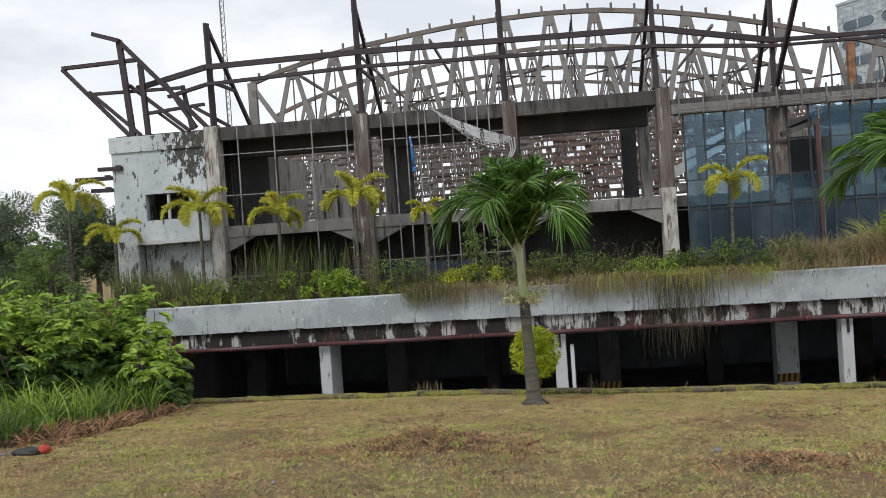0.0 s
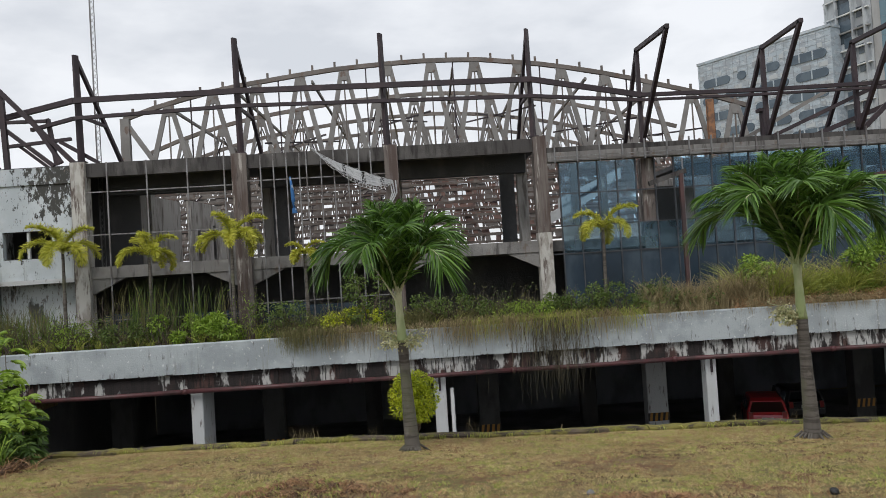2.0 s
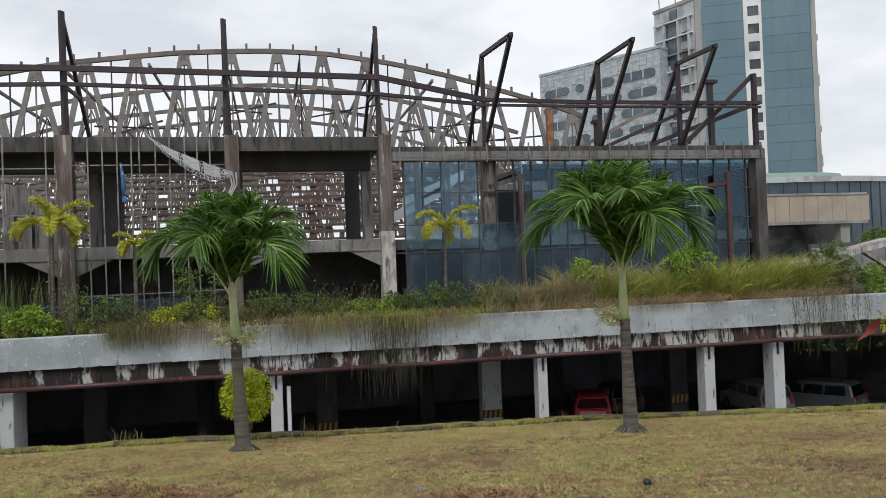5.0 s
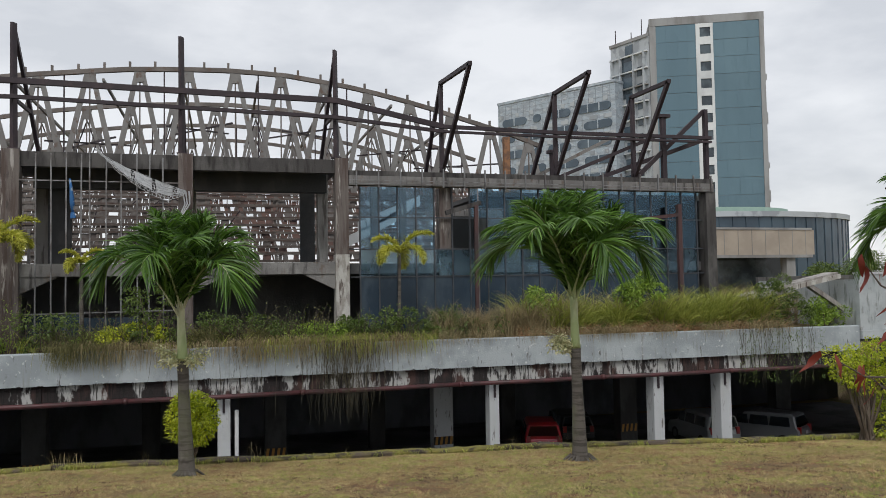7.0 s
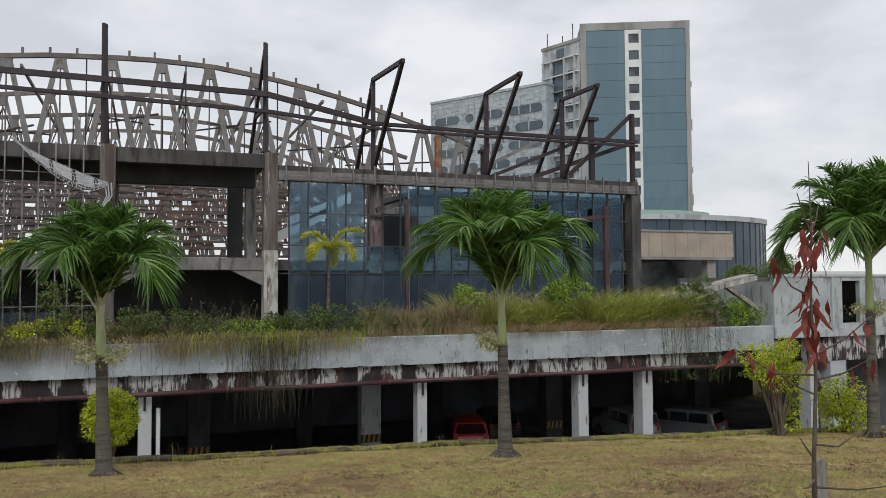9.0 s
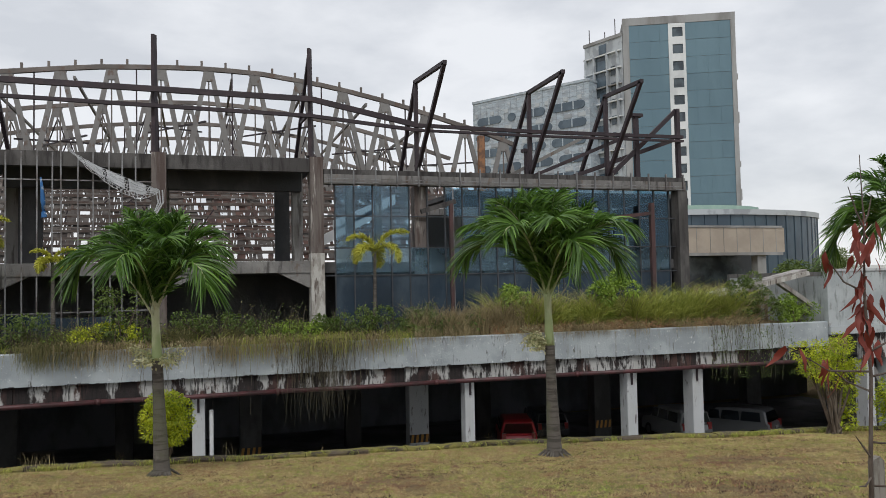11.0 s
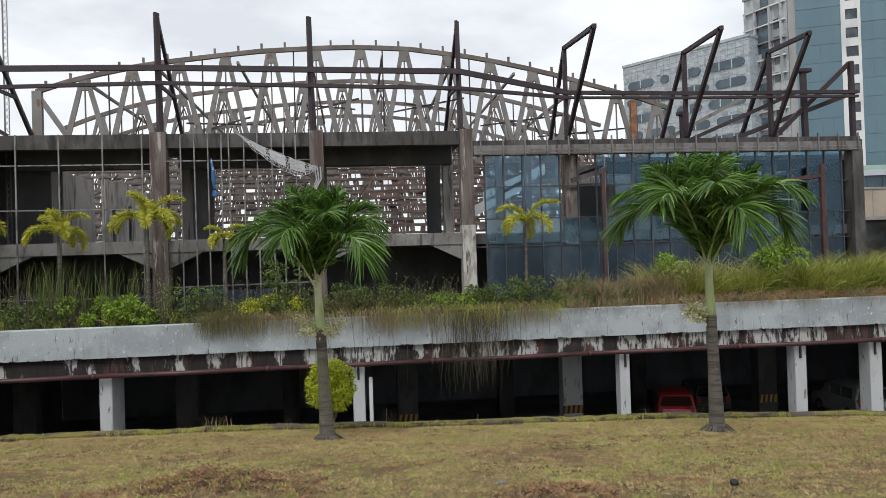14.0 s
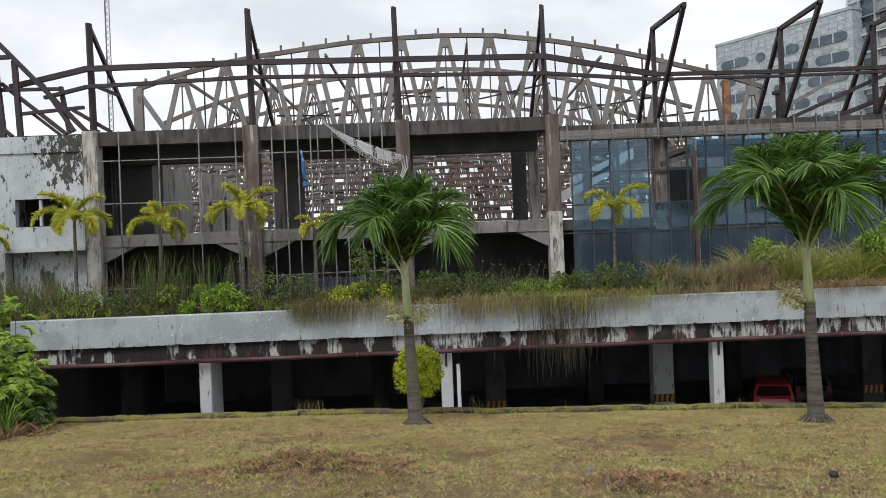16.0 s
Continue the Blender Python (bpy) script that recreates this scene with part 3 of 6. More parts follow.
def pillar(x0, x1, y0, y1, top, label, hook=True, stripes=False, base=PARK_Z, coat=M_PILLAR):
    p = thing("car_park_pillar", label, "pillar", ((x0 + x1) / 2, (y0 + y1) / 2, base), group="car park pillars", kind="structure")
    b = 0.025
    o = [(x0 + b, y0), (x1 - b, y0), (x1, y0 + b), (x1, y1 - b), (x1 - b, y1), (x0 + b, y1), (x0, y1 - b), (x0, y0 + b)]
    part("shaft", Mesh().prism(o, 2, base, top), coat, p)
    if hook:
        part("pipe_hook", Mesh().box(x0 + 0.17, x0 + 0.25, y0 - 0.06, y0 - 0.003, top - 0.62, top - 0.1), M_STEEL, p)
    if stripes:
        z0 = base + 1.0
        part("stripe_board", Mesh().box(x0 - 0.02, x1 + 0.02, y0 - 0.025, y0 - 0.002, z0, z0 + 0.36), M_BLACK, p)
        w = (x1 - x0) / 6
        for i in range(4):
            u = x0 + 0.03 + i * w * 1.5
            part("stripe", Mesh().prism([(u, z0), (u + w * 0.75, z0), (u + w * 1.1, z0 + 0.36), (u + w * 0.35, z0 + 0.36)], 1, y0 - 0.032, y0 - 0.027), M_YELLOW, p, "yellow slanted stripe")
    return p


# Inner pillars get a near-black copy of the paint for the car park's shade.
M_INPILLAR = surface("shaded_pillar_paint", (0.06, 0.06, 0.06), [((0.03, 0.03, 0.03), 1.2, (1, 1, 0.5), 0.42, 0.62, 0.9)], rough=0.85)
TOP = -2.024
pillar(-8.5, -8.06, 30.25, 31.9, TOP, "deep white-painted car park pillar with grime", hook=False)
pillar(0.42, 0.86, 30.25, 30.85, TOP, "white car park pillar with black mould streaks")
pillar(10.60, 11.0, 30.22, 30.75, TOP, "white-painted car park pillar below the deck")
pillar(17.78, 18.26, 30.22, 30.85, TOP, "white-painted car park pillar below the deck")
pillar(20.97, 21.50, 30.22, 30.95, TOP, "white-painted car park pillar below the deck")
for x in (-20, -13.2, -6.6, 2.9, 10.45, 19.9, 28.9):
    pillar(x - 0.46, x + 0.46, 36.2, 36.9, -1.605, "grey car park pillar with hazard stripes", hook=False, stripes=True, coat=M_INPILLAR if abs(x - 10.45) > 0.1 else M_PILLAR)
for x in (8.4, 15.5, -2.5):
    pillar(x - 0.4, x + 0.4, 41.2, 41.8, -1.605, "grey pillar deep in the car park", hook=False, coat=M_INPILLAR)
downpipe = solid("downpipe", Mesh().tube([(1.08, 30.4, -2.6), (1.08, 30.4, PARK_Z)], 0.075, 10), M_PILLAR, "white plastic downpipe beside a car park pillar", "pipe", smooth=True)

# ---- the gutted building ----
COLS = [(-13.55, 0.58), (-7.0, 0.62), (-0.74, 0.56), (5.47, 0.54)]
building = thing("abandoned_building", "gutted two-storey concrete building with an open front", "building", (5, 34, DECK_Z), kind="structure")
for i, (x, w) in enumerate(COLS):
    mesh = Mesh().prism([(x - w / 2, 33.62), (x + w / 2, 33.62), (x + w / 2, 34.25), (x - w / 2, 34.25)], 2, -0.4, 7.12)
    part("column", mesh, (M_PEEL, M_COLUMN, M_COLUMN, M_COLUMN)[i], building, ("white peeling concrete column", "rust-streaked concrete column")[min(i, 1)])
    low_z = (2.4, 1.9, 1.2, 3.1)[i]
    if i == 3:
        part("column_base", Mesh().box(x - w / 2 - 0.012, x + w / 2 + 0.012, 33.605, 34.26, -0.4, low_z), M_PEEL, building)
for x0, x1 in ((-13.26, -7.31), (-6.69, -1.02), (-0.46, 5.20)):
    part("roof_beam", Mesh().box(x0, x1, 33.80, 34.2, 6.50, 7.07), M_BEAM, building)
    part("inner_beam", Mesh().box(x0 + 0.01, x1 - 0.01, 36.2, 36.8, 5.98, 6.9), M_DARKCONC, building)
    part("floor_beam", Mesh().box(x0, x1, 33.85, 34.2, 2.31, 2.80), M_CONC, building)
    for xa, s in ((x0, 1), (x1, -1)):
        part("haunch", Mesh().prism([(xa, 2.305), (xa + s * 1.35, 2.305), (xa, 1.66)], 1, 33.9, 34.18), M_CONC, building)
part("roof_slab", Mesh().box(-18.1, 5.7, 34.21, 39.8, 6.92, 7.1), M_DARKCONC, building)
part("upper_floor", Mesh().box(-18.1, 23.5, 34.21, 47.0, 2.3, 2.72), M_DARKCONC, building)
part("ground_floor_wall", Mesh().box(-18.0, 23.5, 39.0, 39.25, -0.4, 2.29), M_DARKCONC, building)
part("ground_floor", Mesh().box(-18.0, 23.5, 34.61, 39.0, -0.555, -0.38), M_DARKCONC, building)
# columns and partitions inside
part("inner_column", Mesh().box(4.87, 5.33, 36.85, 37.3, 2.725, 6.915), M_PANEL, building)
for x, y in ((-6.9, 39.6), (-0.7, 40.0), (-12.9, 40.2)):
    part("inner_column", Mesh().box(x - 0.28, x + 0.28, y - 0.3, y + 0.3, 2.725, 6.915), M_PANEL, building)
part("dark_fill_partition", Mesh().box(4.45, 5.16, 40.2, 40.4, 2.725, 6.5), M_DARKCONC, building)
# Dark sheet added to fill the bay's shade beside the grey panels.
part("dark_fill_partition", Mesh().box(-17.9, -12.3, 37.25, 37.4, 2.725, 6.9), M_DARKCONC, building)
part("dark_fill_partition", Mesh().box(-6.3, -5.4, 37.2, 37.4, 2.725, 6.9), M_DARKCONC, building)
for i, (xa, ya, xb, yb, za, zb) in enumerate(((-13.2, 39.0, -12.3, 43.0, 6.35, 6.25), (-11.8, 43.1, -11.0, 45.5, 6.3, 6.15), (-10.9, 45.6, -10.2, 48.5, 6.0, 5.8))):
    part("partition_panel", Mesh().add([(xa, ya, 2.725), (xb, yb, 2.725), (xb, yb, zb), (xa, ya, za), (xa + 0.2, ya, 2.725), (xb + 0.2, yb, 2.725), (xb + 0.2, yb, zb), (xa + 0.2, ya, za)],
        [(0, 1, 2, 3), (7, 6, 5, 4), (3, 2, 6, 7), (0, 3, 7, 4), (1, 5, 6, 2)]), M_PANEL, building, "bare grey concrete partition")
for i in range(7):
    x = -10.6 + i * 0.62
    part("stud", Mesh().box(x, x + 0.12, 40.5 + i * 0.5, 40.65 + i * 0.5, 2.725, 4.6 + 0.15 * (i % 3)), M_CONC, building)

# white gable wall at the end, with its window and ledge
WX0, WX1 = -18.15, -13.85
wall = thing("wall_west", "white stucco end wall with black mould and a broken window", "wall", (-16, 34, DECK_Z), kind="structure")
for x0, x1, z0, z1 in ((WX0, -16.72, 2.42, 6.75), (-14.75, WX1, 2.42, 6.75), (-16.72, -14.75, 4.42, 6.75), (-16.72, -14.75, 2.42, 3.28)):
    part("wall_face", Mesh().box(x0 + 0.001, x1 - 0.001, 33.75, 34.05, z0, z1), M_GABLE, wall)
part("parapet", Mesh().prism([(33.68, 6.30), (33.68, 6.98), (34.1, 7.02), (34.1, 6.76), (33.748, 6.752), (33.748, 6.30)], 0, WX0 - 0.05, WX1), M_GABLE, wall)
part("ledge", Mesh().box(WX0 + 1.0, WX1, 33.55, 34.05, 2.24, 2.415), M_PILLAR, wall)
part("corner_pier", Mesh().box(WX0, WX0 + 0.95, 33.72, 34.3, -0.4, 2.415), M_WALL, wall)
part("lower_wall", Mesh().box(WX0 + 0.951, WX1, 34.4, 34.6, -0.4, 2.235), M_WALL, wall)
part("edge_pier", Mesh().box(WX1 + 0.002, -13.845 + 0.005, 33.6, 34.2, -0.4, 7.1), M_COLUMN, wall)
for z in (3.28, 4.39):
    part("window_frame", Mesh().box(-16.72, -14.75, 33.85, 33.92, z, z + 0.03), M_STEEL, wall)
part("window_mullion", Mesh().box(-15.78, -15.68, 33.82, 33.94, 3.31, 4.39), M_PILLAR, wall)
part("room_back", Mesh().box(WX0 + 0.1, WX1, 37.0, 37.2, 2.725, 6.9), M_DARKCONC, wall)
part("side_wall", Mesh().box(WX0, WX0 + 0.3, 34.06, 46.0, 2.42, 6.9), M_WALL, wall)
part("lower_side_wall", Mesh().box(WX0, WX0 + 0.3, 34.31, 46.0, -0.4, 2.235), M_WALL, wall)
for xa, xb, z in ((-18.78, -17.65, 5.66), (-19.85, -18.16, 5.27), (-19.15, -18.16, 4.75)):
    b = tagged(new("outrigger_beam"), "rusted steel beam stub jutting out of the end wall", "beam", "beam stubs")
    b.location = (xb, 33.9, z)
    part("beam_stub", Mesh().bar((xa, 33.72, z), (xb, 33.72, z - 0.02), 0.14, 0.17), M_STEEL, b)
    part("end_plate", Mesh().box(xb - 0.02 - 0.28, xb - 0.02, 33.62, 33.64, z - 0.12, z + 0.12), M_STEEL, b)

# thin rods where the glazing once stood
rods = thing("glazing_rods", "thin upright rods of the stripped shop-front glazing", "glazing frame", (-4, 33.7, DECK_Z))
for x in (-12.35, -10.75, -9.1, -7.6):
    part("rod", Mesh().bar((x, 33.55, -0.4), (x + random.uniform(-0.03, 0.03), 33.55, 7.05), 0.055), M_CONDUIT, rods)
for x in (-6.1, -5.55, -5.05, -4.55, -4.2, -3.65, -3.1, -2.5, -2.1, -1.55):
    part("rod", Mesh().bar((x, 33.55, -0.4), (x + random.uniform(-0.04, 0.04), 33.55, 7.0 + random.uniform(-0.1, 0.1)), 0.05), M_CONDUIT, rods)
for x0, x1, z in ((-13.2, -7.3, 5.85), (-13.2, -7.3, 4.1), (-6.7, -1.0, 5.95), (-13.2, -7.3, 0.6), (-6.7, -1.0, 0.9)):
    part("rail", Mesh().bar((x0, 33.62, z), (x1, 33.62, z + random.uniform(-0.05, 0.05)), 0.045), M_CONDUIT, rods)

# low blue boards behind the planting
for x0, x1 in ((-13.1, -11.2), (-9.5, -7.4), (-6.6, -4.6), (-4.55, -2.6)):
    solid("hoarding_board", Mesh().box(x0, x1, 34.5, 34.56, -0.4, 0.75 + random.uniform(-0.1, 0.1)), M_SPANDREL, "faded blue-grey board standing at the open ground floor", "board", group="ground floor boards")

# ---- the glazed wing ----
GX0, GX1 = 5.78, 22.87
wing = thing("glazed_wing", "abandoned wing with a blue glass curtain wall", "building", (14, 34, DECK_Z), kind="structure")
part("parapet_beam", Mesh().box(GX0, GX1 + 0.5, 33.7, 34.15, 6.02, 6.42), M_CONC, wing)
part("parapet_cap", Mesh().box(GX0, GX1 + 0.5, 33.78, 34.1, 6.424, 6.64), M_BEAM, wing)
for x in np.arange(GX0 + 0.3, GX1 + 0.5, 0.95):
    part("bracket", Mesh().bar((x, 33.64, 5.95), (x, 33.64, 6.78), 0.05, 0.09), M_CONDUIT, wing)
for z in (6.08, 6.22):
    part("parapet_rail", Mesh().bar((GX0, 33.58, z), (GX1 + 0.4, 33.58, z - 0.03), 0.03), M_CONDUIT, wing)
part("end_column", Mesh().box(22.88, 23.38, 33.62, 34.25, -0.4, 6.018), M_BEAM, wing)
part("concrete_column", Mesh().box(9.82, 10.34, 34.12, 34.7, 3.36, 6.018), M_COLUMN, wing)
part("concrete_column", Mesh().box(9.78, 10.34, 34.16, 34.66, -0.38, 3.355), M_DARKCONC, wing)
part("steel_column", Mesh().box(11.13, 11.27, 33.2, 33.36, -0.4, 5.2), M_RUSTCOL, wing, "rust-brown steel column")
part("steel_column", Mesh().box(11.36, 11.41, 33.5, 33.55, -0.4, 5.9), M_CONDUIT, wing)
part("door_lintel", Mesh().bar((9.86, 33.31, 4.84), (11.42, 33.31, 5.30), 0.2, 0.2), M_BEAM, wing)
part("steel_column", Mesh().box(21.07, 21.25, 33.2, 33.4, -0.4, 5.35), M_RUSTCOL, wing, "rust-brown steel column")
part("canopy_arm", Mesh().bar((19.3, 33.3, 4.66), (21.1, 33.3, 4.86), 0.16, 0.16), M_RUSTCOL, wing)
for xa, za, xb, zb in ((6.4, 3.5, 9.7, 5.2), (7.6, 4.6, 10.9, 6.0)):
    part("stair_stringer", Mesh().prism([(xa, za), (xb, zb), (xb, zb + 0.55), (xa, za + 0.55)], 1, 41.6, 41.9), M_PILLAR, wing, "white sloping stair side")
for x in (6.15, 7.6, 9.0):
    part("inner_post", Mesh().box(x, x + 0.32, 38.2, 38.5, 2.73, 6.9), M_COLUMN, wing)
for k in range(9):
    x = 12.6 + k * 1.15
    part("room_panel", Mesh().box(x, x + (0.42, 0.7, 0.3)[k % 3], 37.0 + 0.25 * (k % 4), 37.15 + 0.25 * (k % 4), 2.73, (5.3, 4.7, 5.6, 4.3)[k % 4]), (M_PANEL, M_CONC, M_PEEL)[k % 3], wing)
part("roof_slab", Mesh().box(12.0, GX1 + 0.5, 34.75, 40.0, 5.75, 5.95), M_DARKCONC, wing)
# Black sheet stands in for the darkness inside the opening.
part("dark_opening_sheet", Mesh().box(10.42, 12.1, 36.0, 36.2, 2.73, 4.95), M_BLACK, wing)
part("wing_back_wall", Mesh().box(12.4, 23.6, 41.0, 41.2, 2.73, 5.74), M_CONC, wing)
part("wing_side_wall", Mesh().box(23.4, 23.6, 34.3, 41.0, -0.4, 5.74), M_DARKCONC, wing)
for x in (13.6, 16.6, 19.9):
    part("inner_column", Mesh().box(x, x + 0.5, 35.6, 36.1, -0.4, 5.745), M_CONC, wing)
curtain = part("curtain_wall", Mesh().box(GX0, GX1, 34.02, 34.06, -0.4, -0.3), M_MULLION, wing)
gx = [6.27 + 0.814 * k for k in range(21)]
gz = [-0.3, 2.16, 3.33, 4.69, 6.01]
for x in gx:
    part("mullion", Mesh().box(x - 0.026, x + 0.026, 33.94, 34.07, -0.3, 6.015), M_MULLION, curtain)
for z in gz[1:-1]:
    part("transom", Mesh().box(GX0, GX1, 33.955, 34.065, z - 0.025, z + 0.025), M_MULLION, curtain)
pane_mesh = Mesh().box(-0.385, 0.385, -0.006, 0.006, -0.5, 0.5).data("pane", M_GLASS)
dusty_mesh = Mesh().box(-0.385, 0.385, -0.006, 0.006, -0.5, 0.5).data("pane", M_DUSTY)
dark_mesh = Mesh().box(-0.385, 0.385, -0.006, 0.006, -0.5, 0.5).data("pane", M_SPANDREL)
OPEN = {(4, 2), (4, 3), (5, 2), (5, 3), (6, 2)}
for i in range(len(gx) - 1):
    xm = (gx[i] + gx[i + 1]) / 2
    for j in range(len(gz) - 1):
        zm, h = (gz[j] + gz[j + 1]) / 2, gz[j + 1] - gz[j]
        if (i, j) in OPEN:
            continue
        ob = new("pane", (dark_mesh, dusty_mesh, pane_mesh, pane_mesh)[j])
        ob.parent = curtain
        ob.matrix_basis = pose(xm, 34.0 + random.uniform(-0.008, 0.008), zm, random.uniform(-0.5, 0.5), 0, random.uniform(-0.7, 0.7)) @ Matrix.Diagonal((1, 1, h - 0.05, 1))
        ob.visible_shadow = False

# ---- steel canopy frames along the roof edge ----
FRAME_GROUP = "roof edge steel frames"
for x, top in ((-13.5, 11.62), (-6.95, 12.0), (-0.88, 11.88), (5.3, 11.75)):
    f = thing("canopy_frame", "dark steel spike frame standing on the roof edge", "steel frame", (x, 34, 7.16), group=FRAME_GROUP)
    part("post", Mesh().bar((x, 34.0, 7.1), (x - 0.03, 33.95, top), 0.16, 0.24, 0.11), M_STEEL, f)
    part("brace", Mesh().bar((x, 39.6, 7.1), (x - 0.03, 34.0, top - 0.12), 0.15, 0.2, 0.12), M_STEEL, f)
    part("tie", Mesh().bar((x, 34.05, 9.1), (x, 36.9, 9.2), 0.1, 0.14), M_STEEL, f)
    part("base_plate", Mesh().box(x - 0.2, x + 0.2, 33.85, 34.19, 7.161, 7.2), M_STEEL, f)
for x, ty, tz, pz in ((9.92, 29.9, 10.37, 10.62), (15.32, 30.5, 10.5, 10.43), (19.28, 30.85, 10.42, 10.46)):
    f = thing("canopy_frame", "dark steel canopy frame cantilevered out from the roof edge", "steel frame", (x, 34, 6.64), group=FRAME_GROUP)
    part("post", Mesh().bar((x, 34.0, 6.6), (x, 34.0, pz), 0.15, 0.22), M_STEEL, f)
    part("strut", Mesh().bar((x, 33.95, 6.65), (x, ty, tz), 0.15, 0.18), M_STEEL, f)
    part("top_member", Mesh().bar((x, 34.1, pz), (x, ty - 0.1, tz), 0.15, 0.17), M_STEEL, f)
    part("brace", Mesh().bar((x, 36.8, 7.0), (x, 34.05, pz - 0.1), 0.15, 0.17), M_STEEL, f)
f = thing("canopy_frame", "dark steel end frame with a long raking brace", "steel frame", (23.2, 34, 6.64), group=FRAME_GROUP)
part("post", Mesh().bar((23.2, 34, 6.6), (23.2, 34, 10.05), 0.17, 0.24), M_STEEL, f)
part("brace", Mesh().bar((19.5, 34.25, 6.66), (23.2, 34.1, 10.0), 0.16, 0.2), M_STEEL, f)
part("brace", Mesh().bar((18.0, 36.5, 6.7), (23.2, 34.3, 8.6), 0.14, 0.2), M_STEEL, f)
part("brace", Mesh().bar((16.0, 36.8, 6.7), (21.2, 35.0, 8.9), 0.14, 0.16), M_STEEL, f)
part("brace", Mesh().bar((14.9, 36.8, 6.7), (19.4, 36.0, 9.0), 0.14, 0.16), M_TRUSS, f)
f = thing("roof_post", "short dark steel post with a cap plate on the roof", "post", (21.02, 34, 6.64))
part("post", Mesh().bar((21.02, 34.2, 6.6), (21.0, 34.2, 9.6), 0.22, 0.22), M_STEEL, f)
part("cap", Mesh().box(20.78, 21.32, 34.0, 34.4, 9.601, 9.75), M_STEEL, f)
f = thing("roof_post", "short dark steel post with a cap plate on the roof", "post", (16.2, 36, 6.64))
part("post", Mesh().bar((16.2, 36.4, 5.9), (16.2, 36.4, 8.1), 0.18, 0.2), M_STEEL, f)
part("cap", Mesh().box(16.0, 16.4, 36.2, 36.6, 8.101, 8.25), M_STEEL, f)

beams = thing("eaves_beams", "two long dark steel tie beams joining the roof frames", "steel beam", (5, 33.8, 9))
line_u = [(-17.3, 34.9, 9.3), (-13.6, 33.72, 9.68), (-6.95, 33.72, 9.72), (5.3, 33.72, 9.55), (9.92, 33.72, 8.64), (15.3, 33.72, 8.58), (23.3, 33.72, 8.62)]
line_l = [(-15.6, 34.3, 8.68), (-13.6, 33.7, 8.94), (-6.95, 33.7, 9.1), (5.3, 33.7, 8.84), (9.92, 33.7, 8.42), (15.3, 33.7, 8.38), (23.3, 33.7, 8.42)]
for line, wd in ((line_u, 0.25), (line_l, 0.16)):
    for a, b in zip(line, line[1:]):
        part("beam_length", Mesh().bar(a, b, 0.16, wd * (0.62 if a[0] > 9 else 0.88)), M_STEEL, beams)

# corner frames at the west end
corner = thing("corner_frame", "tangle of dark steel frames leaning out at the building corner", "steel frame", (-17, 34, 7))
Y = 33.9
for a, b, w in (((-20.2, Y, 10.2), (-17.3, Y, 7.05), 0.2), ((-20.2, Y, 10.25), (-16.85, Y + 0.1, 10.35), 0.2), ((-18.65, Y - 0.1, 11.6), (-17.45, Y - 0.1, 11.2), 0.22),
                ((-17.5, Y, 11.25), (-17.15, Y, 7.0), 0.3), ((-17.5, Y, 11.2), (-13.9, Y + 0.3, 7.2), 0.24), ((-16.7, Y + 0.2, 10.2), (-16.55, Y + 0.2, 7.0), 0.26),
                ((-19.2, Y + 0.2, 9.05), (-14.9, Y + 0.3, 9.0), 0.16), ((-17.3, Y + 0.3, 9.3), (-14.7, Y + 0.3, 7.1), 0.2), ((-16.6, Y + 0.25, 8.0), (-13.95, Y + 0.3, 8.2), 0.16),
                ((-19.0, Y - 0.05, 9.1), (-16.8, Y, 7.05), 0.18), ((-15.6, Y + 0.2, 9.2), (-14.35, Y + 0.2, 7.2), 0.2), ((-14.9, Y + 0.35, 9.1), (-14.6, Y + 0.35, 7.15), 0.2),
                ((-14.4, Y + 0.3, 8.1), (-12.9, Y + 0.4, 7.15), 0.2), ((-16.2, Y + 0.4, 8.1), (-15.0, Y + 0.4, 7.1), 0.14)):
    part("member", Mesh().bar(a, b, 0.18, w * 0.78), M_STEEL, corner)

# ---- arched roof trusses ----
ARCH = [(-17.4, 10.75), (-15.79, 11.37), (-14.2, 11.9), (-11.7, 12.52), (-9.65, 12.9), (-4.35, 13.55), (-1.2, 13.74), (1.65, 13.82), (4.5, 13.70), (7.75, 13.28), (10.3, 12.82), (12.9, 12.2), (14.9, 11.65), (17.9, 10.85), (20.5, 9.95)]
AX, AZ = np.array([p[0] for p in ARCH]), np.array([p[1] for p in ARCH])


def arch_z(x):
    return float(np.interp(x, AX, AZ))


def truss(y, dz, x0, x1, pitch, first, stubs, w0=0.24, w1=0.30):
    t = thing("roof_truss", "arched faded steel roof truss with splayed legs", "roof truss", ((x0 + x1) / 2, y, 6.9 if y < 47 else 7), group="arched roof trusses")
    xs = np.linspace(x0, x1, 22)
    for a, b in zip(xs, xs[1:]):
        part("top_chord", Mesh().bar((a, y, arch_z(a) + dz), (b, y, arch_z(b) + dz), 0.22, 0.24), M_TRUSSTOP, t)
    bz = 7.4
    x = first
    k = 0
    while x < x1 - 0.4:
        if x > x0 + 0.4:
            top = arch_z(x) + dz - 0.15
            low = bz
            half = 0.29 * (top - low)
            for s in (-1, 1):
                part("leg", Mesh().bar((x + s * 0.14, y, top), (x + s * min(half, pitch * 0.55), y, low), w0, 0.14, w1, up=(0, 1, 0)), M_TRUSS, t)
            part("gusset", Mesh().prism([(x - 0.3, top + 0.05), (x + 0.3, top + 0.05), (x + 0.18, top - 0.55), (x - 0.18, top - 0.55)], 1, y - 0.09, y + 0.09), M_TRUSS, t)
            part("centre_rod", Mesh().bar((x, y, top - 0.5), (x, y, low), 0.07), M_TRUSSTOP, t)
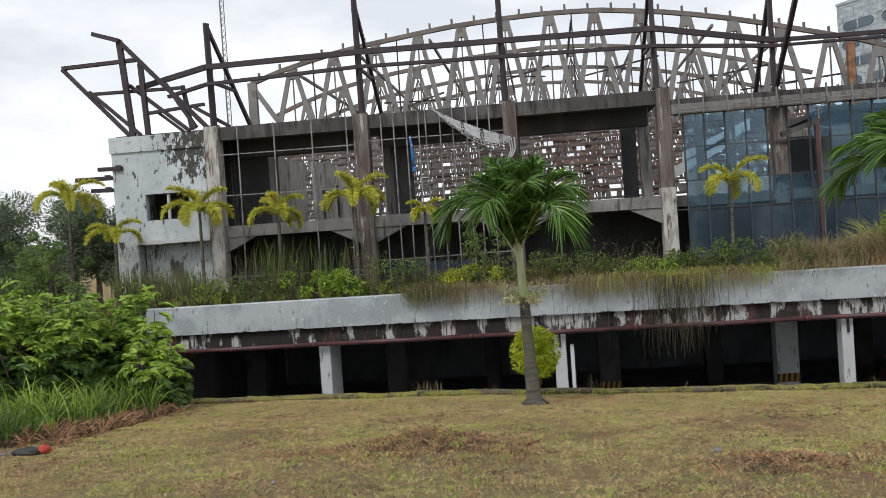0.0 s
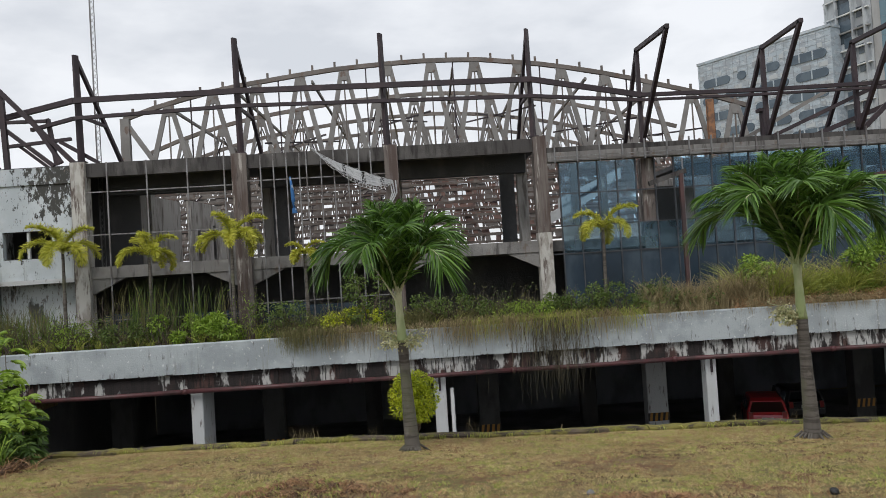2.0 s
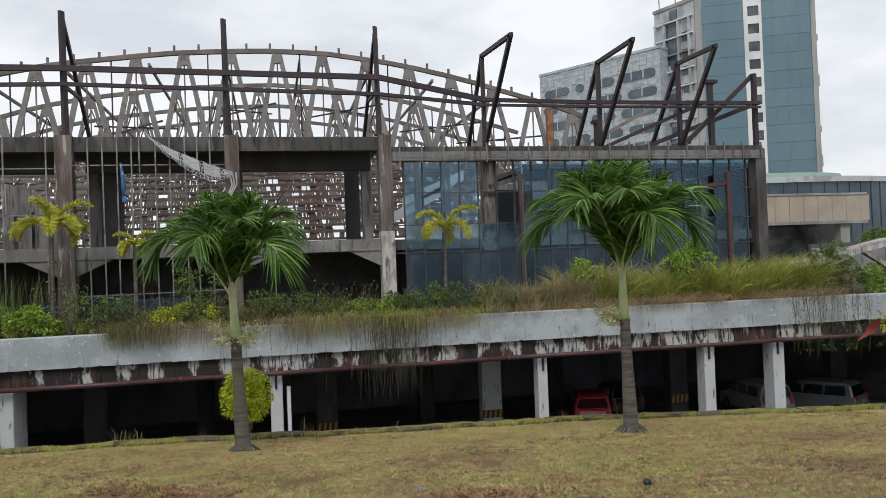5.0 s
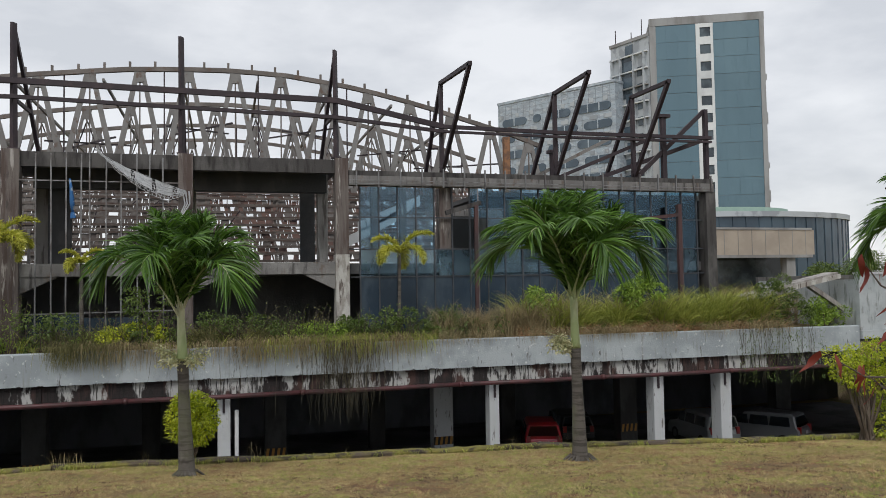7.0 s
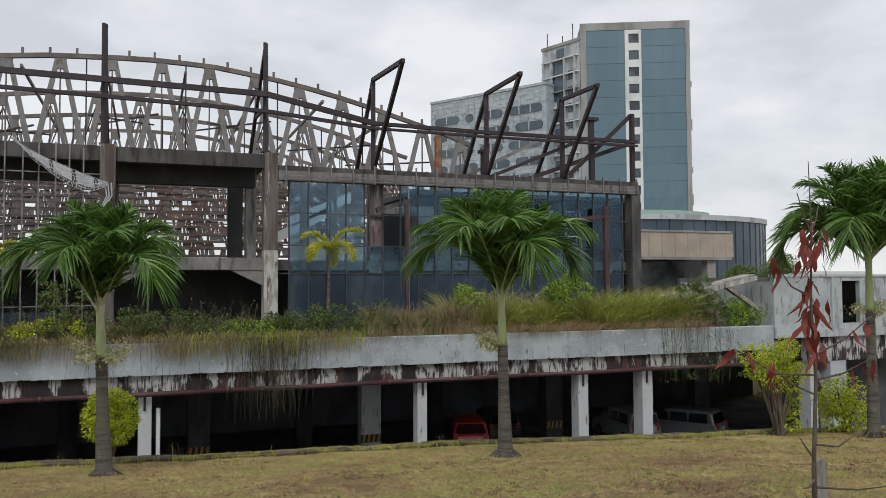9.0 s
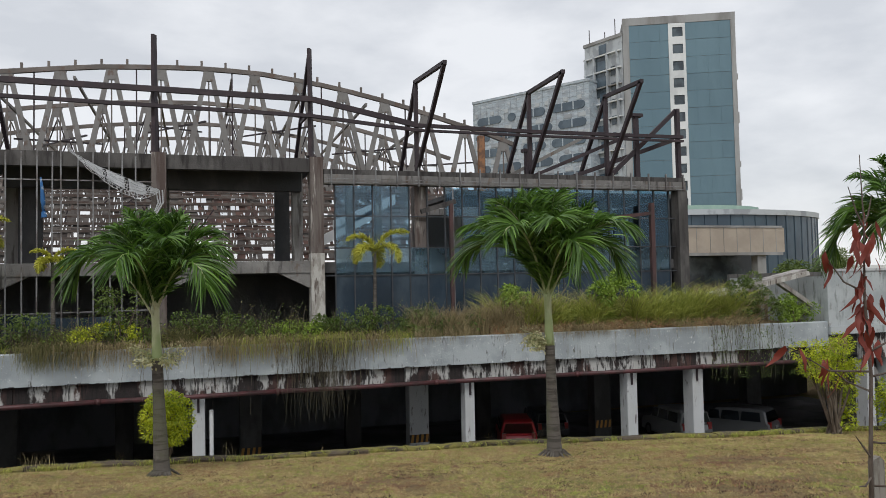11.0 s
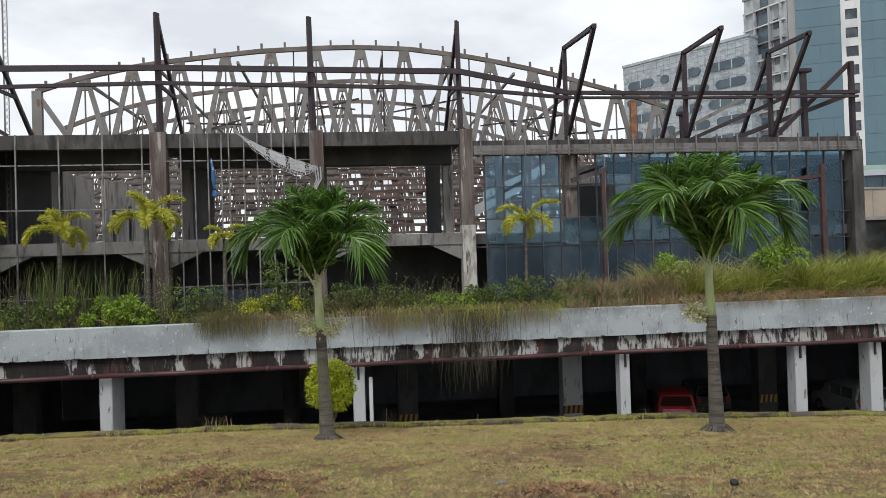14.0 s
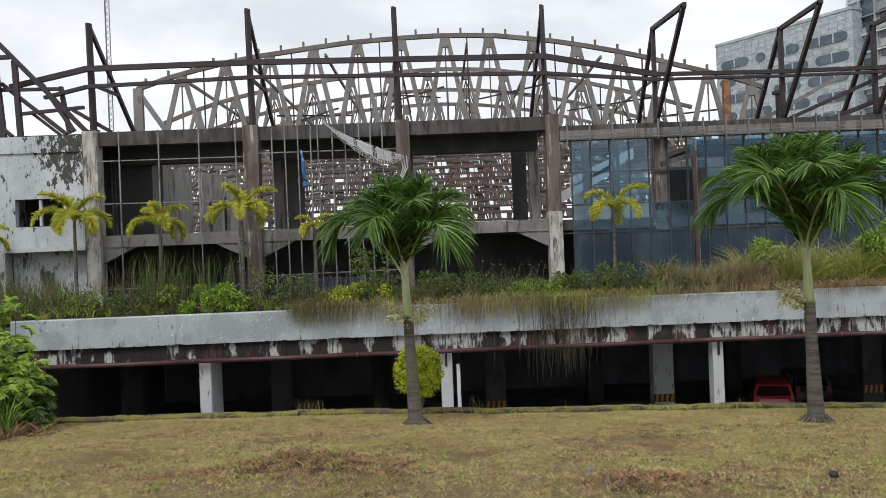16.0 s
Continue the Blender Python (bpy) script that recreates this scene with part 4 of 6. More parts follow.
            if not stubs:
                for s in (-1, 1):
                    part("web_bar", Mesh().bar((x, y + 0.2, top - 0.6), (x + s * pitch * 0.62, y + 0.2, low + 0.4), 0.07), (M_TRUSSTOP, M_STEEL)[k % 2], t)
            if k % 2 == 0:
                part("hanger", Mesh().bar((x + pitch * 0.5, y, arch_z(x + pitch * 0.5) + dz), (x + pitch * 0.5, y, max(bz, top - 6.5)), 0.07), M_STEEL, t)
        x += pitch
        k += 1
    if stubs:
        for x in np.arange(x0 + 0.5, x1, 1.27):
            part("stub", Mesh().box(x - 0.06, x + 0.06, y - 0.06, y + 0.06, arch_z(x) + dz + 0.12, arch_z(x) + dz + 0.42), M_TRUSSTOP, t)
    return t


truss(46.0, 0.0, -15.8, 19.6, 2.48, -13.3, True)
truss(55.0, 0.1, -17.2, 18.5, 2.6, -15.0, False, 0.18, 0.22)
truss(61.0, -0.1, -17.2, 19.0, 2.7, -15.4, False, 0.16, 0.2)
truss(67.5, 0.0, -17.2, 19.0, 2.7, -14.6, False, 0.16, 0.2)
end_post = thing("roof_end_post", "faded steel end post with a raking brace on the roof", "post", (-15.8, 46, 7))
part("post", Mesh().bar((-15.75, 46, 6.5), (-15.75, 46, 11.4), 0.5, 0.3), M_TRUSS, end_post)
part("brace", Mesh().bar((-15.6, 46, 11.0), (-13.0, 46, 7.0), 0.2, 0.26), M_TRUSS, end_post)
rust_post = solid("rusty_roof_post", Mesh().box(17.1, 17.45, 45.3, 45.6, 2.72, 10.6), M_RUST, "rust-orange steel post standing on the roof", "post")
purl = thing("roof_purlins", "long purlins tying the arched trusses together", "purlin", (0, 56, 12))
for x in (-13, -9.3, -5.2, -1.2, 2.8, 6.8, 10.4, 14.0):
    z = arch_z(x) - 0.5
    part("purlin", Mesh().bar((x, 46, z), (x + 0.4, 67.5, z), 0.12, 0.16), M_TRUSS, purl)
for x, z in ((-8, 9.6), (-2, 10.6), (4, 10.6), (10, 9.6), (14, 8.8)):
    part("cross_brace", Mesh().bar((x, 46, z), (x + 3.4, 55, z + 1.4), 0.09), M_STEEL, purl)
    part("cross_brace", Mesh().bar((x + 3.4, 46, z + 0.3), (x, 55, z + 1.2), 0.09), M_STEEL, purl)

# ---- stripped roof at the back of the hall: rows of purlins and scraps of sheet ----
back = thing("stripped_roof", "stripped hall roof of rusty purlins with scraps of sheeting", "roof", (0, 52, 2.7))
for k in range(15):
    z = 3.0 + k * 0.46
    y = 50.0 + k * 0.42
    part("purlin", Mesh().bar((-21, y, z), (22, y + random.uniform(-0.2, 0.2), z + random.uniform(-0.06, 0.06)), 0.10, 0.15), M_PURLIN, back)
for x in np.arange(-20.6, 22, 2.06):
    part("rafter", Mesh().bar((x, 49.9, 2.6), (x, 56.6, 10.0), 0.14, 0.2), M_PURLIN, back)
sheet_mesh = [Mesh().box(-w / 2, w / 2, -0.01, 0.01, -0.5, 0.5).data("sheet_scrap", M_SHEET) for w in (0.22, 0.36, 0.6)]
slope = math.degrees(math.atan2(0.42, 0.46))
scraps, red_scraps = Mesh(), Mesh()
for k in range(1, 14):
    z = 3.0 + (k + 0.5) * 0.46
    y = 50.12 + (k + 0.5) * 0.42
    x = -20.8 + rng.uniform(0, 0.3)
    while x < 21.6:
        w = rng.choice((0.10, 0.15, 0.22, 0.32, 0.5))
        rusty = x > -0.6
        if rng.random() < (0.74 if k < 3 else 0.92 if rusty else 0.95):
            lo, hi = rng.uniform(0.17, 0.26), rng.uniform(0.13, 0.25)
            lean = rng.normal(0, 0.035)
            dy = rng.uniform(-0.1, 0.12)
            (red_scraps if rusty and rng.random() < 0.6 else scraps).add([(x - lean, y - lo * 0.9 + dy, z - lo), (x + w - lean, y - lo * 0.9 + dy, z - lo), (x + w + lean, y + hi * 0.9 + dy, z + hi), (x + lean, y + hi * 0.9 + dy, z + hi)], [(0, 1, 2, 3)])
        x += w + rng.choice((0.008, 0.015, 0.03, 0.075))
tagged(part("sheet_scraps", scraps, M_SHEET, back), kind="stuff")
tagged(part("rusty_scraps", red_scraps, M_REDSHEET, back), kind="stuff")
for k in range(26):
    x, z = rng.uniform(-19, 20), rng.uniform(3.4, 8.2)
    part("loose_strut", Mesh().bar((x, 49.4 + (z - 3) * 0.9, z), (x + rng.uniform(-1.6, 1.6), 49.4 + (z - 3) * 0.9, z + rng.uniform(-0.9, 0.9)), 0.07, 0.07), M_STEEL, back)
for k in range(9):
    z = 3.2 + k * 0.66
    part("ceiling_batten", Mesh().bar((-16, 47.8, z), (18, 47.8 + random.uniform(-0.3, 0.3), z + random.uniform(-0.1, 0.1)), 0.07, 0.07), M_PURLIN, back)


# ---- buildings behind ----
M_TOWERBLUE = surface("blue_green_tower_cladding", (0.088, 0.158, 0.20), [
    ((0.108, 0.185, 0.225), 0.08, (1, 1, 0.3), 0.4, 0.6, 0.8), ((0.08, 0.145, 0.185), 0.5, (1, 1, 0.3), 0.5, 0.66, 0.5)], rough=0.55, bump=0, vary=0.06)
M_TOWERGREY = surface("bare_tower_concrete", (0.30, 0.305, 0.305), [((0.17, 0.165, 0.16), 0.12, (1, 1, 0.3), 0.45, 0.62, 0.9)], rough=0.9, bump=0)
M_TOWERWHITE = surface("white_tower_render", (0.62, 0.64, 0.64), [((0.45, 0.47, 0.48), 0.2, (1, 1, 0.5), 0.45, 0.62, 0.8)], rough=0.85, bump=0)
M_GREYCLAD = surface("grey_block_cladding", (0.35, 0.41, 0.46), [((0.27, 0.30, 0.33), 0.6, (1, 1, 2.2), 0.48, 0.54, 0.7), ((0.50, 0.53, 0.55), 0.9, (1, 1, 2.4), 0.56, 0.60, 0.6)], rough=0.7, bump=0)
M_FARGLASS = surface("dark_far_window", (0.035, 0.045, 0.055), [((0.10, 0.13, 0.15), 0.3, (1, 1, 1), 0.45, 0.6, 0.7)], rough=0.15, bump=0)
M_STRIPGLASS = surface("grey_strip_window", (0.06, 0.085, 0.11), [((0.10, 0.135, 0.165), 0.3, (1, 1, 1), 0.45, 0.6, 0.7)], rough=0.2, bump=0)
M_SIDE = surface("pale_tower_side", (0.40, 0.43, 0.45), [((0.24, 0.26, 0.28), 0.35, (1, 1, 0.8), 0.48, 0.56, 0.8)], rough=0.85, bump=0)
M_JOINT = surface("grey_cladding_joint", (0.22, 0.245, 0.265), [], rough=0.8, bump=0)
M_BEIGE = surface("beige_metal_cladding", (0.36, 0.31, 0.255), [((0.28, 0.24, 0.20), 0.3, (1, 1, 1), 0.42, 0.6, 0.7)], rough=0.6, bump=0)
M_DRUM = surface("blue_grey_drum_glazing", (0.05, 0.08, 0.105), [((0.03, 0.05, 0.07), 0.2, (1, 1, 0.4), 0.42, 0.6, 0.9)], rough=0.2, bump=0)


class Face:
    """A building front in its own flat frame: u along, w out of it, z up."""

    def __init__(self, a, b):
        self.a = np.array((*a, 0.0))
        d = np.array((*b, 0.0)) - self.a
        self.len = float(np.linalg.norm(d))
        self.u = d / self.len
        self.o = np.array((self.u[1], -self.u[0], 0.0))

    def block(self, mesh, u0, u1, w0, w1, z0, z1):
        p = [self.a + self.u * u + self.o * w + np.array((0, 0, z)) for z in (z0, z1) for w in (w1, w0) for u in (u0, u1)]
        return mesh.add(p, [(0, 2, 3, 1), (4, 5, 7, 6), (0, 1, 5, 4), (2, 6, 7, 3), (0, 4, 6, 2), (1, 3, 7, 5)])

    def slab(self, mesh, outline, w0, w1):
        k = len(outline)
        p = [self.a + self.u * u + self.o * w + np.array((0, 0, z)) for w in (w1, w0) for u, z in outline]
        return mesh.add(p, [tuple(range(k)), tuple(range(2 * k - 1, k - 1, -1))] + [(i, k + i, k + (i + 1) % k, (i + 1) % k) for i in range(k)])


tower = thing("tower_block", "tall blue-green tower block with one strip of white-framed windows", "building", (87, 126, -3))
F = Face((77.6, 129.8), (95.2, 121.2))
TH = 50.0
part("core", F.block(Mesh(), 0.02, F.len - 0.02, -14, -0.05, -4, TH - 0.3), M_TOWERGREY, tower)
part("parapet", F.block(Mesh(), -0.05, F.len + 0.3, -0.6, 0.12, TH - 1.4, TH), M_TOWERGREY, tower)
part("edge_fin", F.block(Mesh(), F.len - 0.55, F.len + 0.25, -3, 0.18, -4, TH - 1.41), M_TOWERGREY, tower)
part("edge_fin", F.block(Mesh(), -0.02, 1.1, -0.5, 0.10, -4, TH - 1.41), M_TOWERGREY, tower)
FL = 3.13
sx0, sx1 = 8.1, 11.1
for i in range(16):
    z1 = TH - 1.45 - i * FL
    z0 = z1 - FL + 0.06
    part("cladding_panel", F.block(Mesh(), 1.12, sx0 - 0.02, -0.04, 0.03 + 0.02 * (i % 2), z0, z1), M_TOWERBLUE, tower)
    part("cladding_panel", F.block(Mesh(), sx1 + 0.02, F.len - 0.57, -0.04, 0.03 + 0.02 * ((i + 1) % 2), z0, z1), M_TOWERBLUE, tower)
    wf = part("window", F.slab(Mesh(), [(sx0, z0 - 0.06), (sx1, z0 - 0.06), (sx1, z1), (sx0, z1)], -0.04, -0.02), M_FARGLASS, tower)
    part("window_frame", F.block(Mesh(), sx0, sx0 + 0.7, -0.02, 0.16, z0 - 0.06, z1), M_TOWERWHITE, wf)
    part("window_frame", F.block(Mesh(), sx1 - 0.45, sx1, -0.02, 0.16, z0 - 0.06, z1), M_TOWERWHITE, wf)
    part("window_sill", F.block(Mesh(), sx0 + 0.701, sx1 - 0.451, -0.02, 0.15, z0 - 0.06, z0 + 0.62), M_TOWERWHITE, wf)
    part("window_head", F.block(Mesh(), sx0 + 0.701, sx1 - 0.451, -0.02, 0.15, z1 - 0.72, z1), M_TOWERWHITE, wf)
for i in range(15):
    z1 = TH - 1.45 - i * FL
    for u in (2.9, 4.9, 6.6, 12.9, 15.0, 17.0):
        part("cladding_seam", F.block(Mesh(), u - 0.03, u + 0.03, 0.051, 0.075, z1 - FL + 0.07, z1 - 0.01), M_TOWERBLUE, tower)
for i, z in enumerate((38, 30, 22, 16, 12)):
    part("air_unit", F.block(Mesh(), F.len + 0.26, F.len + 0.75, -2, -1.2, z, z + 1.0 + i % 2), M_TOWERGREY, tower)
# white receding side of the tower
S = Face((74.6, 139.0), (77.5, 129.9))
part("side_wall", S.block(Mesh(), 0.0, S.len - 0.05, -6, 0, -4, 46.9), M_SIDE, tower, "pale concrete side wall")
part("side_parapet", S.block(Mesh(), -0.2, S.len - 0.06, -6.2, 0.2, 46.91, 47.5), M_TOWERGREY, tower)
# Dark plate on the wall face for the shade of a recess.
part("recess_shade_plate", S.block(Mesh(), 2.6, 5.2, 0.02, 0.10, 36.5, 44.6), M_FARGLASS, tower)
for i in range(12):
    w = part("window", S.block(Mesh(), 6.6, 7.7, 0.02, 0.08, 6 + i * 3.1, 7.7 + i * 3.1), M_FARGLASS, tower)
    if i < 10:
        part("window", S.block(Mesh(), 1.0, 2.2, 0.02, 0.08, 6 + i * 3.1, 7.7 + i * 3.1), M_FARGLASS, tower)
for i in range(15):
    z = 1.5 + i * 3.05
    part("ledge", S.block(Mesh(), 0.1, 9.3, 0.02, 0.55, z, z + 0.22), M_TOWERWHITE if i % 3 else M_TOWERGREY, tower)
    # Smaller recesses too: their shade is a flat dark plate, nothing is hollowed.
    part("recess_shade_panel", S.block(Mesh(), 3.0 + 0.4 * (i % 3), 5.6, 0.02, 0.12, z + 0.5, z + 2.2), M_STRIPGLASS, tower)
for u in (0.4, 2.6, 5.9, 8.4):
    part("pilaster", S.block(Mesh(), u, u + 0.3, 0.02, 0.62, -4, 44.5), M_SIDE, tower)
for u, h in ((0.4, 3.0), (7.0, 3.4), (4.4, 1.6)):
    part("antenna", S.block(Mesh(), u, u + 0.12, -1, -0.88, 47.5, 47.5 + h), M_STEEL, tower)

block = thing("grey_block", "long grey apartment block with rounded strip windows", "building", (65, 147, -3))
B = Face((58.5, 158.4), (72.6, 135.0))
part("body", B.block(Mesh(), 0, 27.9, -12, 0, -4, 39.4), M_GREYCLAD, block)
part("roof_edge", B.block(Mesh(), -0.1, 28.0, -12.1, 0.15, 39.41, 39.9), M_GREYCLAD, block)


def pill(u0, u1, z0, z1):
    r = (z1 - z0) / 2
    o = []
    for c, a0 in ((u1 - r, -90), (u0 + r, 90)):
        o += [(c + r * math.cos(radians(a0 + a)), (z0 + z1) / 2 + r * math.sin(radians(a0 + a))) for a in range(0, 181, 30)]
    return o


for i in range(10):
    z = 36.2 - i * 3.35
    cuts = ((1.2, 7.4), (9.0, 11.0), (12.6, 18.0), (19.4, 27.0)) if i % 2 == 0 else ((0.8, 4.4), (5.8, 12.0), (13.6, 19.6), (21.0, 27.2))
    for k, (u0, u1) in enumerate(cuts):
        wdw = part("window", B.slab(Mesh(), pill(u0, u1, z - 1.7, z - 0.1), 0.02, 0.14), M_STRIPGLASS, block)
        n = max(1, int((u1 - u0) / 2.2))
        for j in range(1, n):
            u = u0 + (u1 - u0) * j / n
            part("window_bar", B.block(Mesh(), u - 0.12, u + 0.12, 0.145, 0.2, z - 1.68, z - 0.12), M_GREYCLAD, wdw)
    for u in (0.5, 4.6, 8.2, 12.4, 15.8, 18.0, 22.3, 25.4):
        part("panel", B.block(Mesh(), u, u + 0.9 + (i % 3) * 0.8, 0.02, 0.10, z + 0.15, z + 0.95), M_SIDE, block)

joints = Mesh()
for i in range(44):
    B.block(joints, 0, 27.85, 0.003, 0.03, 38.9 - i * 0.95, 38.94 - i * 0.95)
for i in range(18):
    B.block(joints, i * 1.55 + 0.4, i * 1.55 + 0.45, 0.003, 0.026, -3, 39.3)
tagged(part("cladding_joints", joints, M_JOINT, block), kind="stuff")

annex = thing("beige_annex", "low annex with beige cladding over a dark open ground floor", "building", (62, 80, -3))
part("cladding", Mesh().box(52.0, 69.0, 80, 92, 4.85, 7.75), M_BEIGE, annex)
part("roof_edge", Mesh().box(51.9, 68.7, 79.9, 92, 7.76, 8.0), M_TOWERGREY, annex)
part("soffit_edge", Mesh().box(51.9, 68.7, 79.9, 80.4, 4.5, 4.845), M_TOWERGREY, annex)
# Shade of the open storey, drawn as a solid block in dark window colour.
part("storey_shade", Mesh().box(52.0, 68.4, 84.5, 91, -4, 4.845), M_FARGLASS, annex)
part("corner_column", Mesh().box(65.3, 66.5, 80.3, 81.4, -4, 4.495), M_TOWERGREY, annex)
for x in np.arange(53, 68.5, 1.85):
    part("cladding_seam", Mesh().box(x - 0.03, x + 0.03, 79.97, 79.998, 4.86, 7.74), M_TOWERGREY, annex)
drum = thing("glass_drum_building", "round glazed building with a pale roof rim", "building", (68, 98, -3))


def ring(cx, cy, r, z0, z1, a0=0, a1=360, n=40):
    pts = [(cx + r * math.cos(radians(a0 + (a1 - a0) * i / n)), cy + r * math.sin(radians(a0 + (a1 - a0) * i / n))) for i in range(n)]
    return Mesh().prism(pts, 2, z0, z1)


def oval(cx, cy, rx, ry, z0, z1, n=56):
    return Mesh().prism([(cx + rx * math.cos(2 * math.pi * i / n), cy + ry * math.sin(2 * math.pi * i / n)) for i in range(n)], 2, z0, z1)


part("glazing", oval(70, 96, 17.0, 8.6, -4, 10.0), M_DRUM, drum)
part("roof_rim", oval(70, 96, 17.3, 8.9, 10.01, 10.7), M_SIDE, drum, "pale roof rim")
part("glass_roof", oval(69.5, 97, 9.0, 5, 10.91, 11.7), surface("pale_green_roof", (0.30, 0.42, 0.35), [((0.22, 0.33, 0.28), 0.3, (1, 1, 1), 0.4, 0.6, 0.8)], rough=0.6, bump=0), drum)
for i in range(30):
    a = math.pi + math.pi * i / 29
    x, y = 70 + 17.05 * math.cos(a), 96 + 8.65 * math.sin(a)
    part("mullion", Mesh().box(x - 0.035, x + 0.035, y - 0.035, y + 0.035, -4, 10.0), M_DRUM, drum)
low = thing("far_pavilion", "low pale building behind the palms", "building", (92, 104, -3))
part("wall", Mesh().box(88, 112, 100, 108, -4, 2.8), M_TOWERGREY, low)
part("roof", Mesh().box(87, 113, 99, 109, 2.81, 3.5), M_TOWERWHITE, low)
part("window", Mesh().box(89, 111, 99.9, 99.99, 0.5, 2.2), M_FARGLASS, low)

# white end structure beside the deck
endw = thing("white_annex_wall", "white concrete side structure with a dark doorway", "wall", (31, 30, PARK_Z), kind="structure")
part("wall_face", Mesh().box(28.15, 32.35, 30.0, 30.25, -0.55, 1.95), M_PAINT, endw)
part("wall_face", Mesh().box(33.5, 44.0, 30.0, 30.25, -0.55, 1.95), M_PAINT, endw)
part("lintel", Mesh().box(32.351, 33.499, 30.0, 30.25, 1.75, 1.95), M_PAINT, endw)
part("sill", Mesh().box(32.351, 33.499, 30.0, 30.25, -0.55, -0.3), M_PAINT, endw)
part("coping", Mesh().box(28.1, 44.0, 29.95, 30.3, 1.954, 2.06), M_PILLAR, endw)
part("fin", Mesh().box(31.6, 31.75, 29.9, 29.998, -0.5, 1.94), M_PAINT, endw)
part("ledge", Mesh().box(28.15, 44.0, 29.9, 30.3, -0.92, -0.555), M_PAINT, endw)
part("drip_band", Mesh().box(30.2, 44.0, 30.1, 30.5, -2.1, -0.925), M_MOULD, endw)
part("pier", Mesh().box(30.3, 30.75, 30.1, 30.8, PARK_Z, -2.105), M_PILLAR, endw)
part("pier", Mesh().box(31.6, 32.6, 30.1, 30.8, PARK_Z, -2.105), M_PAINT, endw)
part("strut", Mesh().bar((30.8, 30.3, -2.6), (31.6, 30.3, -4.0), 0.3, 0.25), M_CONC, endw)
part("base_wall", Mesh().box(30.76, 44.0, 31.5, 31.7, PARK_Z, -2.1), M_DARKCONC, endw)
# Unseen roof, walls and floor added behind the front to keep its doorway dark.
part("roof_slab", Mesh().box(28.2, 44.0, 30.255, 37.0, 1.74, 1.948), M_CONC, endw)
part("back_wall", Mesh().box(28.2, 44.0, 37.0, 37.2, -0.9, 1.948), M_DARKCONC, endw)
part("side_wall", Mesh().box(28.2, 28.4, 30.255, 36.99, -0.9, 1.735), M_PAINT, endw)
part("floor_slab", Mesh().box(28.2, 44.0, 30.51, 36.99, -1.1, -0.91), M_DARKCONC, endw)
ramp = thing("fallen_beam", "pale precast concrete beam lying tilted over the planting", "beam", (26, 31.5, 1))
part("beam", Mesh().bar((23.2, 31.8, 1.0), (27.75, 31.2, 2.0), 1.0, 0.16), M_PANEL, ramp)
part("lip", Mesh().bar((23.2, 31.25, 0.93), (27.75, 30.65, 1.9), 0.06, 0.2), M_PEEL, ramp)
part("prop", Mesh().bar((26.2, 31.0, 1.55), (28.1, 31.0, 0.4), 0.26, 0.2), M_PANEL, ramp)

# ---- radio mast behind the front wall ----
mast = thing("radio_mast", "slim guyed lattice radio mast", "mast", (-13.78, 36.6, -0.4))
mx, my, r = -13.78, 36.6, 0.115
legs = [(mx + r * math.cos(a), my + r * math.sin(a)) for a in (0.5, 2.6, 4.7)]
for lx, ly in legs:
    part("leg", Mesh().bar((lx, ly, -0.39), (lx, ly, 30), 0.03), M_CONDUIT, mast)
lat = Mesh()
z = -0.2
k = 0
while z < 29.5:
    for i in range(3):
        a, b = legs[i], legs[(i + 1) % 3]
        sh = 0.0
        lat.bar((a[0] + sh, a[1], z), (b[0] + sh, b[1], z + 0.28), 0.016)
    z += 0.28
tagged(part("lacing", lat, M_CONDUIT, mast), kind="stuff")

# ---- torn net and blue cloth in the open bay ----
net = thing("torn_net", "pale torn netting sagging across the open bay", "net", (-2.5, 33.4, 6))
u = np.linspace(0, 1, 22)
nm = Mesh()
top_edge = np.stack([-4.0 + 3.25 * u, np.full(22, 33.35), 7.15 - 1.55 * u ** 0.75], 1)
bot_edge = np.stack([-3.85 + 3.1 * u, np.full(22, 33.3) - 0.25 * np.sin(np.pi * u), 7.1 - 1.85 * np.clip(u * 1.25, 0, 1) ** 0.85 - 0.28 * np.sin(np.pi * u) + 0.25 * u ** 4], 1)
for v in np.linspace(0, 1, 7):
    line = top_edge * (1 - v) + bot_edge * v + rng.normal(0, 0.02, (22, 3))
    nm.tube(line, 0.010, 4, cap=False)
for i in range(21):
    for s in (0, 1):
        a, b = (top_edge[i], bot_edge[i + 1]) if s else (top_edge[i + 1], bot_edge[i])
        nm.tube([a, (a + b) / 2 + rng.normal(0, 0.03, 3), b], 0.008, 4, cap=False)
part("mesh_web", nm, M_NET, net)
film_m = Mesh()
pts = np.concatenate([top_edge + (0, 0.02, 0), (top_edge * 0.3 + bot_edge * 0.7) + (0, 0.05, 0)])
film_m.add(pts, [(i, i + 1, 23 + i, 22 + i) for i in range(21) if i % 5 != 3])
part("film", film_m, M_NET, net)
tail = [(-0.85, 33.4, 5.6), (-0.75, 33.38, 5.1), (-0.95, 33.36, 4.6), (-0.82, 33.38, 4.2)]
for o in (0, 0.12, 0.25):
    part("tail", Mesh().tube([(x + o * (1 - i * 0.3), y, z) for i, (x, y, z) in enumerate(tail)], 0.03, 5), M_NET, net)
part("tie_cord", Mesh().tube([(-4.0, 33.36, 7.14), (-4.02, 33.6, 7.16), (-4.05, 33.85, 7.16)], 0.015, 5), M_NET, net)
part("tie_cord", Mesh().tube([(-0.76, 33.36, 5.62), (-0.75, 33.5, 5.62), (-0.74, 33.64, 5.62)], 0.015, 5), M_NET, net)
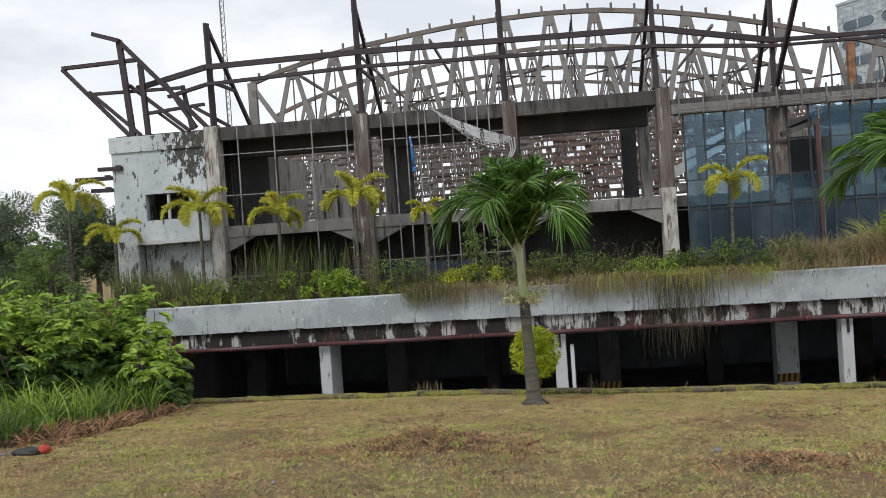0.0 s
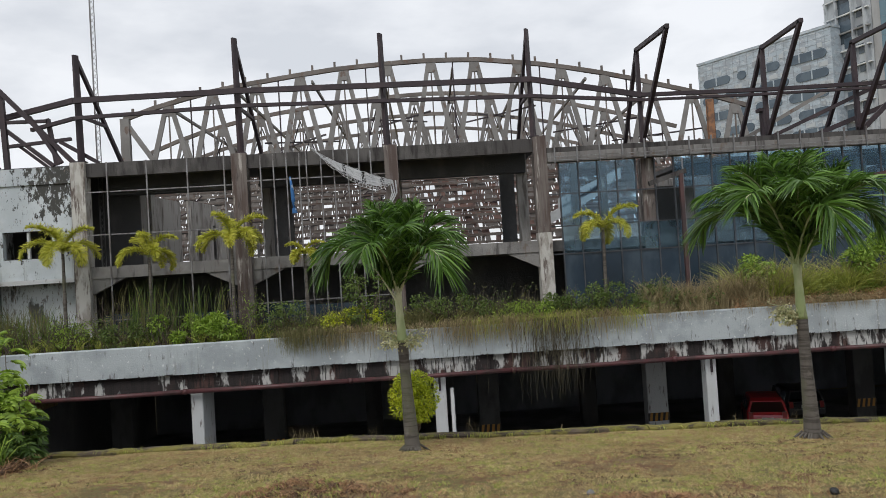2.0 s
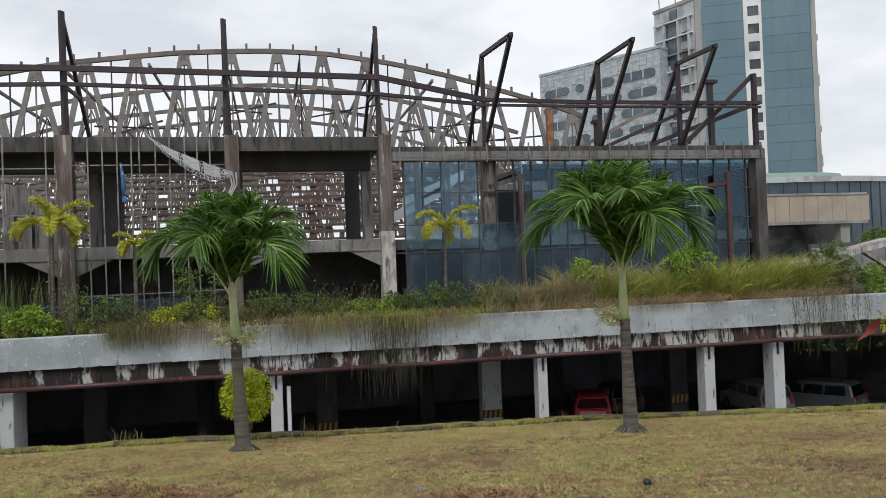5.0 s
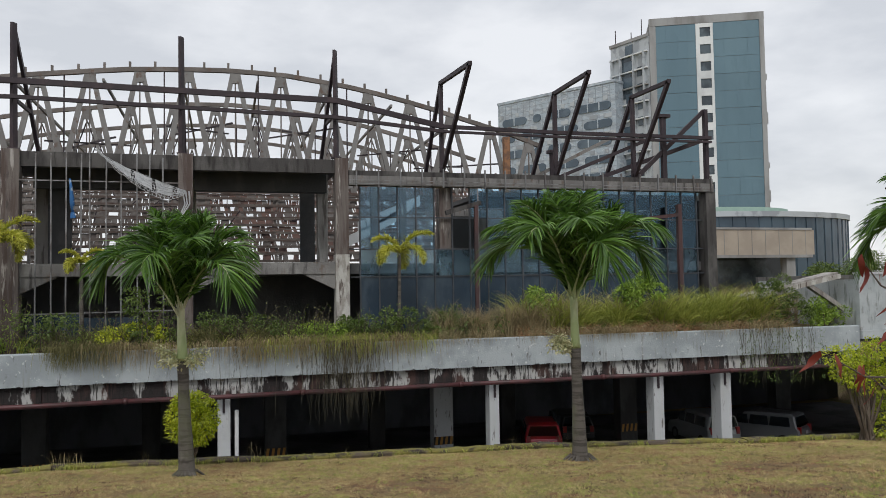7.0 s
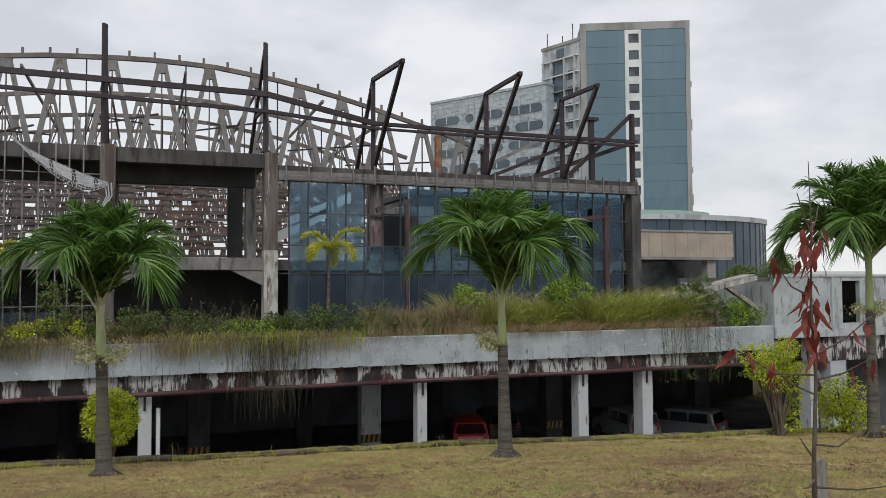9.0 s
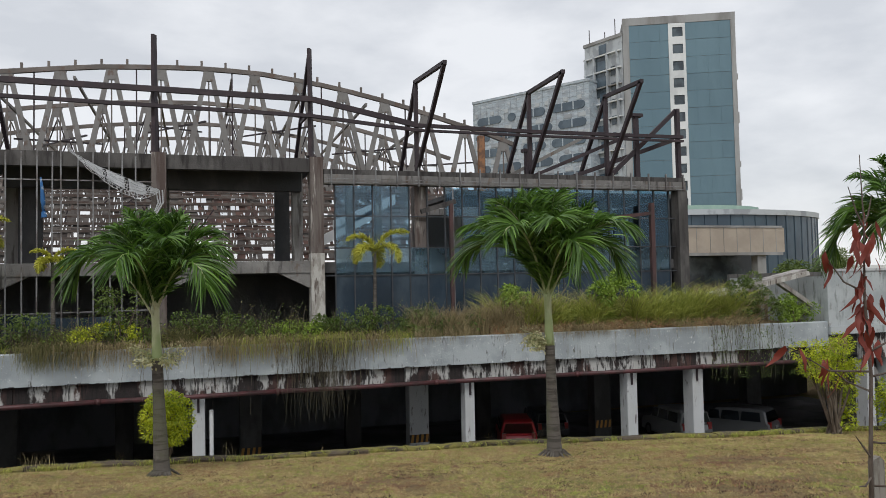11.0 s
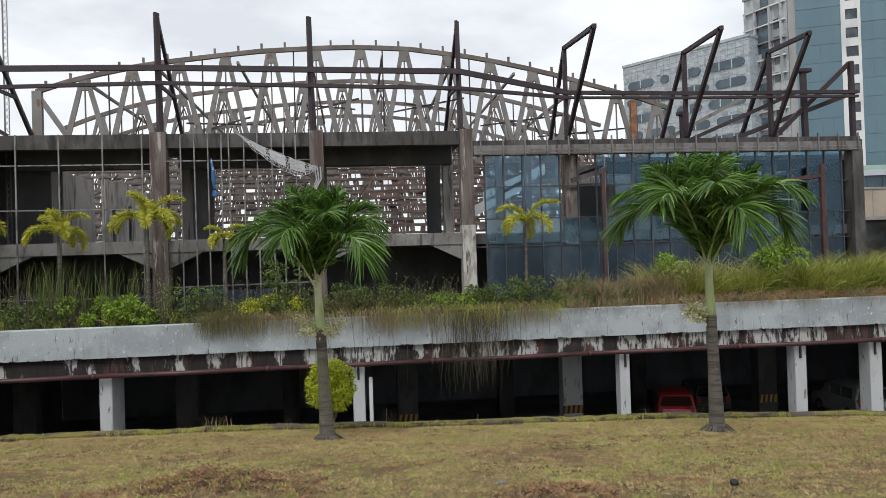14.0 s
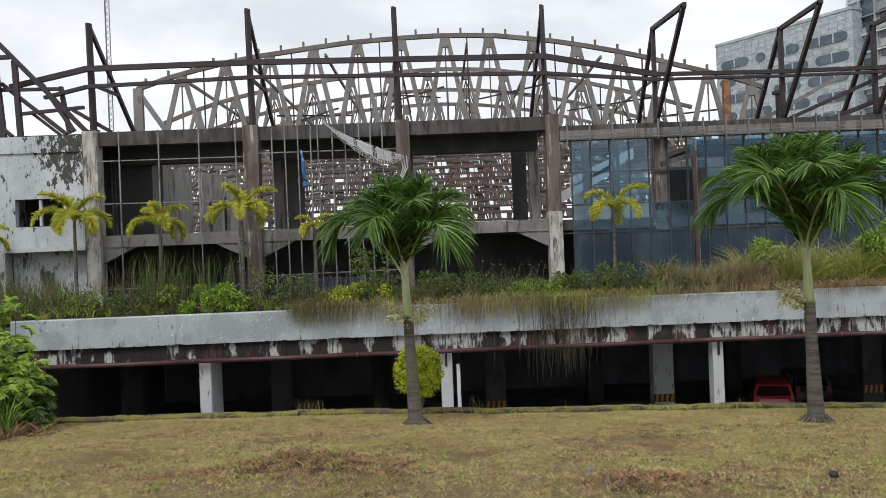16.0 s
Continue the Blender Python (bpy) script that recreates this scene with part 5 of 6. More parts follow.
cloth = thing("blue_cloth", "blue and white cloth hanging on a rod", "cloth", (-4.85, 33.5, 4.9))
part("cloth", Mesh().tube([(-4.9, 33.42, 6.0), (-4.85, 33.40, 5.6), (-4.82, 33.42, 5.1), (-4.8, 33.42, 4.7)], [0.03, 0.06, 0.09, 0.05], 8), M_BLUE, cloth, smooth=True)
part("hem", Mesh().tube([(-4.8, 33.42, 4.72), (-4.78, 33.42, 4.5)], [0.08, 0.11], 8), M_BLUE, cloth)


# ---- parked cars ----
def car(name, label, x, y, turn, length, width, height, paint, hatch):
    c = thing(name, label, "car", (x, y, PARK_Z), group="cars parked under the deck")
    c.rotation_euler = (0, 0, radians(turn))
    h, w, L = height, width / 2, length
    prof = [(-L / 2, 0.42), (-L / 2 - 0.02, 0.75), (-L / 2 + 0.03, h * 0.56), (-L / 2 + 0.12, h * 0.60), (-L / 2 + (0.28 if hatch else 0.16), h * 0.93), (-L / 2 + 0.5, h * 0.985), (-L * 0.1, h), (L * 0.12, h * 0.97), (L * 0.27, h * 0.62), (L * 0.46, h * 0.53), (L / 2, h * 0.40), (L / 2, 0.3), (L * 0.3, 0.26), (-L * 0.3, 0.26)]

    def wide(z):
        f = max(0.0, (z - h * 0.58) / (h * 0.42))
        return w * (1 - 0.20 * f * f - 0.04 * f)
    mesh = Mesh()
    rings = []
    for s in (-1, -0.93, 0.93, 1):
        sh = 1.0 if abs(s) < 0.95 else 0.965
        rings += [(p[0] * sh, wide(p[1]) * s, 0.5 + (p[1] - 0.5) * sh) for p in prof]
    k = len(prof)
    fs = [(r * k + i, r * k + (i + 1) % k, (r + 1) * k + (i + 1) % k, (r + 1) * k + i) for r in range(3) for i in range(k)]
    fs += [tuple(range(k - 1, -1, -1)), tuple(range(3 * k, 4 * k))]

    def put(pname, me, material, parent=c, lab=""):
        ob = new(pname, me.data(pname, material))
        ob.parent = parent
        if lab:
            ob["label"] = lab
        return ob
    put("body", mesh.add(rings, fs), paint)
    z0, z1 = h * 0.63, h * 0.905
    xa, xb = -L / 2 + 0.10, -L / 2 + (0.245 if hatch else 0.14)
    put("rear_window", Mesh().add([(xa - 0.02, -wide(z0) * 0.86, z0), (xa - 0.02, wide(z0) * 0.86, z0), (xb - 0.01, wide(z1) * 0.82, z1), (xb - 0.01, -wide(z1) * 0.82, z1), (xa + 0.03, -wide(z0) * 0.86, z0), (xa + 0.03, wide(z0) * 0.86, z0), (xb + 0.04, wide(z1) * 0.82, z1), (xb + 0.04, -wide(z1) * 0.82, z1)],
        [(3, 2, 1, 0), (4, 5, 6, 7), (0, 1, 5, 4), (1, 2, 6, 5), (2, 3, 7, 6), (3, 0, 4, 7)]), M_CARGLASS)
    for s in (-1, 1):
        for u0, u1 in ((-L * 0.40, -L * 0.18), (-L * 0.16, L * 0.05), (L * 0.07, L * 0.2)):
            zb = h * 0.90
            put("side_window", Mesh().add([(u0, s * (wide(z0) - 0.005), z0), (u1 + 0.05, s * (wide(z0) - 0.005), z0), (u1, s * (wide(zb) + 0.02), zb), (u0 + 0.08, s * (wide(zb) + 0.02), zb)], [(0, 1, 2, 3)]), M_CARGLASS)
        put("tail_light", Mesh().box(-L / 2 - 0.03, -L / 2 + 0.16, s * w * 0.80 - 0.09, s * w * 0.80 + 0.09, h * 0.44, h * 0.64), M_TAIL, c, "red tail light")
        for u in (-L * 0.32, L * 0.31):
            wh = put("wheel", Mesh().tube([(u, s * (w - 0.18), 0.32), (u, s * (w + 0.01), 0.32)], 0.32, 18), M_BLACK)
            put("rim", Mesh().tube([(u, s * (w - 0.03), 0.32), (u, s * (w + 0.02), 0.32)], 0.2, 12), M_CONDUIT, wh)
    put("bumper", Mesh().box(-L / 2 - 0.08, -L / 2 + 0.1, -w * 0.95, w * 0.95, 0.36, 0.62), paint)
    put("number_plate", Mesh().box(-L / 2 - 0.05, -L / 2 - 0.02, -0.25, 0.25, 0.68, 0.82), M_PILLAR)
    put("roof_rail", Mesh().bar((-L * 0.36, -w * 0.7, h + 0.02), (L * 0.1, -w * 0.7, h + 0.03), 0.04), M_STEEL)
    return c


def car_paint(name, col):
    m, n, l, p = shader(name)
    p.inputs["Base Color"].default_value = (*col, 1)
    p.inputs["Roughness"].default_value = 0.3
    p.inputs["Coat Weight"].default_value = 0.6
    return m


M_TAIL = car_paint("red_lamp_plastic", (0.30, 0.012, 0.012))
car("red_van", "red van seen from behind in the car park", 15.95, 38.0, 72, 4.0, 1.76, 1.66, car_paint("red_car_paint", (0.62, 0.03, 0.045)), False)
car("silver_suv", "silver hatchback off-roader parked under the deck", 27.3, 36.0, 122, 4.4, 1.8, 1.66, car_paint("silver_car_paint", (0.15, 0.155, 0.165)), True)
car("white_van", "white van parked under the deck", 24.55, 37.0, 86, 4.2, 1.75, 1.72, car_paint("white_car_paint", (0.30, 0.31, 0.31)), False)
car("dark_car", "dark car deep in the car park", 18.6, 40.5, 80, 4.2, 1.75, 1.55, car_paint("black_car_paint", (0.03, 0.03, 0.035)), True)


# ---- palms ----
def frond(mesh, rib, root, az, rise, length, droop, count, leaf, wid, v_up=0.35, curl=0.5, power=1.25, hang=(0.05, 0.65), fluff=0.12, bare=0.09, ahead=0.62, limp=0.0):
    """One feathered frond: an arching rib with leaflets along both sides."""
    s = np.linspace(0, 1, 13)
    out = np.array((math.cos(az), math.sin(az), 0.0))
    side = np.array((-math.sin(az), math.cos(az), 0.0))
    ang = rise - droop * s ** power
    step = length / 12
    pts = [np.array(root, float)]
    for a in ang[1:]:
        pts.append(pts[-1] + step * (out * math.cos(a) + np.array((0, 0, math.sin(a)))))
    pts = np.array(pts) + side * (curl * 0.12 * length * s ** 2)[:, None]
    rib.tube(pts, np.linspace(0.026, 0.005, 13) * (length / 2.0), 5)
    at, tip, wd, bend = [], [], [], []
    for sgn in (-1, 1):
        f = np.linspace(bare, 0.99, count)
        p = np.stack([np.interp(f, s, pts[:, i]) for i in range(3)], 1)
        d = np.stack([np.interp(f, s, np.gradient(pts[:, i], s)) for i in range(3)], 1)
        d /= np.linalg.norm(d, axis=1)[:, None]
        up = np.cross(d, side)
        up *= np.sign(up[:, 2:3] + 1e-6)
        bow = np.clip((ang[0] - np.interp(f, s, ang)) / 1.6, 0, 1)
        ll = leaf * (np.sin(np.pi * np.clip((f - bare) / (1 - bare) * 0.84 + 0.13, 0, 1)) ** 0.6) * rng.uniform(0.85, 1.1, count)
        w = d * ahead + sgn * side * 0.95 + up * v_up + rng.normal(0, fluff, (count, 3))
        w /= np.linalg.norm(w, axis=1)[:, None]
        t = p + w * ll[:, None] + np.array((0, 0, -1.0)) * (ll * (rng.uniform(*hang, count) + limp * bow))[:, None]
        at.append(p)
        tip.append(t)
        wd.append(np.full(count, wid) * rng.uniform(0.8, 1.2, count))
        bend.append(np.array((0, 0, 1.0)) * (ll * 0.14)[:, None])
    mesh.blades(np.concatenate(at), np.concatenate(tip), np.concatenate(wd), np.concatenate(bend), seg=4)


def manila_palm(x, y, base, ring_z, neck_z, lean, fronds, size, label, sprig_side):
    p = thing("palm_tree", label, "palm tree", (x, y, base), group="lawn palms")
    hgt = ring_z - base
    zz = np.linspace(0, 1, 16)
    trunk = np.stack([x + lean * zz * 0.8, np.full(16, y), base - 0.08 + (hgt + 0.08) * zz], 1)
    rad = 0.102 + 0.085 * np.exp(-zz * hgt / 0.20) + 0.03 * np.exp(-((zz - 0.25) / 0.3) ** 2)
    part("trunk", Mesh().tube(trunk, rad, 16), M_TRUNK, p, "grey ringed trunk", smooth=True)
    for k in range(26):
        f = 0.06 + 0.92 * k / 26
        c = np.array([np.interp(f, zz, trunk[:, i]) for i in range(3)])
        r = float(np.interp(f, zz, rad)) + 0.004
        part("leaf_scar", Mesh().tube([c - (0, 0, 0.008), c + (0, 0, 0.008)], r, 14), M_TRUNK, p)
    sh = np.stack([trunk[-1, 0] + lean * 0.35 * zz, np.full(16, y), ring_z + (neck_z - ring_z) * zz], 1)
    part("crownshaft", Mesh().tube(sh, np.interp(zz, (0, 0.15, 0.7, 1), (0.106, 0.094, 0.072, 0.082)), 14), M_SHAFT, p, "smooth pale green crownshaft", smooth=True)
    root = sh[-1]
    for az, rise, length, droop in fronds:
        fm, rb = Mesh(), Mesh()
        frond(fm, rb, root + rng.normal(0, 0.03, 3) - (0, 0, 0.08), radians(az), radians(rise), length * size, radians(droop), 92, 1.0 * size, 0.045 * size, curl=rng.uniform(-0.7, 0.7), v_up=rng.uniform(0.5, 0.85) if droop < 70 else rng.uniform(0.2, 0.45), power=rng.uniform(2.4, 3.1), hang=(0.0, 0.3), fluff=0.2, bare=0.08, ahead=1.15, limp=0.75)
        fr = part("frond", fm, L_PALM, p, "arching dark green frond")
        part("rib", rb, M_SHAFT, fr)
    spear = Mesh()
    spear.tube([root, root + (0.03, 0, 0.75 * size)], [0.03, 0.008], 6)
    part("spear_leaf", spear, L_PALM, p)
    # flower sprigs where the shaft meets the trunk
    sp, fl = Mesh(), Mesh()
    c0 = np.array((trunk[-1, 0], y, ring_z + 0.02))
    for k in range(16):
        az = rng.uniform(0, 2 * math.pi) if sprig_side == 0 else (0 if sprig_side > 0 else math.pi) + rng.uniform(-0.8, 0.8)
        d = np.array((math.cos(az), math.sin(az) * 0.8, rng.uniform(-0.2, 0.55)))
        e = c0 + d * rng.uniform(0.3, 0.62)
        sp.tube([c0, (c0 + e) / 2 + (0, 0, 0.05), e], 0.009, 4)
        q = c0 + (e - c0) * rng.uniform(0.35, 1.05, 34)[:, None] + rng.normal(0, 0.05, (34, 3))
        fl.leaves(q, rng.normal(0, 1, (34, 3)), 0.075, 0.04)
    br = part("flower_stalk", sp, M_SHAFT, p)
    tagged(part("flower_sprig", fl, L_FLOWER, br, "pale cream flower sprig"), kind="stuff")
    rt = Mesh()
    for k in range(18):
        a = rng.uniform(0, 6.28)
        rt.tube([(x + 0.18 * math.cos(a), y + 0.18 * math.sin(a), base + 0.12), (x + 0.36 * math.cos(a), y + 0.36 * math.sin(a), base - 0.02)], [0.025, 0.012], 5)
    tagged(part("root_skirt", rt, M_TRUNK, p), kind="stuff")
    return p


def crown(count, turn, low):
    """Fronds from the upright young leaves down to the oldest, which arch over and hang: bearing, rise, length, droop."""
    rows = []
    for k in range(count):
        u = (k + 0.5) / count
        az = turn + k * 137.5
        rise = 86 - (22 + low) * u + rng.uniform(-5, 5)
        long = (2.0 + 0.42 * u) * rng.uniform(0.9, 1.1)
        rows.append((az, rise, long, 20 + 128 * u ** 2.2 + rng.uniform(-8, 14)))
    return rows


manila_palm(-0.28, 16.4, -1.83, 0.36, 1.36, -0.10, crown(24, 20, 6), 0.88, "green palm with drooping fronds growing on the lawn", 0)
manila_palm(7.18, 15.07, -1.80, 0.42, 1.45, -0.06, crown(27, 75, 6), 1.0, "green palm with a full crown growing on the lawn", -1)
manila_palm(16.3, 14.35, -1.93, 1.0, 2.3, -0.02, crown(27, 150, 20), 1.05, "tall green palm beside a bright shrub", 0)


def foxtail_palm(x, y, base, crown_z, size, n, label):
    p = thing("planter_palm", label, "palm tree", (x, y, base), group="yellowed planter palms")
    zz = np.linspace(0, 1, 8)
    lean = random.uniform(-0.1, 0.1)
    part("trunk", Mesh().tube(np.stack([x + lean * zz, np.full(8, y), base + (crown_z - base) * zz], 1), 0.085 - 0.03 * zz, 9), M_TRUNK, p, smooth=True)
    for k in range(n):
        fm, rb = Mesh(), Mesh()
        az = 2 * math.pi * k / n + random.uniform(-0.3, 0.3)
        up = k % 3 == 0
        frond(fm, rb, (x + lean, y, crown_z - 0.05), az, radians(random.uniform(78, 88) if up else random.uniform(52, 70)), 1.5 * size * random.uniform(0.9, 1.1), radians(random.uniform(85, 120) if up else random.uniform(130, 165)), 190, 0.32 * size, 0.032, v_up=0.4, curl=random.uniform(-0.5, 0.5), power=1.15, hang=(0.05, 0.3), fluff=0.42, ahead=0.8)
        fr = part("frond", fm, L_YPALM, p, "yellowed bushy frond")
        part("rib", rb, M_SHAFT, fr)
    return p


for x, y, cz, s, n in ((-13.6, 32.0, 3.35, 1.25, 9), (-10.3, 32.0, 3.0, 1.05, 8), (-7.1, 31.8, 3.4, 1.2, 9), (7.45, 32.0, 3.0, 1.15, 6), (-4.3, 32.3, 2.75, 0.7, 6), (-20.2, 33.5, 4.3, 1.3, 8), (-17.5, 32.4, 2.55, 1.0, 6)):
    foxtail_palm(x, y, DECK_Z - 0.1 if x > -16.5 else -2.6, cz, s, n, "slender palm with yellowed bushy fronds in the planting")


# ---- shrubs, weeds and grasses ----
def clump_shrub(name, label, x, y, base, blobs, material, count, leaf, category="shrub", group="", stems=5, stem_mat=None):
    """Leaves on the outside of several uneven lobes, over thin stems."""
    s = thing(name, label, category, (x, y, base), group=group)
    fol, st = Mesh(), Mesh()
    per = max(1, count // len(blobs))
    for bx, by, bz, r in blobs:
        d = rng.normal(size=(per, 3))
        d /= np.linalg.norm(d, axis=1)[:, None]
        rad = r * (0.55 + 0.5 * rng.random(per) ** 0.6)
        c = np.array((x + bx, y + by, base + bz))
        at = c + d * rad[:, None] * (1, 1, 0.85)
        fol.leaves(at, d + rng.normal(0, 0.5, (per, 3)) + (0, 0, 0.15), leaf * rng.uniform(0.7, 1.25, per), leaf * 0.5 * rng.uniform(0.7, 1.2, per))
    for k in range(stems):
        bx, by, bz, r = blobs[k % len(blobs)]
        a = np.array((x + rng.normal(0, 0.08), y + rng.normal(0, 0.06), base - 0.05))
        b = np.array((x + bx, y + by, base + bz))
        st.tube([a, (a + b) / 2 + rng.normal(0, 0.06, 3), b], [0.035, 0.025, 0.012], 5)
    tagged(part("foliage", fol, material, s), kind="stuff")
    tagged(part("stem_tangle", st, stem_mat or M_BARK, s), kind="stuff")
    return s


bl = [(0.36 * math.cos(k * 2.4) * math.cos(w), 0.34 * math.sin(k * 2.4) * math.cos(w), 1.04 + 0.40 * math.sin(w), 0.22) for k, w in enumerate(np.linspace(-1.1, 1.3, 20))] + [(0.05, 0, 0.62, 0.14)]
clump_shrub("golden_shrub", "clipped golden-green shrub behind a palm trunk", -0.22, 17.9, -2.0, bl, L_BRIGHT, 5600, 0.07)
bl = [(rng.uniform(-0.68, 0.66), rng.uniform(-0.4, 0.4), rng.uniform(1.3, 2.15), rng.uniform(0.2, 0.32)) for k in range(18)] + [(0.42, 0, 0.62, 0.2), (0.3, -0.1, 0.25, 0.2), (0.5, 0, 0.95, 0.16)]
clump_shrub("golden_shrub", "leggy golden-green shrub with bare lower stems", 14.95, 15.9, -2.05, bl, L_BRIGHT, 5200, 0.075, stems=22)
bl = [(rng.uniform(-0.5, 0.5), rng.uniform(-0.4, 0.4), rng.uniform(0.2, 1.2), 0.32) for k in range(14)]
clump_shrub("golden_shrub", "round golden-green shrub by the white wall", 16.9, 15.6, -2.05, bl, L_BRIGHT, 3200, 0.09)


def tuft_field(name, label, pts, height, spread, width, material, per, seg=3, droop=0.35, category="grass"):
    mesh = Mesh()
    pts = np.asarray(pts, float)
    n = len(pts)
    base = np.repeat(pts, per, 0) + rng.normal(0, 0.05 if per < 60 else 0.13, (n * per, 3)) * (1, 1, 0)
    hh = np.repeat(np.broadcast_to(height, (n,)), per) * rng.uniform(0.55, 1.1, n * per)
    az = rng.uniform(0, 2 * np.pi, n * per)
    reach = hh * spread * rng.uniform(0.2, 1.2, n * per)
    tip = base + np.stack([np.cos(az) * reach, np.sin(az) * reach, hh * (1 - droop * rng.random(n * per))], 1)
    bend = np.stack([-np.cos(az) * reach * 0.18, -np.sin(az) * reach * 0.18, hh * 0.14], 1)
    mesh.blades(base, tip, width * rng.uniform(0.7, 1.3, n * per), bend, seg)
    return solid(name, mesh, material, label, category, kind="stuff")


def scatter(n, x0, x1, y0, y1, z):
    return np.stack([rng.uniform(x0, x1, n), rng.uniform(y0, y1, n), np.full(n, z)], 1)


def tussocks(n, x0, x1, clumps):
    c = np.linspace(x0 + 0.3, x1 - 0.3, clumps) + rng.normal(0, 0.15, clumps)
    k = rng.integers(0, clumps, n)
    return np.stack([c[k] + rng.normal(0, 0.2, n), 31.0 + 0.7 * rng.random(clumps)[k] + rng.normal(0, 0.25, n), np.full(n, SOIL)], 1)


# grasses on the deck
SOIL = -0.42
tuft_field("planter_grass", "tall green-yellow grass crowding the planter", tussocks(150, 12.6, 24.0, 12), rng.uniform(1.2, 2.2, 150), 0.75, 0.034, L_GRASS, 105, droop=0.6)
tuft_field("planter_grass", "yellowed grass tufts among the green", tussocks(60, 12.2, 24.0, 9), rng.uniform(1.3, 2.2, 60), 0.7, 0.026, L_STRAW, 60, droop=0.55)
# The shade between the tufts is put in with a darker leaf colour.
tuft_field("planter_grass", "dark shaded grass at the foot of the tufts", scatter(240, 12.2, 24.2, 30.5, 32.0, SOIL), 0.75, 0.9, 0.03, L_SHRUB, 22, droop=0.6)
tuft_field("dry_grass", "dry straw-coloured grass in the planter", tussocks(34, 9.0, 12.9, 4), rng.uniform(0.9, 1.75, 34), 0.6, 0.022, L_STRAW, 80, droop=0.35)
tuft_field("dry_grass", "dry straw fringe bending over the deck edge", scatter(170, 12.0, 24.5, 30.3, 30.8, SOIL), 0.7, 1.1, 0.022, L_DRYLAWN, 18, droop=1.0)
tuft_field("planter_grass", "thin green weeds along the planter", scatter(150, -16.2, 8.8, 30.45, 32.6, SOIL), rng.uniform(0.35, 0.9, 150), 0.8, 0.024, L_GRASS, 16, droop=0.5)
tuft_field("dry_grass", "grey dry weeds along the planter", scatter(90, -16.0, 8.0, 30.4, 33.0, SOIL), 0.7, 1.0, 0.014, L_OLIVE, 16, droop=0.6)
tuft_field("dry_grass", "matted olive grass over the deck edge", tussocks(60, -0.2, 5.6, 7), rng.uniform(0.6, 1.15, 60), 1.0, 0.018, L_OLIVE, 90, droop=0.8)
tuft_field("dry_grass", "matted olive grass over the deck edge", tussocks(26, -5.4, -3.0, 4), rng.uniform(0.6, 1.25, 26), 1.0, 0.018, L_OLIVE, 90, droop=0.8)
tuft_field("dry_grass", "dry brown grass beside the annex", scatter(130, 23.5, 27.5, 33.0, 36.0, SOIL), 2.0, 0.5, 0.022, L_STRAW, 26, droop=0.25)
tuft_field("reed_grass", "tall leafless reeds standing in the planter", scatter(34, -12.0, -7.4, 31.0, 33.0, SOIL), 2.6, 0.2, 0.022, L_OLIVE, 4, droop=0.05)
tuft_field("reed_grass", "tall green reeds standing in the planter", scatter(22, -11.0, -7.4, 31.0, 33.0, SOIL), 2.6, 0.25, 0.034, L_SHRUB, 7, droop=0.15)
tuft_field("reed_grass", "tall reeds before the white end wall", scatter(60, -17.6, -14.2, 31.4, 33.2, SOIL), 1.9, 0.25, 0.022, L_OLIVE, 6, droop=0.1)
tuft_field("reed_grass", "green reeds before the white end wall", scatter(50, -17.6, -14.0, 31.4, 33.2, SOIL), 1.7, 0.3, 0.03, L_SHRUB, 8, droop=0.15)


def twig_weed(x, y, h, w, mat, lab, twigs=22, leaves=16, leaf=0.085):
    """A scrubby weed: thin forking stems with small leaves strung along them."""
    t = thing("scrub_weed", lab, "weed", (x, y, SOIL), group="scrub weeds on the deck")
    st, fol = Mesh(), Mesh()
    for k in range(twigs):
        a = np.array((x + rng.normal(0, w * 0.35), y + rng.normal(0, 0.2), SOIL))
        tip = a + np.array((rng.normal(0, w * 0.5), rng.normal(0, 0.25), h * rng.uniform(0.45, 1.05)))
        mid = (a + tip) / 2 + rng.normal(0, 0.09, 3)
        st.tube([a, mid, tip], [0.014, 0.010, 0.004], 4, cap=False)
        f = rng.uniform(0.2, 1.0, leaves)[:, None]
        p = np.where(f < 0.5, a + (mid - a) * f * 2, mid + (tip - mid) * (f * 2 - 1)) + rng.normal(0, 0.05, (leaves, 3))
        fol.leaves(p, rng.normal(0, 1, (leaves, 3)) + (0, 0, 0.3), leaf * rng.uniform(0.6, 1.3, leaves), leaf * 0.45, 0.3)
    tagged(part("stem_tangle", st, M_TWIG, t), kind="stuff")
    tagged(part("foliage", fol, mat, t), kind="stuff")


for k in range(34):
    x = -16.6 + k * 0.74 + rng.uniform(-0.25, 0.25)
    twig_weed(x, rng.uniform(30.7, 32.4), rng.uniform(0.8, 1.7) * (1.25 if -12 < x < -6 else 1), rng.uniform(0.5, 0.9), (L_SHRUB, L_OLIVE, L_LUSH)[k % 3], "thin scrubby weed with bare twigs in the planter")

# grass hanging over the deck edge
def drape(name, label, x0, x1, n, fall, material, width=0.016):
    mesh = Mesh()
    c = rng.uniform(x0, x1, max(3, n // 60))
    x = np.clip(rng.choice(c, n) + rng.normal(0, 0.35, n), x0 - 0.4, x1 + 0.4)
    base = np.stack([x, rng.uniform(30.1, 30.5, n), np.full(n, DECK_Z - 0.05) + rng.uniform(0, 0.25, n)], 1)
    tip = base + np.stack([rng.normal(0, 0.12, n), -(base[:, 1] - 29.93) - rng.uniform(0, 0.12, n), -fall * rng.random(n) ** 1.3], 1)
    bend = np.stack([rng.normal(0, 0.03, n), np.full(n, -0.16), np.full(n, 0.22)], 1)
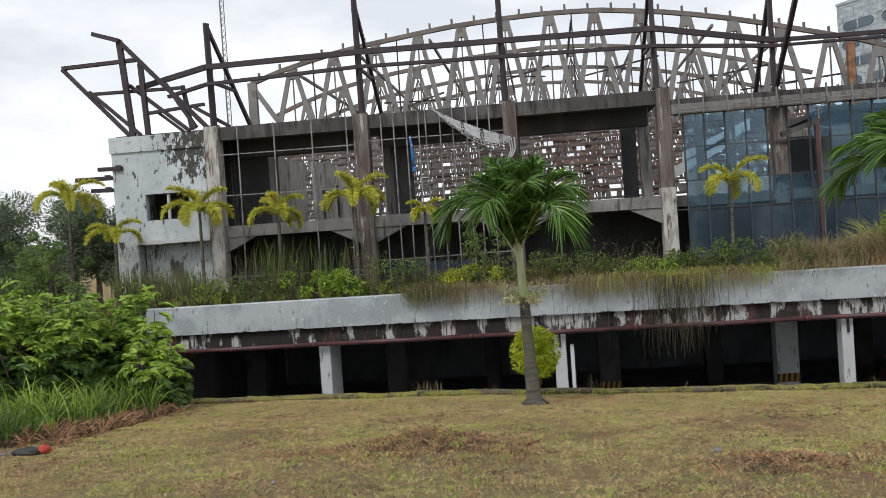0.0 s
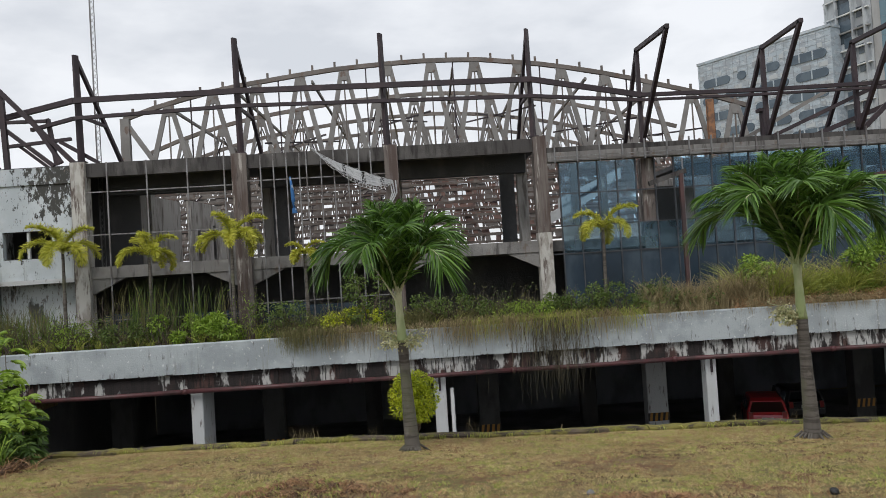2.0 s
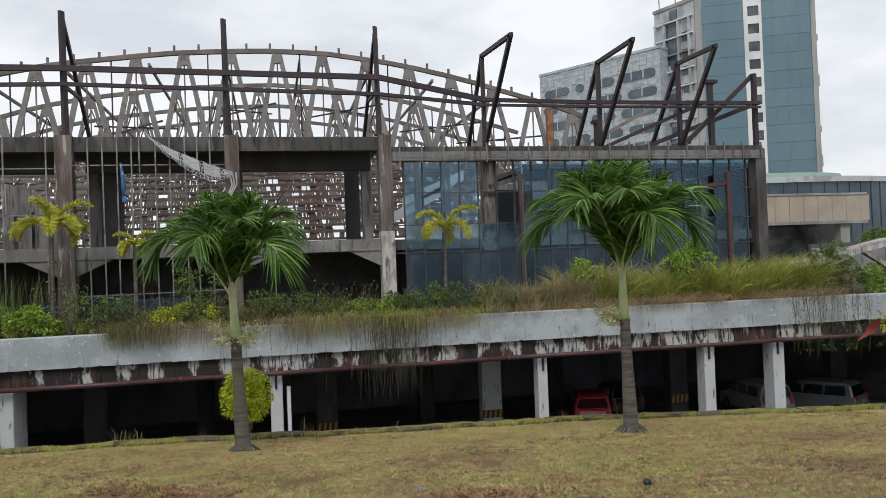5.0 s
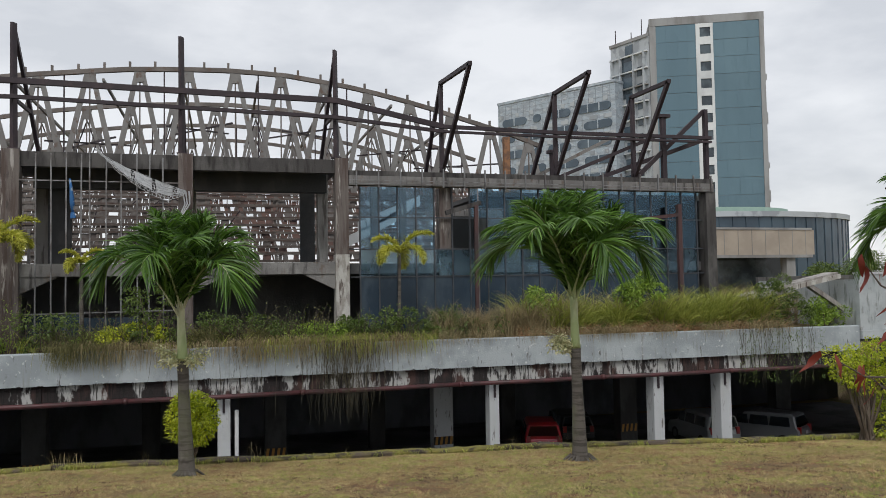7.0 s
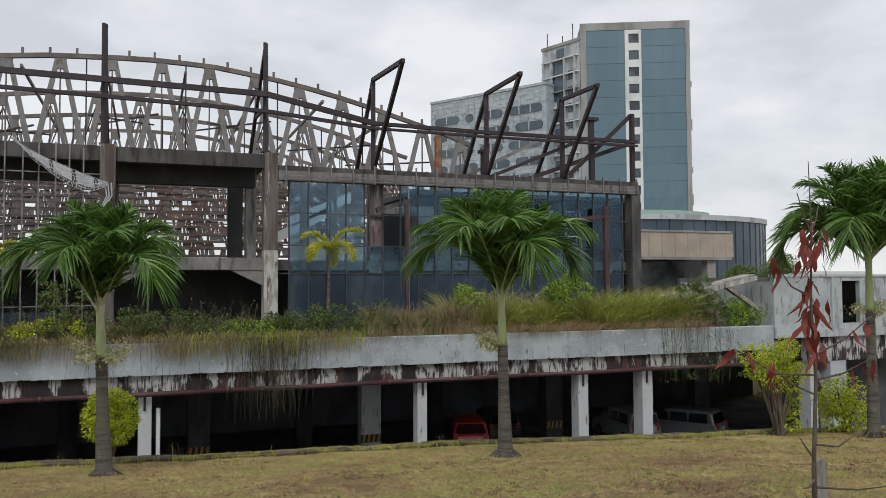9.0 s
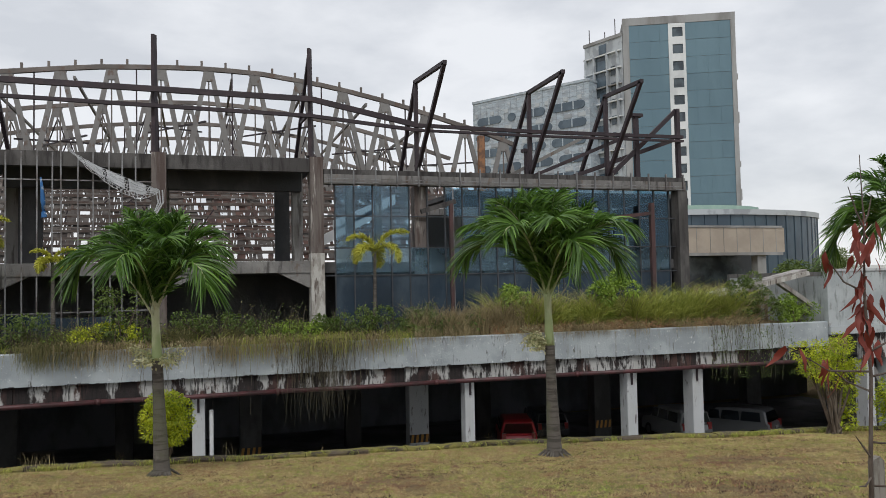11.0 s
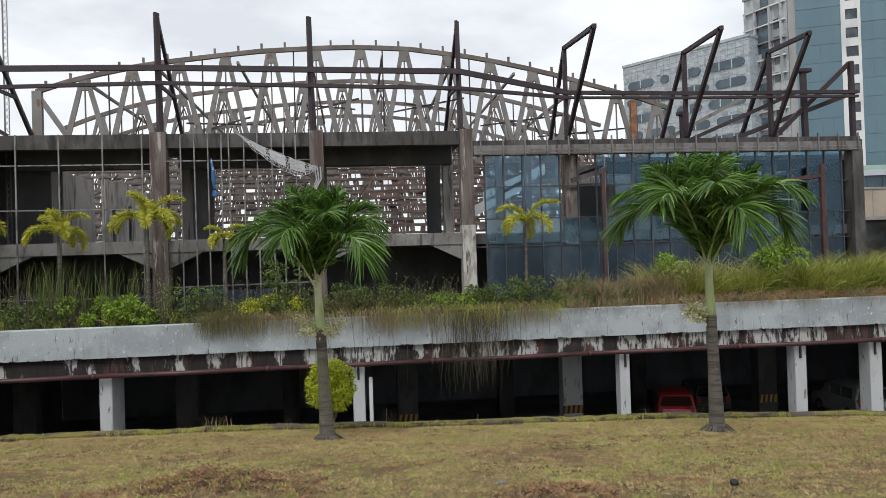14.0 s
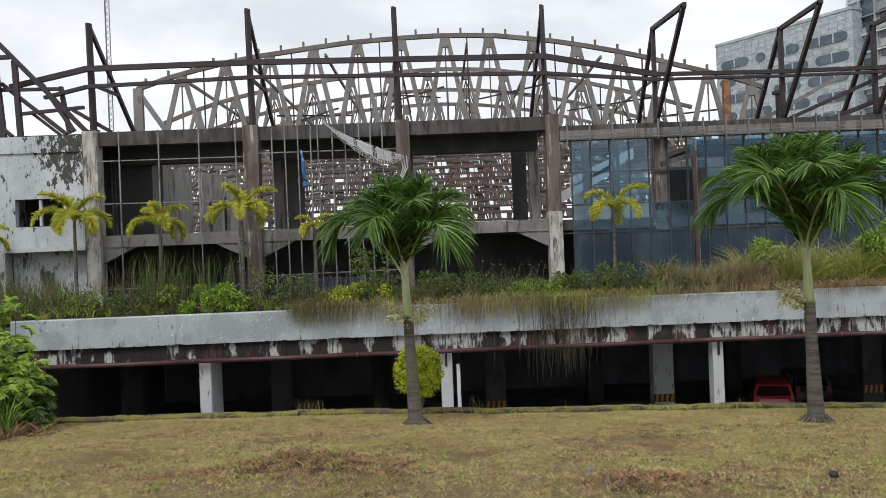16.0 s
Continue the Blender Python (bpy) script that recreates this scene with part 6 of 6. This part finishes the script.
    mesh.blades(base, tip, width * rng.uniform(0.7, 1.3, n), bend, 4)
    return solid(name, mesh, material, label, "grass", kind="stuff")


drape("hanging_grass", "dry grass hanging over the deck edge", -4.5, 8.6, 2600, 0.95, L_STRAW)
drape("hanging_grass", "dry grass hanging over the deck edge", -5.4, -2.9, 800, 0.85, L_OLIVE)
drape("hanging_grass", "green grass hanging over the deck edge", 2.0, 8.0, 900, 0.8, L_GRASS)
drape("hanging_grass", "dry grass hanging over the deck edge", 9.0, 24.0, 1500, 0.45, L_STRAW)
vm = Mesh()
for k in range(230):
    x = rng.normal(4.9, 0.7) if k < 165 else (rng.uniform(21.5, 25.5) if k < 210 else rng.uniform(-3, 8))
    z1 = -0.4 - rng.random() ** 0.7 * (2.9 if k < 165 else 2.6)
    s = np.linspace(0, 1, 9)
    path = np.stack([x + np.cumsum(rng.normal(0, 0.035, 9)), 29.9 - 0.06 * np.sin(s * 3) + rng.normal(0, 0.02, 9), -0.2 + (z1 + 0.2) * s], 1)
    vm.tube(path, np.linspace(0.008, 0.004, 9), 3, cap=False)
solid("hanging_roots", vm, M_ROOT, "dry hanging roots trailing from the deck edge", "roots", kind="stuff")
vl = Mesh()
for k in range(36):
    x = rng.uniform(21.5, 26)
    z = rng.uniform(-2.6, -0.4, 26)
    vl.leaves(np.stack([x + rng.normal(0, 0.09, 26), 29.88 + rng.normal(0, 0.05, 26), z], 1), rng.normal(0, 1, (26, 3)) + (0, 0, -0.8), 0.09, 0.03)
solid("hanging_creeper", vl, L_SHRUB, "thin green creeper hanging with the roots", "creeper", kind="stuff")

# low shrubs on the deck
def bed(x0, x1, y0, y1, h, n):
    return [(rng.uniform(x0, x1), rng.uniform(y0, y1), rng.uniform(0.1, h), rng.uniform(0.2, 0.38)) for k in range(n)]


SHRUBS = ((-8.3, 1.5, 0.95, L_LUSH, 3600, 0.17, "lush green shrub in the planter"), (-2.4, 1.0, 0.8, L_BRIGHT, 3000, 0.13, "yellow-green shrub in the planter"), (6.8, 1.7, 1.05, L_SHRUB, 4200, 0.13, "dark green shrub in the planter"),
          (-11.8, 1.6, 0.9, L_SHRUB, 2800, 0.11, "thin scrubby shrub in the planter"), (-15.4, 1.3, 0.7, L_SHRUB, 2000, 0.11, "thin scrubby shrub in the planter"), (-5.3, 1.1, 1.2, L_SHRUB, 1800, 0.12, "thin scrubby shrub in the planter"),
          (1.4, 1.6, 1.1, L_SHRUB, 2400, 0.10, "thin scrubby shrub in the planter"), (4.0, 1.1, 0.7, L_LUSH, 1800, 0.11, "green shrub in the planter"), (13.2, 0.9, 1.9, L_LUSH, 2000, 0.15, "tall leafy weed before the glass wall"),
          (17.8, 0.9, 2.5, L_LUSH, 3000, 0.18, "tall leafy weed before the glass wall"), (24.6, 1.1, 2.2, L_SHRUB, 4200, 0.12, "climber-covered mound at the end of the deck"), (27.0, 0.9, 1.2, L_LUSH, 2600, 0.13, "green weeds at the end of the deck"), (9.3, 0.6, 1.2, L_SHRUB, 1200, 0.11, "thin scrubby shrub in the planter"),
          (-1.9, 0.9, 2.4, L_SHRUB, 1700, 0.14, "thin leafy sapling in the planter"), (-13.2, 0.7, 1.0, L_LUSH, 900, 0.11, "thin scrubby shrub in the planter"), (10.8, 0.8, 0.8, L_SHRUB, 1000, 0.11, "thin scrubby shrub in the planter"))
for x, w, h, mat, cnt, leaf, lab in SHRUBS:
    clump_shrub("planter_shrub", lab, x, 31.2 if x < 24 else 30.9, SOIL, bed(-w, w, -0.6, 0.6, h, 16), mat, cnt, leaf, group="shrubs on the deck", stems=8)

# weeds on the bank at the west
def weed(x, y, h, w, mat, cnt, leaf, lab):
    z = lawn_z(x, y) - 0.1 if y < kerb_y(x) else -2.5
    bl = [(rng.normal(0, w * 0.5), rng.normal(0, w * 0.4), h * rng.random() ** 0.6, rng.uniform(0.16, 0.36)) for k in range(34)]
    clump_shrub("bank_weed", lab, x, y, z, bl, mat, cnt, leaf, "weed", "weeds on the bank", stems=14, stem_mat=M_TWIG)


def bank_plant(x, y, h, w, stems, lab):
    """A tall weed of leaning stems, each carrying tiers of feathered leaves that arch over at the tips."""
    z = lawn_z(x, y) - 0.1 if y < kerb_y(x) else -2.4
    t = thing("bank_weed", lab, "weed", (x, y, z), group="weeds on the bank")
    st, young, old = Mesh(), Mesh(), Mesh()
    for k in range(stems):
        a = np.array((x + rng.normal(0, w * 0.3), y + rng.normal(0, w * 0.25), z))
        top = a + np.array((rng.normal(0, w * 0.45), rng.normal(-0.1, w * 0.35), h * rng.uniform(0.7, 1.05)))
        mid = (a + top) / 2 + rng.normal(0, 0.1, 3)
        st.tube([a, mid, top], [0.022, 0.016, 0.006], 5, cap=False)
        n = 15
        for i in range(n):
            f = 0.22 + 0.78 * (i + 0.5) / n
            p = a + (mid - a) * f * 2 if f < 0.5 else mid + (top - mid) * (f * 2 - 1)
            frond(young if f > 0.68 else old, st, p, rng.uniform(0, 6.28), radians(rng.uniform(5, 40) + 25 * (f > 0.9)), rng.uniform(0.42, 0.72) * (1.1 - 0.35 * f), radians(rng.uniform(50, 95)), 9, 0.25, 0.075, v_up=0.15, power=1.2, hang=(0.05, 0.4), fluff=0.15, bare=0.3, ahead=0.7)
    tagged(part("stem_tangle", st, M_TWIG, t), kind="stuff")
    tagged(part("young_leaves", young, L_LUSH, t, "bright yellow-green young leaves"), kind="stuff")
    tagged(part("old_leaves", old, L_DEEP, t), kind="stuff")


for x, y, h, w, n in ((-9.0, 18.2, 1.75, 0.7, 9), (-9.9, 18.6, 2.75, 0.9, 11), (-11.0, 18.4, 2.9, 1.1, 13), (-10.6, 17.2, 2.5, 0.9, 12), (-12.2, 17.6, 3.0, 1.2, 14), (-11.6, 16.4, 2.6, 1.0, 12), (-13.4, 18.6, 3.1, 1.3, 13), (-12.8, 16.2, 2.7, 1.1, 12), (-14.6, 17.2, 3.0, 1.3, 13), (-14.2, 20.5, 3.2, 1.4, 12), (-11.8, 20.6, 3.1, 1.2, 11), (-16.6, 19.8, 3.2, 1.5, 12)):
    bank_plant(x, y, h, w, n, "lush weed with feathered leaves on the bank")
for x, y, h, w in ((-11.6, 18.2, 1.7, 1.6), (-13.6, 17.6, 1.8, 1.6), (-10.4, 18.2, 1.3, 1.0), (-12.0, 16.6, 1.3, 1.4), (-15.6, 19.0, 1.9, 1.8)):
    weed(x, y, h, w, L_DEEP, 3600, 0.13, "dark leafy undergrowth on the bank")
for x, y, h, w in ((-19.5, 27, 3.6, 2.4), (-23.5, 28, 3.9, 2.6), (-17.8, 25.5, 2.6, 1.8), (-27, 30, 4.4, 2.8), (-21.5, 33, 5.0, 2.4), (-25.5, 36, 5.6, 3.0), (-31, 35, 5.4, 3.0)):
    weed(x, y, h, w, L_SCRUB, 9500, 0.13, "dark scrub growing beside the building")
tuft_field("bank_grass", "long green grass at the edge of the lawn", np.array([(x, y, lawn_z(x, y) - 0.03) for x, y in zip(rng.uniform(-13.5, -8.3, 260), rng.uniform(12.6, 17.8, 260)) if x < -8.9 + 0.05 * (y - 12)]), 0.8, 0.6, 0.026, L_DEEP, 22, droop=0.55)
tuft_field("bank_grass", "tall bright grass blades on the bank", np.array([(x, y, lawn_z(x, y) - 0.03) for x, y in zip(rng.uniform(-12.5, -8.6, 90), rng.uniform(13.5, 17.8, 90)) if x < -8.9 + 0.05 * (y - 12)]), 1.15, 0.6, 0.032, L_LUSH, 14, droop=0.6)
tuft_field("bank_grass", "dead straw at the edge of the lawn", np.array([(x, y, lawn_z(x, y) - 0.02) for x, y in zip(rng.uniform(-9.8, -8.1, 120), rng.uniform(12.5, 18.2, 120))]), 0.35, 1.3, 0.02, L_DRYLAWN, 20, droop=0.9)
tuft_field("bank_grass", "dark dead grass clods at the foot of the bank", np.array([(x, y, lawn_z(x, y) - 0.02) for x, y in zip(rng.uniform(-9.6, -8.2, 110), rng.uniform(12.4, 17.8, 110))]), 0.28, 1.4, 0.022, L_THATCH, 22, droop=0.9)
tuft_field("reed_grass", "tall wild grass beside the building", np.stack([rng.uniform(-27, -18.6, 150), rng.uniform(24, 30, 150), np.full(150, -2.6)], 1), rng.uniform(2.2, 4.0, 150), 0.35, 0.05, L_GRASS, 16, droop=0.3)
tuft_field("kerb_grass", "dry grass tufts along the kerb", np.array([(x, kerb_y(x) - rng.uniform(-0.15, 0.12), lawn_z(x, kerb_y(x)) + 0.02) for x in np.concatenate([rng.uniform(-8, 16, 170), rng.normal(-2.6, 0.3, 10), rng.uniform(12.5, 16.5, 60)])]), 0.13, 0.8, 0.012, L_GRASS, 12, droop=0.4)
tuft_field("kerb_grass", "brown dead weeds along the kerb", np.array([(x, kerb_y(x) - rng.uniform(-0.2, 0.05), lawn_z(x, kerb_y(x)) + 0.05) for x in np.concatenate([rng.uniform(-6, 10, 9), rng.normal(-2.7, 0.25, 7)])]), 0.36, 0.6, 0.009, L_STRAW, 4, droop=0.2)


tuft_field("mound_grass", "dead grass tufts on a low mound", np.array([(x, y, lawn_z(x, y) - 0.01) for x, y in zip(np.concatenate([rng.normal(-1.6, 0.8, 150), rng.normal(2.3, 0.45, 60)]), np.concatenate([rng.normal(10.3, 0.45, 150), rng.normal(8.95, 0.25, 60)]))]), 0.085, 1.3, 0.012, L_DRYLAWN, 14, droop=0.5)
tuft_field("mound_grass", "dark dead thatch on a low mound", np.array([(x, y, lawn_z(x, y) - 0.01) for x, y in zip(np.concatenate([rng.normal(-1.5, 0.6, 60), rng.normal(2.4, 0.4, 18)]), np.concatenate([rng.normal(10.2, 0.35, 60), rng.normal(8.85, 0.25, 18)]))]), 0.075, 1.5, 0.014, L_THATCH, 18, droop=0.7)
tuft_field("mound_grass", "green tufts on a low mound", np.array([(x, y, lawn_z(x, y) - 0.01) for x, y in zip(np.concatenate([rng.normal(-1.9, 0.6, 40), rng.uniform(-7, 12, 90)]), np.concatenate([rng.normal(10.0, 0.4, 40), rng.uniform(7.5, 14, 90)]))]), 0.085, 1.0, 0.012, L_LAWNG, 14, droop=0.4)


def lawn_tufts(name, label, n, h, per, material, seed_z, lo):
    x = rng.uniform(-9, 19, n)
    y = 6.0 + (18.0 - 6.0) * rng.random(n)
    pts = np.array([(a, q, lawn_z(a, q) - 0.01) for a, q in zip(x, y) if q < kerb_y(a) - 0.2 and abs(a) < q * 1.2 and a > -8.4 and noise.noise((a * 0.6, q * 0.6, seed_z)) > lo])
    return tuft_field(name, label, pts, h, 1.0, 0.014, material, per, seg=2, droop=0.5)


lawn_tufts("lawn_tuft", "coarse yellow-green tufts in the lawn", 1500, 0.055, 9, L_LAWNG, 3.0, 0.0)
lawn_tufts("lawn_tuft", "coarse straw tufts in the lawn", 2200, 0.06, 9, L_DRYLAWN, 9.0, 0.02)
lawn_tufts("lawn_tuft", "dark dead thatch showing through the lawn", 5200, 0.05, 10, L_THATCH, 14.0, 0.08)


# far trees on the hill to the west
def far_tree(x, y, base, h, r, mat):
    t = thing("tree", "dark distant tree on the hillside", "tree", (x, y, base), group="distant trees")
    tr = Mesh().tube([(x, y, base), (x + 0.2, y, base + h * 0.5), (x, y, base + h * 0.85)], [0.3, 0.2, 0.06], 7)
    fol = Mesh()
    for k in range(16):
        a = rng.uniform(0, 6.28)
        q = rng.uniform(0.1, 1.0)
        c = np.array((x + math.cos(a) * r * q, y + math.sin(a) * r * q, base + h * rng.uniform(0.45, 1.0)))
        tr.tube([(x, y, base + h * 0.45), c], [0.09, 0.03], 4)
        d = rng.normal(size=(700, 3))
        d /= np.linalg.norm(d, axis=1)[:, None]
        fol.leaves(c + d * (r * 0.42 * rng.random(700) ** 0.4)[:, None], d, 0.24, 0.11)
    part("trunk", tr, M_BARK, t)
    part("crown", fol, mat, t)


for x, y, h, r in ((-44, 60, 9.6, 3.4), (-40, 58, 8.6, 3.2), (-36, 60, 9.4, 3.2), (-32.5, 62, 8.0, 2.8), (-49, 62, 10.0, 3.6), (-38, 67, 10.2, 3.4), (-55, 64, 10.4, 3.8), (-46, 52, 7.0, 3.2), (-33, 52, 5.4, 2.8), (-28.5, 56, 5.0, 2.4), (-60, 66, 10.5, 4.0), (-39, 50, 6.0, 3.0)):
    far_tree(x, y, -3.0, h, r, L_DARK)
for x, y, h, r in ((48, 55, 6.0, 2.0), (70, 74, 7.5, 2.6)):
    far_tree(x, y, -3.5, h, r, L_SHRUB)

# ---- the red-leaved sapling and its stake ----
sap = thing("red_leaf_sapling", "thin sapling with withered dark red leaves", "sapling", (6.62, 6.62, lawn_z(6.6, 6.6)), )
sx, sy, sz = 6.62, 6.62, lawn_z(6.62, 6.62)
stem = np.array([(sx, sy, sz - 0.05), (sx + 0.02, sy, sz + 0.7), (sx + 0.07, sy, sz + 1.5), (sx + 0.03, sy, sz + 2.3), (sx + 0.06, sy, sz + 3.05), (sx + 0.04, sy, sz + 3.75)])
part("stem", Mesh().tube(stem, [0.026, 0.022, 0.018, 0.013, 0.009, 0.004], 7), M_TWIG, sap, smooth=True)
twigs, tips = Mesh(), []
for h0, dx, dy, dz, wob in ((0.85, 0.75, 0.1, 0.08, 0.1), (0.7, -0.28, -0.1, 0.25, 0.0), (1.55, -0.85, 0.2, 0.28, 0.12), (1.75, 0.85, 0.0, 0.42, 0.05), (1.35, -0.40, 0.2, 0.3, 0.05), (1.5, 0.55, -0.2, 0.22, 0.04), (2.35, -0.42, 0.1, 0.42, 0.1),
                            (3.0, -0.18, 0, 0.42, 0.04), (3.05, 0.22, 0.1, 0.3, 0.06), (0.42, 0.75, -0.4, 0.05, 0.04), (0.5, -0.55, -0.4, 0.05, 0.04), (2.0, 0.1, 0.1, 0.35, 0)):
    a = np.array([np.interp(h0, stem[:, 2] - sz, stem[:, i]) for i in range(3)])
    b = a + np.array((dx, dy, dz))
    mid = (a + b) / 2 + (0, 0, -wob)
    twigs.tube([a, mid, b], [0.012, 0.009, 0.004], 5)
    tips += [(a * (1 - f) + b * f) for f in (0.55, 0.8, 1.0)]
tagged(part("twig_work", twigs, M_TWIG, sap), kind="stuff")
lm_n = 0
for k in range(74):
    if k < 38:
        c = np.array([np.interp(1.75 + 1.45 * k / 38, stem[:, 2] - sz, stem[:, i]) for i in range(3)]) + rng.normal(0, 0.06, 3)
    else:
        c = tips[(k * 5) % len(tips)] + rng.normal(0, 0.02, 3)
        if c[2] > sz + 3.2 or c[2] < sz + 1.5:
            continue
    ln = rng.uniform(0.15, 0.29)
    w = ln * rng.uniform(0.12, 0.22)
    ax = rng.uniform(0, 6.28)
    sd = np.array((math.cos(ax), math.sin(ax), 0)) * w
    lean = np.array((rng.normal(0, 0.3), rng.normal(0, 0.3), -1.0)) * ln
    fold = np.array((-math.sin(ax), math.cos(ax), 0)) * w * 0.6
    twist = np.array((rng.normal(0, 0.3), rng.normal(0, 0.3), 0)) * ln
    rows = []
    for i, (f, wid) in enumerate(((0.0, 0.12), (0.2, 0.8), (0.42, 1.0), (0.64, 0.75), (0.84, 0.45), (1.0, 0.05))):
        mid = c + lean * f + twist * f * f + fold * math.sin(f * 5 + k) * 0.8
        rows += [mid - sd * wid * rng.uniform(0.7, 1.2) + fold * rng.uniform(0.1, 0.6), mid, mid + sd * wid * rng.uniform(0.7, 1.2) + fold * rng.uniform(-0.2, 0.5)]
    part("leaf", Mesh().add(rows, [(i * 3 + j, i * 3 + j + 1, i * 3 + j + 4, i * 3 + j + 3) for i in range(5) for j in range(2)]), L_RED, sap, smooth=True)
stake = thing("garden_stake", "weathered wooden stake driven into the lawn", "stake", (7.0, 6.9, lawn_z(7.0, 6.9)))
zs = lawn_z(7.0, 6.9)
part("post", Mesh().prism([(6.93, 6.87), (7.07, 6.87), (7.07, 6.95), (6.93, 6.95)], 2, zs - 0.1, zs + 0.62), M_STAKE, stake)
part("split_top", Mesh().prism([(6.935, zs + 0.621), (7.06, zs + 0.621), (7.02, zs + 0.66), (6.95, zs + 0.64)], 1, 6.872, 6.948), M_STAKE, stake)

# ---- litter and stones on the lawn ----
rub = thing("litter", "crumpled red and black rag with a pale stick on the lawn", "litter", (-8.0, 11.7, lawn_z(-8.0, 11.7)))
rz = lawn_z(-8.0, 11.7)


def lump(cx, cy, cz, rx, ry, rzz, n=10, m=6):
    pts = []
    for j in range(m + 1):
        a = math.pi * j / m
        for i in range(n):
            b = 2 * math.pi * i / n
            k = 1 + 0.25 * noise.noise((cx + math.cos(b) * 2, cy + math.sin(b) * 2, j * 0.7))
            pts.append((cx + rx * k * math.sin(a) * math.cos(b), cy + ry * k * math.sin(a) * math.sin(b), cz + rzz * k * math.cos(a)))
    return Mesh().add(pts, [(j * n + i, j * n + (i + 1) % n, (j + 1) * n + (i + 1) % n, (j + 1) * n + i) for j in range(m) for i in range(n)])


part("black_rag", lump(-8.05, 11.7, rz + 0.05, 0.3, 0.14, 0.07), M_BLACK, rub)
part("red_rag", lump(-7.78, 11.7, rz + 0.08, 0.10, 0.09, 0.07), surface("red_rag_cloth", (0.36, 0.05, 0.03), [], rough=0.9), rub, "red rag")
part("stick", Mesh().bar((-8.8, 11.6, rz + 0.02), (-8.3, 11.75, rz + 0.04), 0.03), M_STAKE, rub)
for x, y, r, mat, lab in ((4.6, 9.3, 0.055, M_BLACK, "small dark round stone lying on the lawn"), (1.93, 9.95, 0.05, M_CONC, "small grey stone lying on the lawn"), (-3.1, 8.6, 0.03, M_CONC, "small grey stone lying on the lawn"), (-4.4, 9.4, 0.028, M_CONC, "small grey stone lying on the lawn")):
    solid("stone", lump(x, y, lawn_z(x, y) + r * 0.6, r, r, r * 0.8), mat, lab, "stone", group="stones on the lawn")

# ---- lawn blades ----
def lawn_blades(name, label, n, material, cond, h, w, y0=5.2, per=7, clump=0.024):
    m = n // per
    x = rng.uniform(-11.5, 21, m)
    ky = 18.9 - 0.12 * x - 0.0038 * x * x
    y = y0 + (ky - y0) * rng.random(m) ** 0.8
    c = np.array([0.6 * noise.noise((a * 0.5, b * 0.5, 2.0)) + 0.5 * noise.noise((a * 1.6, b * 1.6, 7.0)) + 0.8 * noise.noise((a * 4.2, b * 4.2, 3.0)) for a, b in zip(x, y)]) + rng.normal(0, 0.10, m)
    ok = cond(c, x, y) & (np.abs(x) < y * 1.25) & (x > -9.2 + 0.08 * (y - 12))
    tall = np.repeat(rng.uniform(0.55, 1.5, ok.sum()), per)
    z = np.repeat([lawn_z(a, b) for a, b in zip(x[ok], y[ok])], per)
    x, y = np.repeat(x[ok], per), np.repeat(y[ok], per)
    k = len(x)
    dx, dy = rng.normal(0, clump, k), rng.normal(0, clump, k)
    x, y, z = x + dx, y + dy, z - 0.11 * dy
    base = np.stack([x, y, z - 0.01], 1)
    hh = h * tall * rng.uniform(0.6, 1.2, k)
    tip = base + np.stack([rng.normal(0, 0.8, k) * hh, rng.normal(0, 0.8, k) * hh, hh], 1)
    mesh = Mesh().blades(base, tip, w * rng.uniform(0.7, 1.4, k), None, 1)
    return solid(name, mesh, material, label, "grass", kind="stuff")


DRY_SPOTS = ((-1.6, 10.5, 1.35), (2.3, 9.1, 0.8), (0.4, 12.0, 0.7), (7.6, 9.6, 1.0), (3.4, 13.2, 0.9), (9.6, 12.4, 1.0), (-4.9, 12.6, 0.8))


def bare(x, y):
    out = np.zeros(len(x), bool)
    for cx, cy, r in DRY_SPOTS:
        a = np.arctan2(y - cy, x - cx)
        out |= ((x - cx) / 1.3) ** 2 + (y - cy) ** 2 < (r * rng.uniform(0.3, 1.15, len(x)) * (1 + 0.25 * np.sin(3 * a + cx) + 0.15 * np.sin(7 * a))) ** 2
    return out


lawn_blades("lawn_grass", "short yellowing lawn grass", 760000, L_LAWN, lambda c, x, y: (c > -0.5) & ~bare(x, y), 0.030, 0.0135)
lawn_blades("lawn_grass", "fresher green lawn grass in patches", 340000, L_LAWNG, lambda c, x, y: (c > 0.10) & ~bare(x, y), 0.033, 0.0135)
lawn_blades("lawn_grass", "dead brown lawn grass in patches", 420000, L_DRYLAWN, lambda c, x, y: (c < -0.08) | bare(x, y), 0.026, 0.0135)
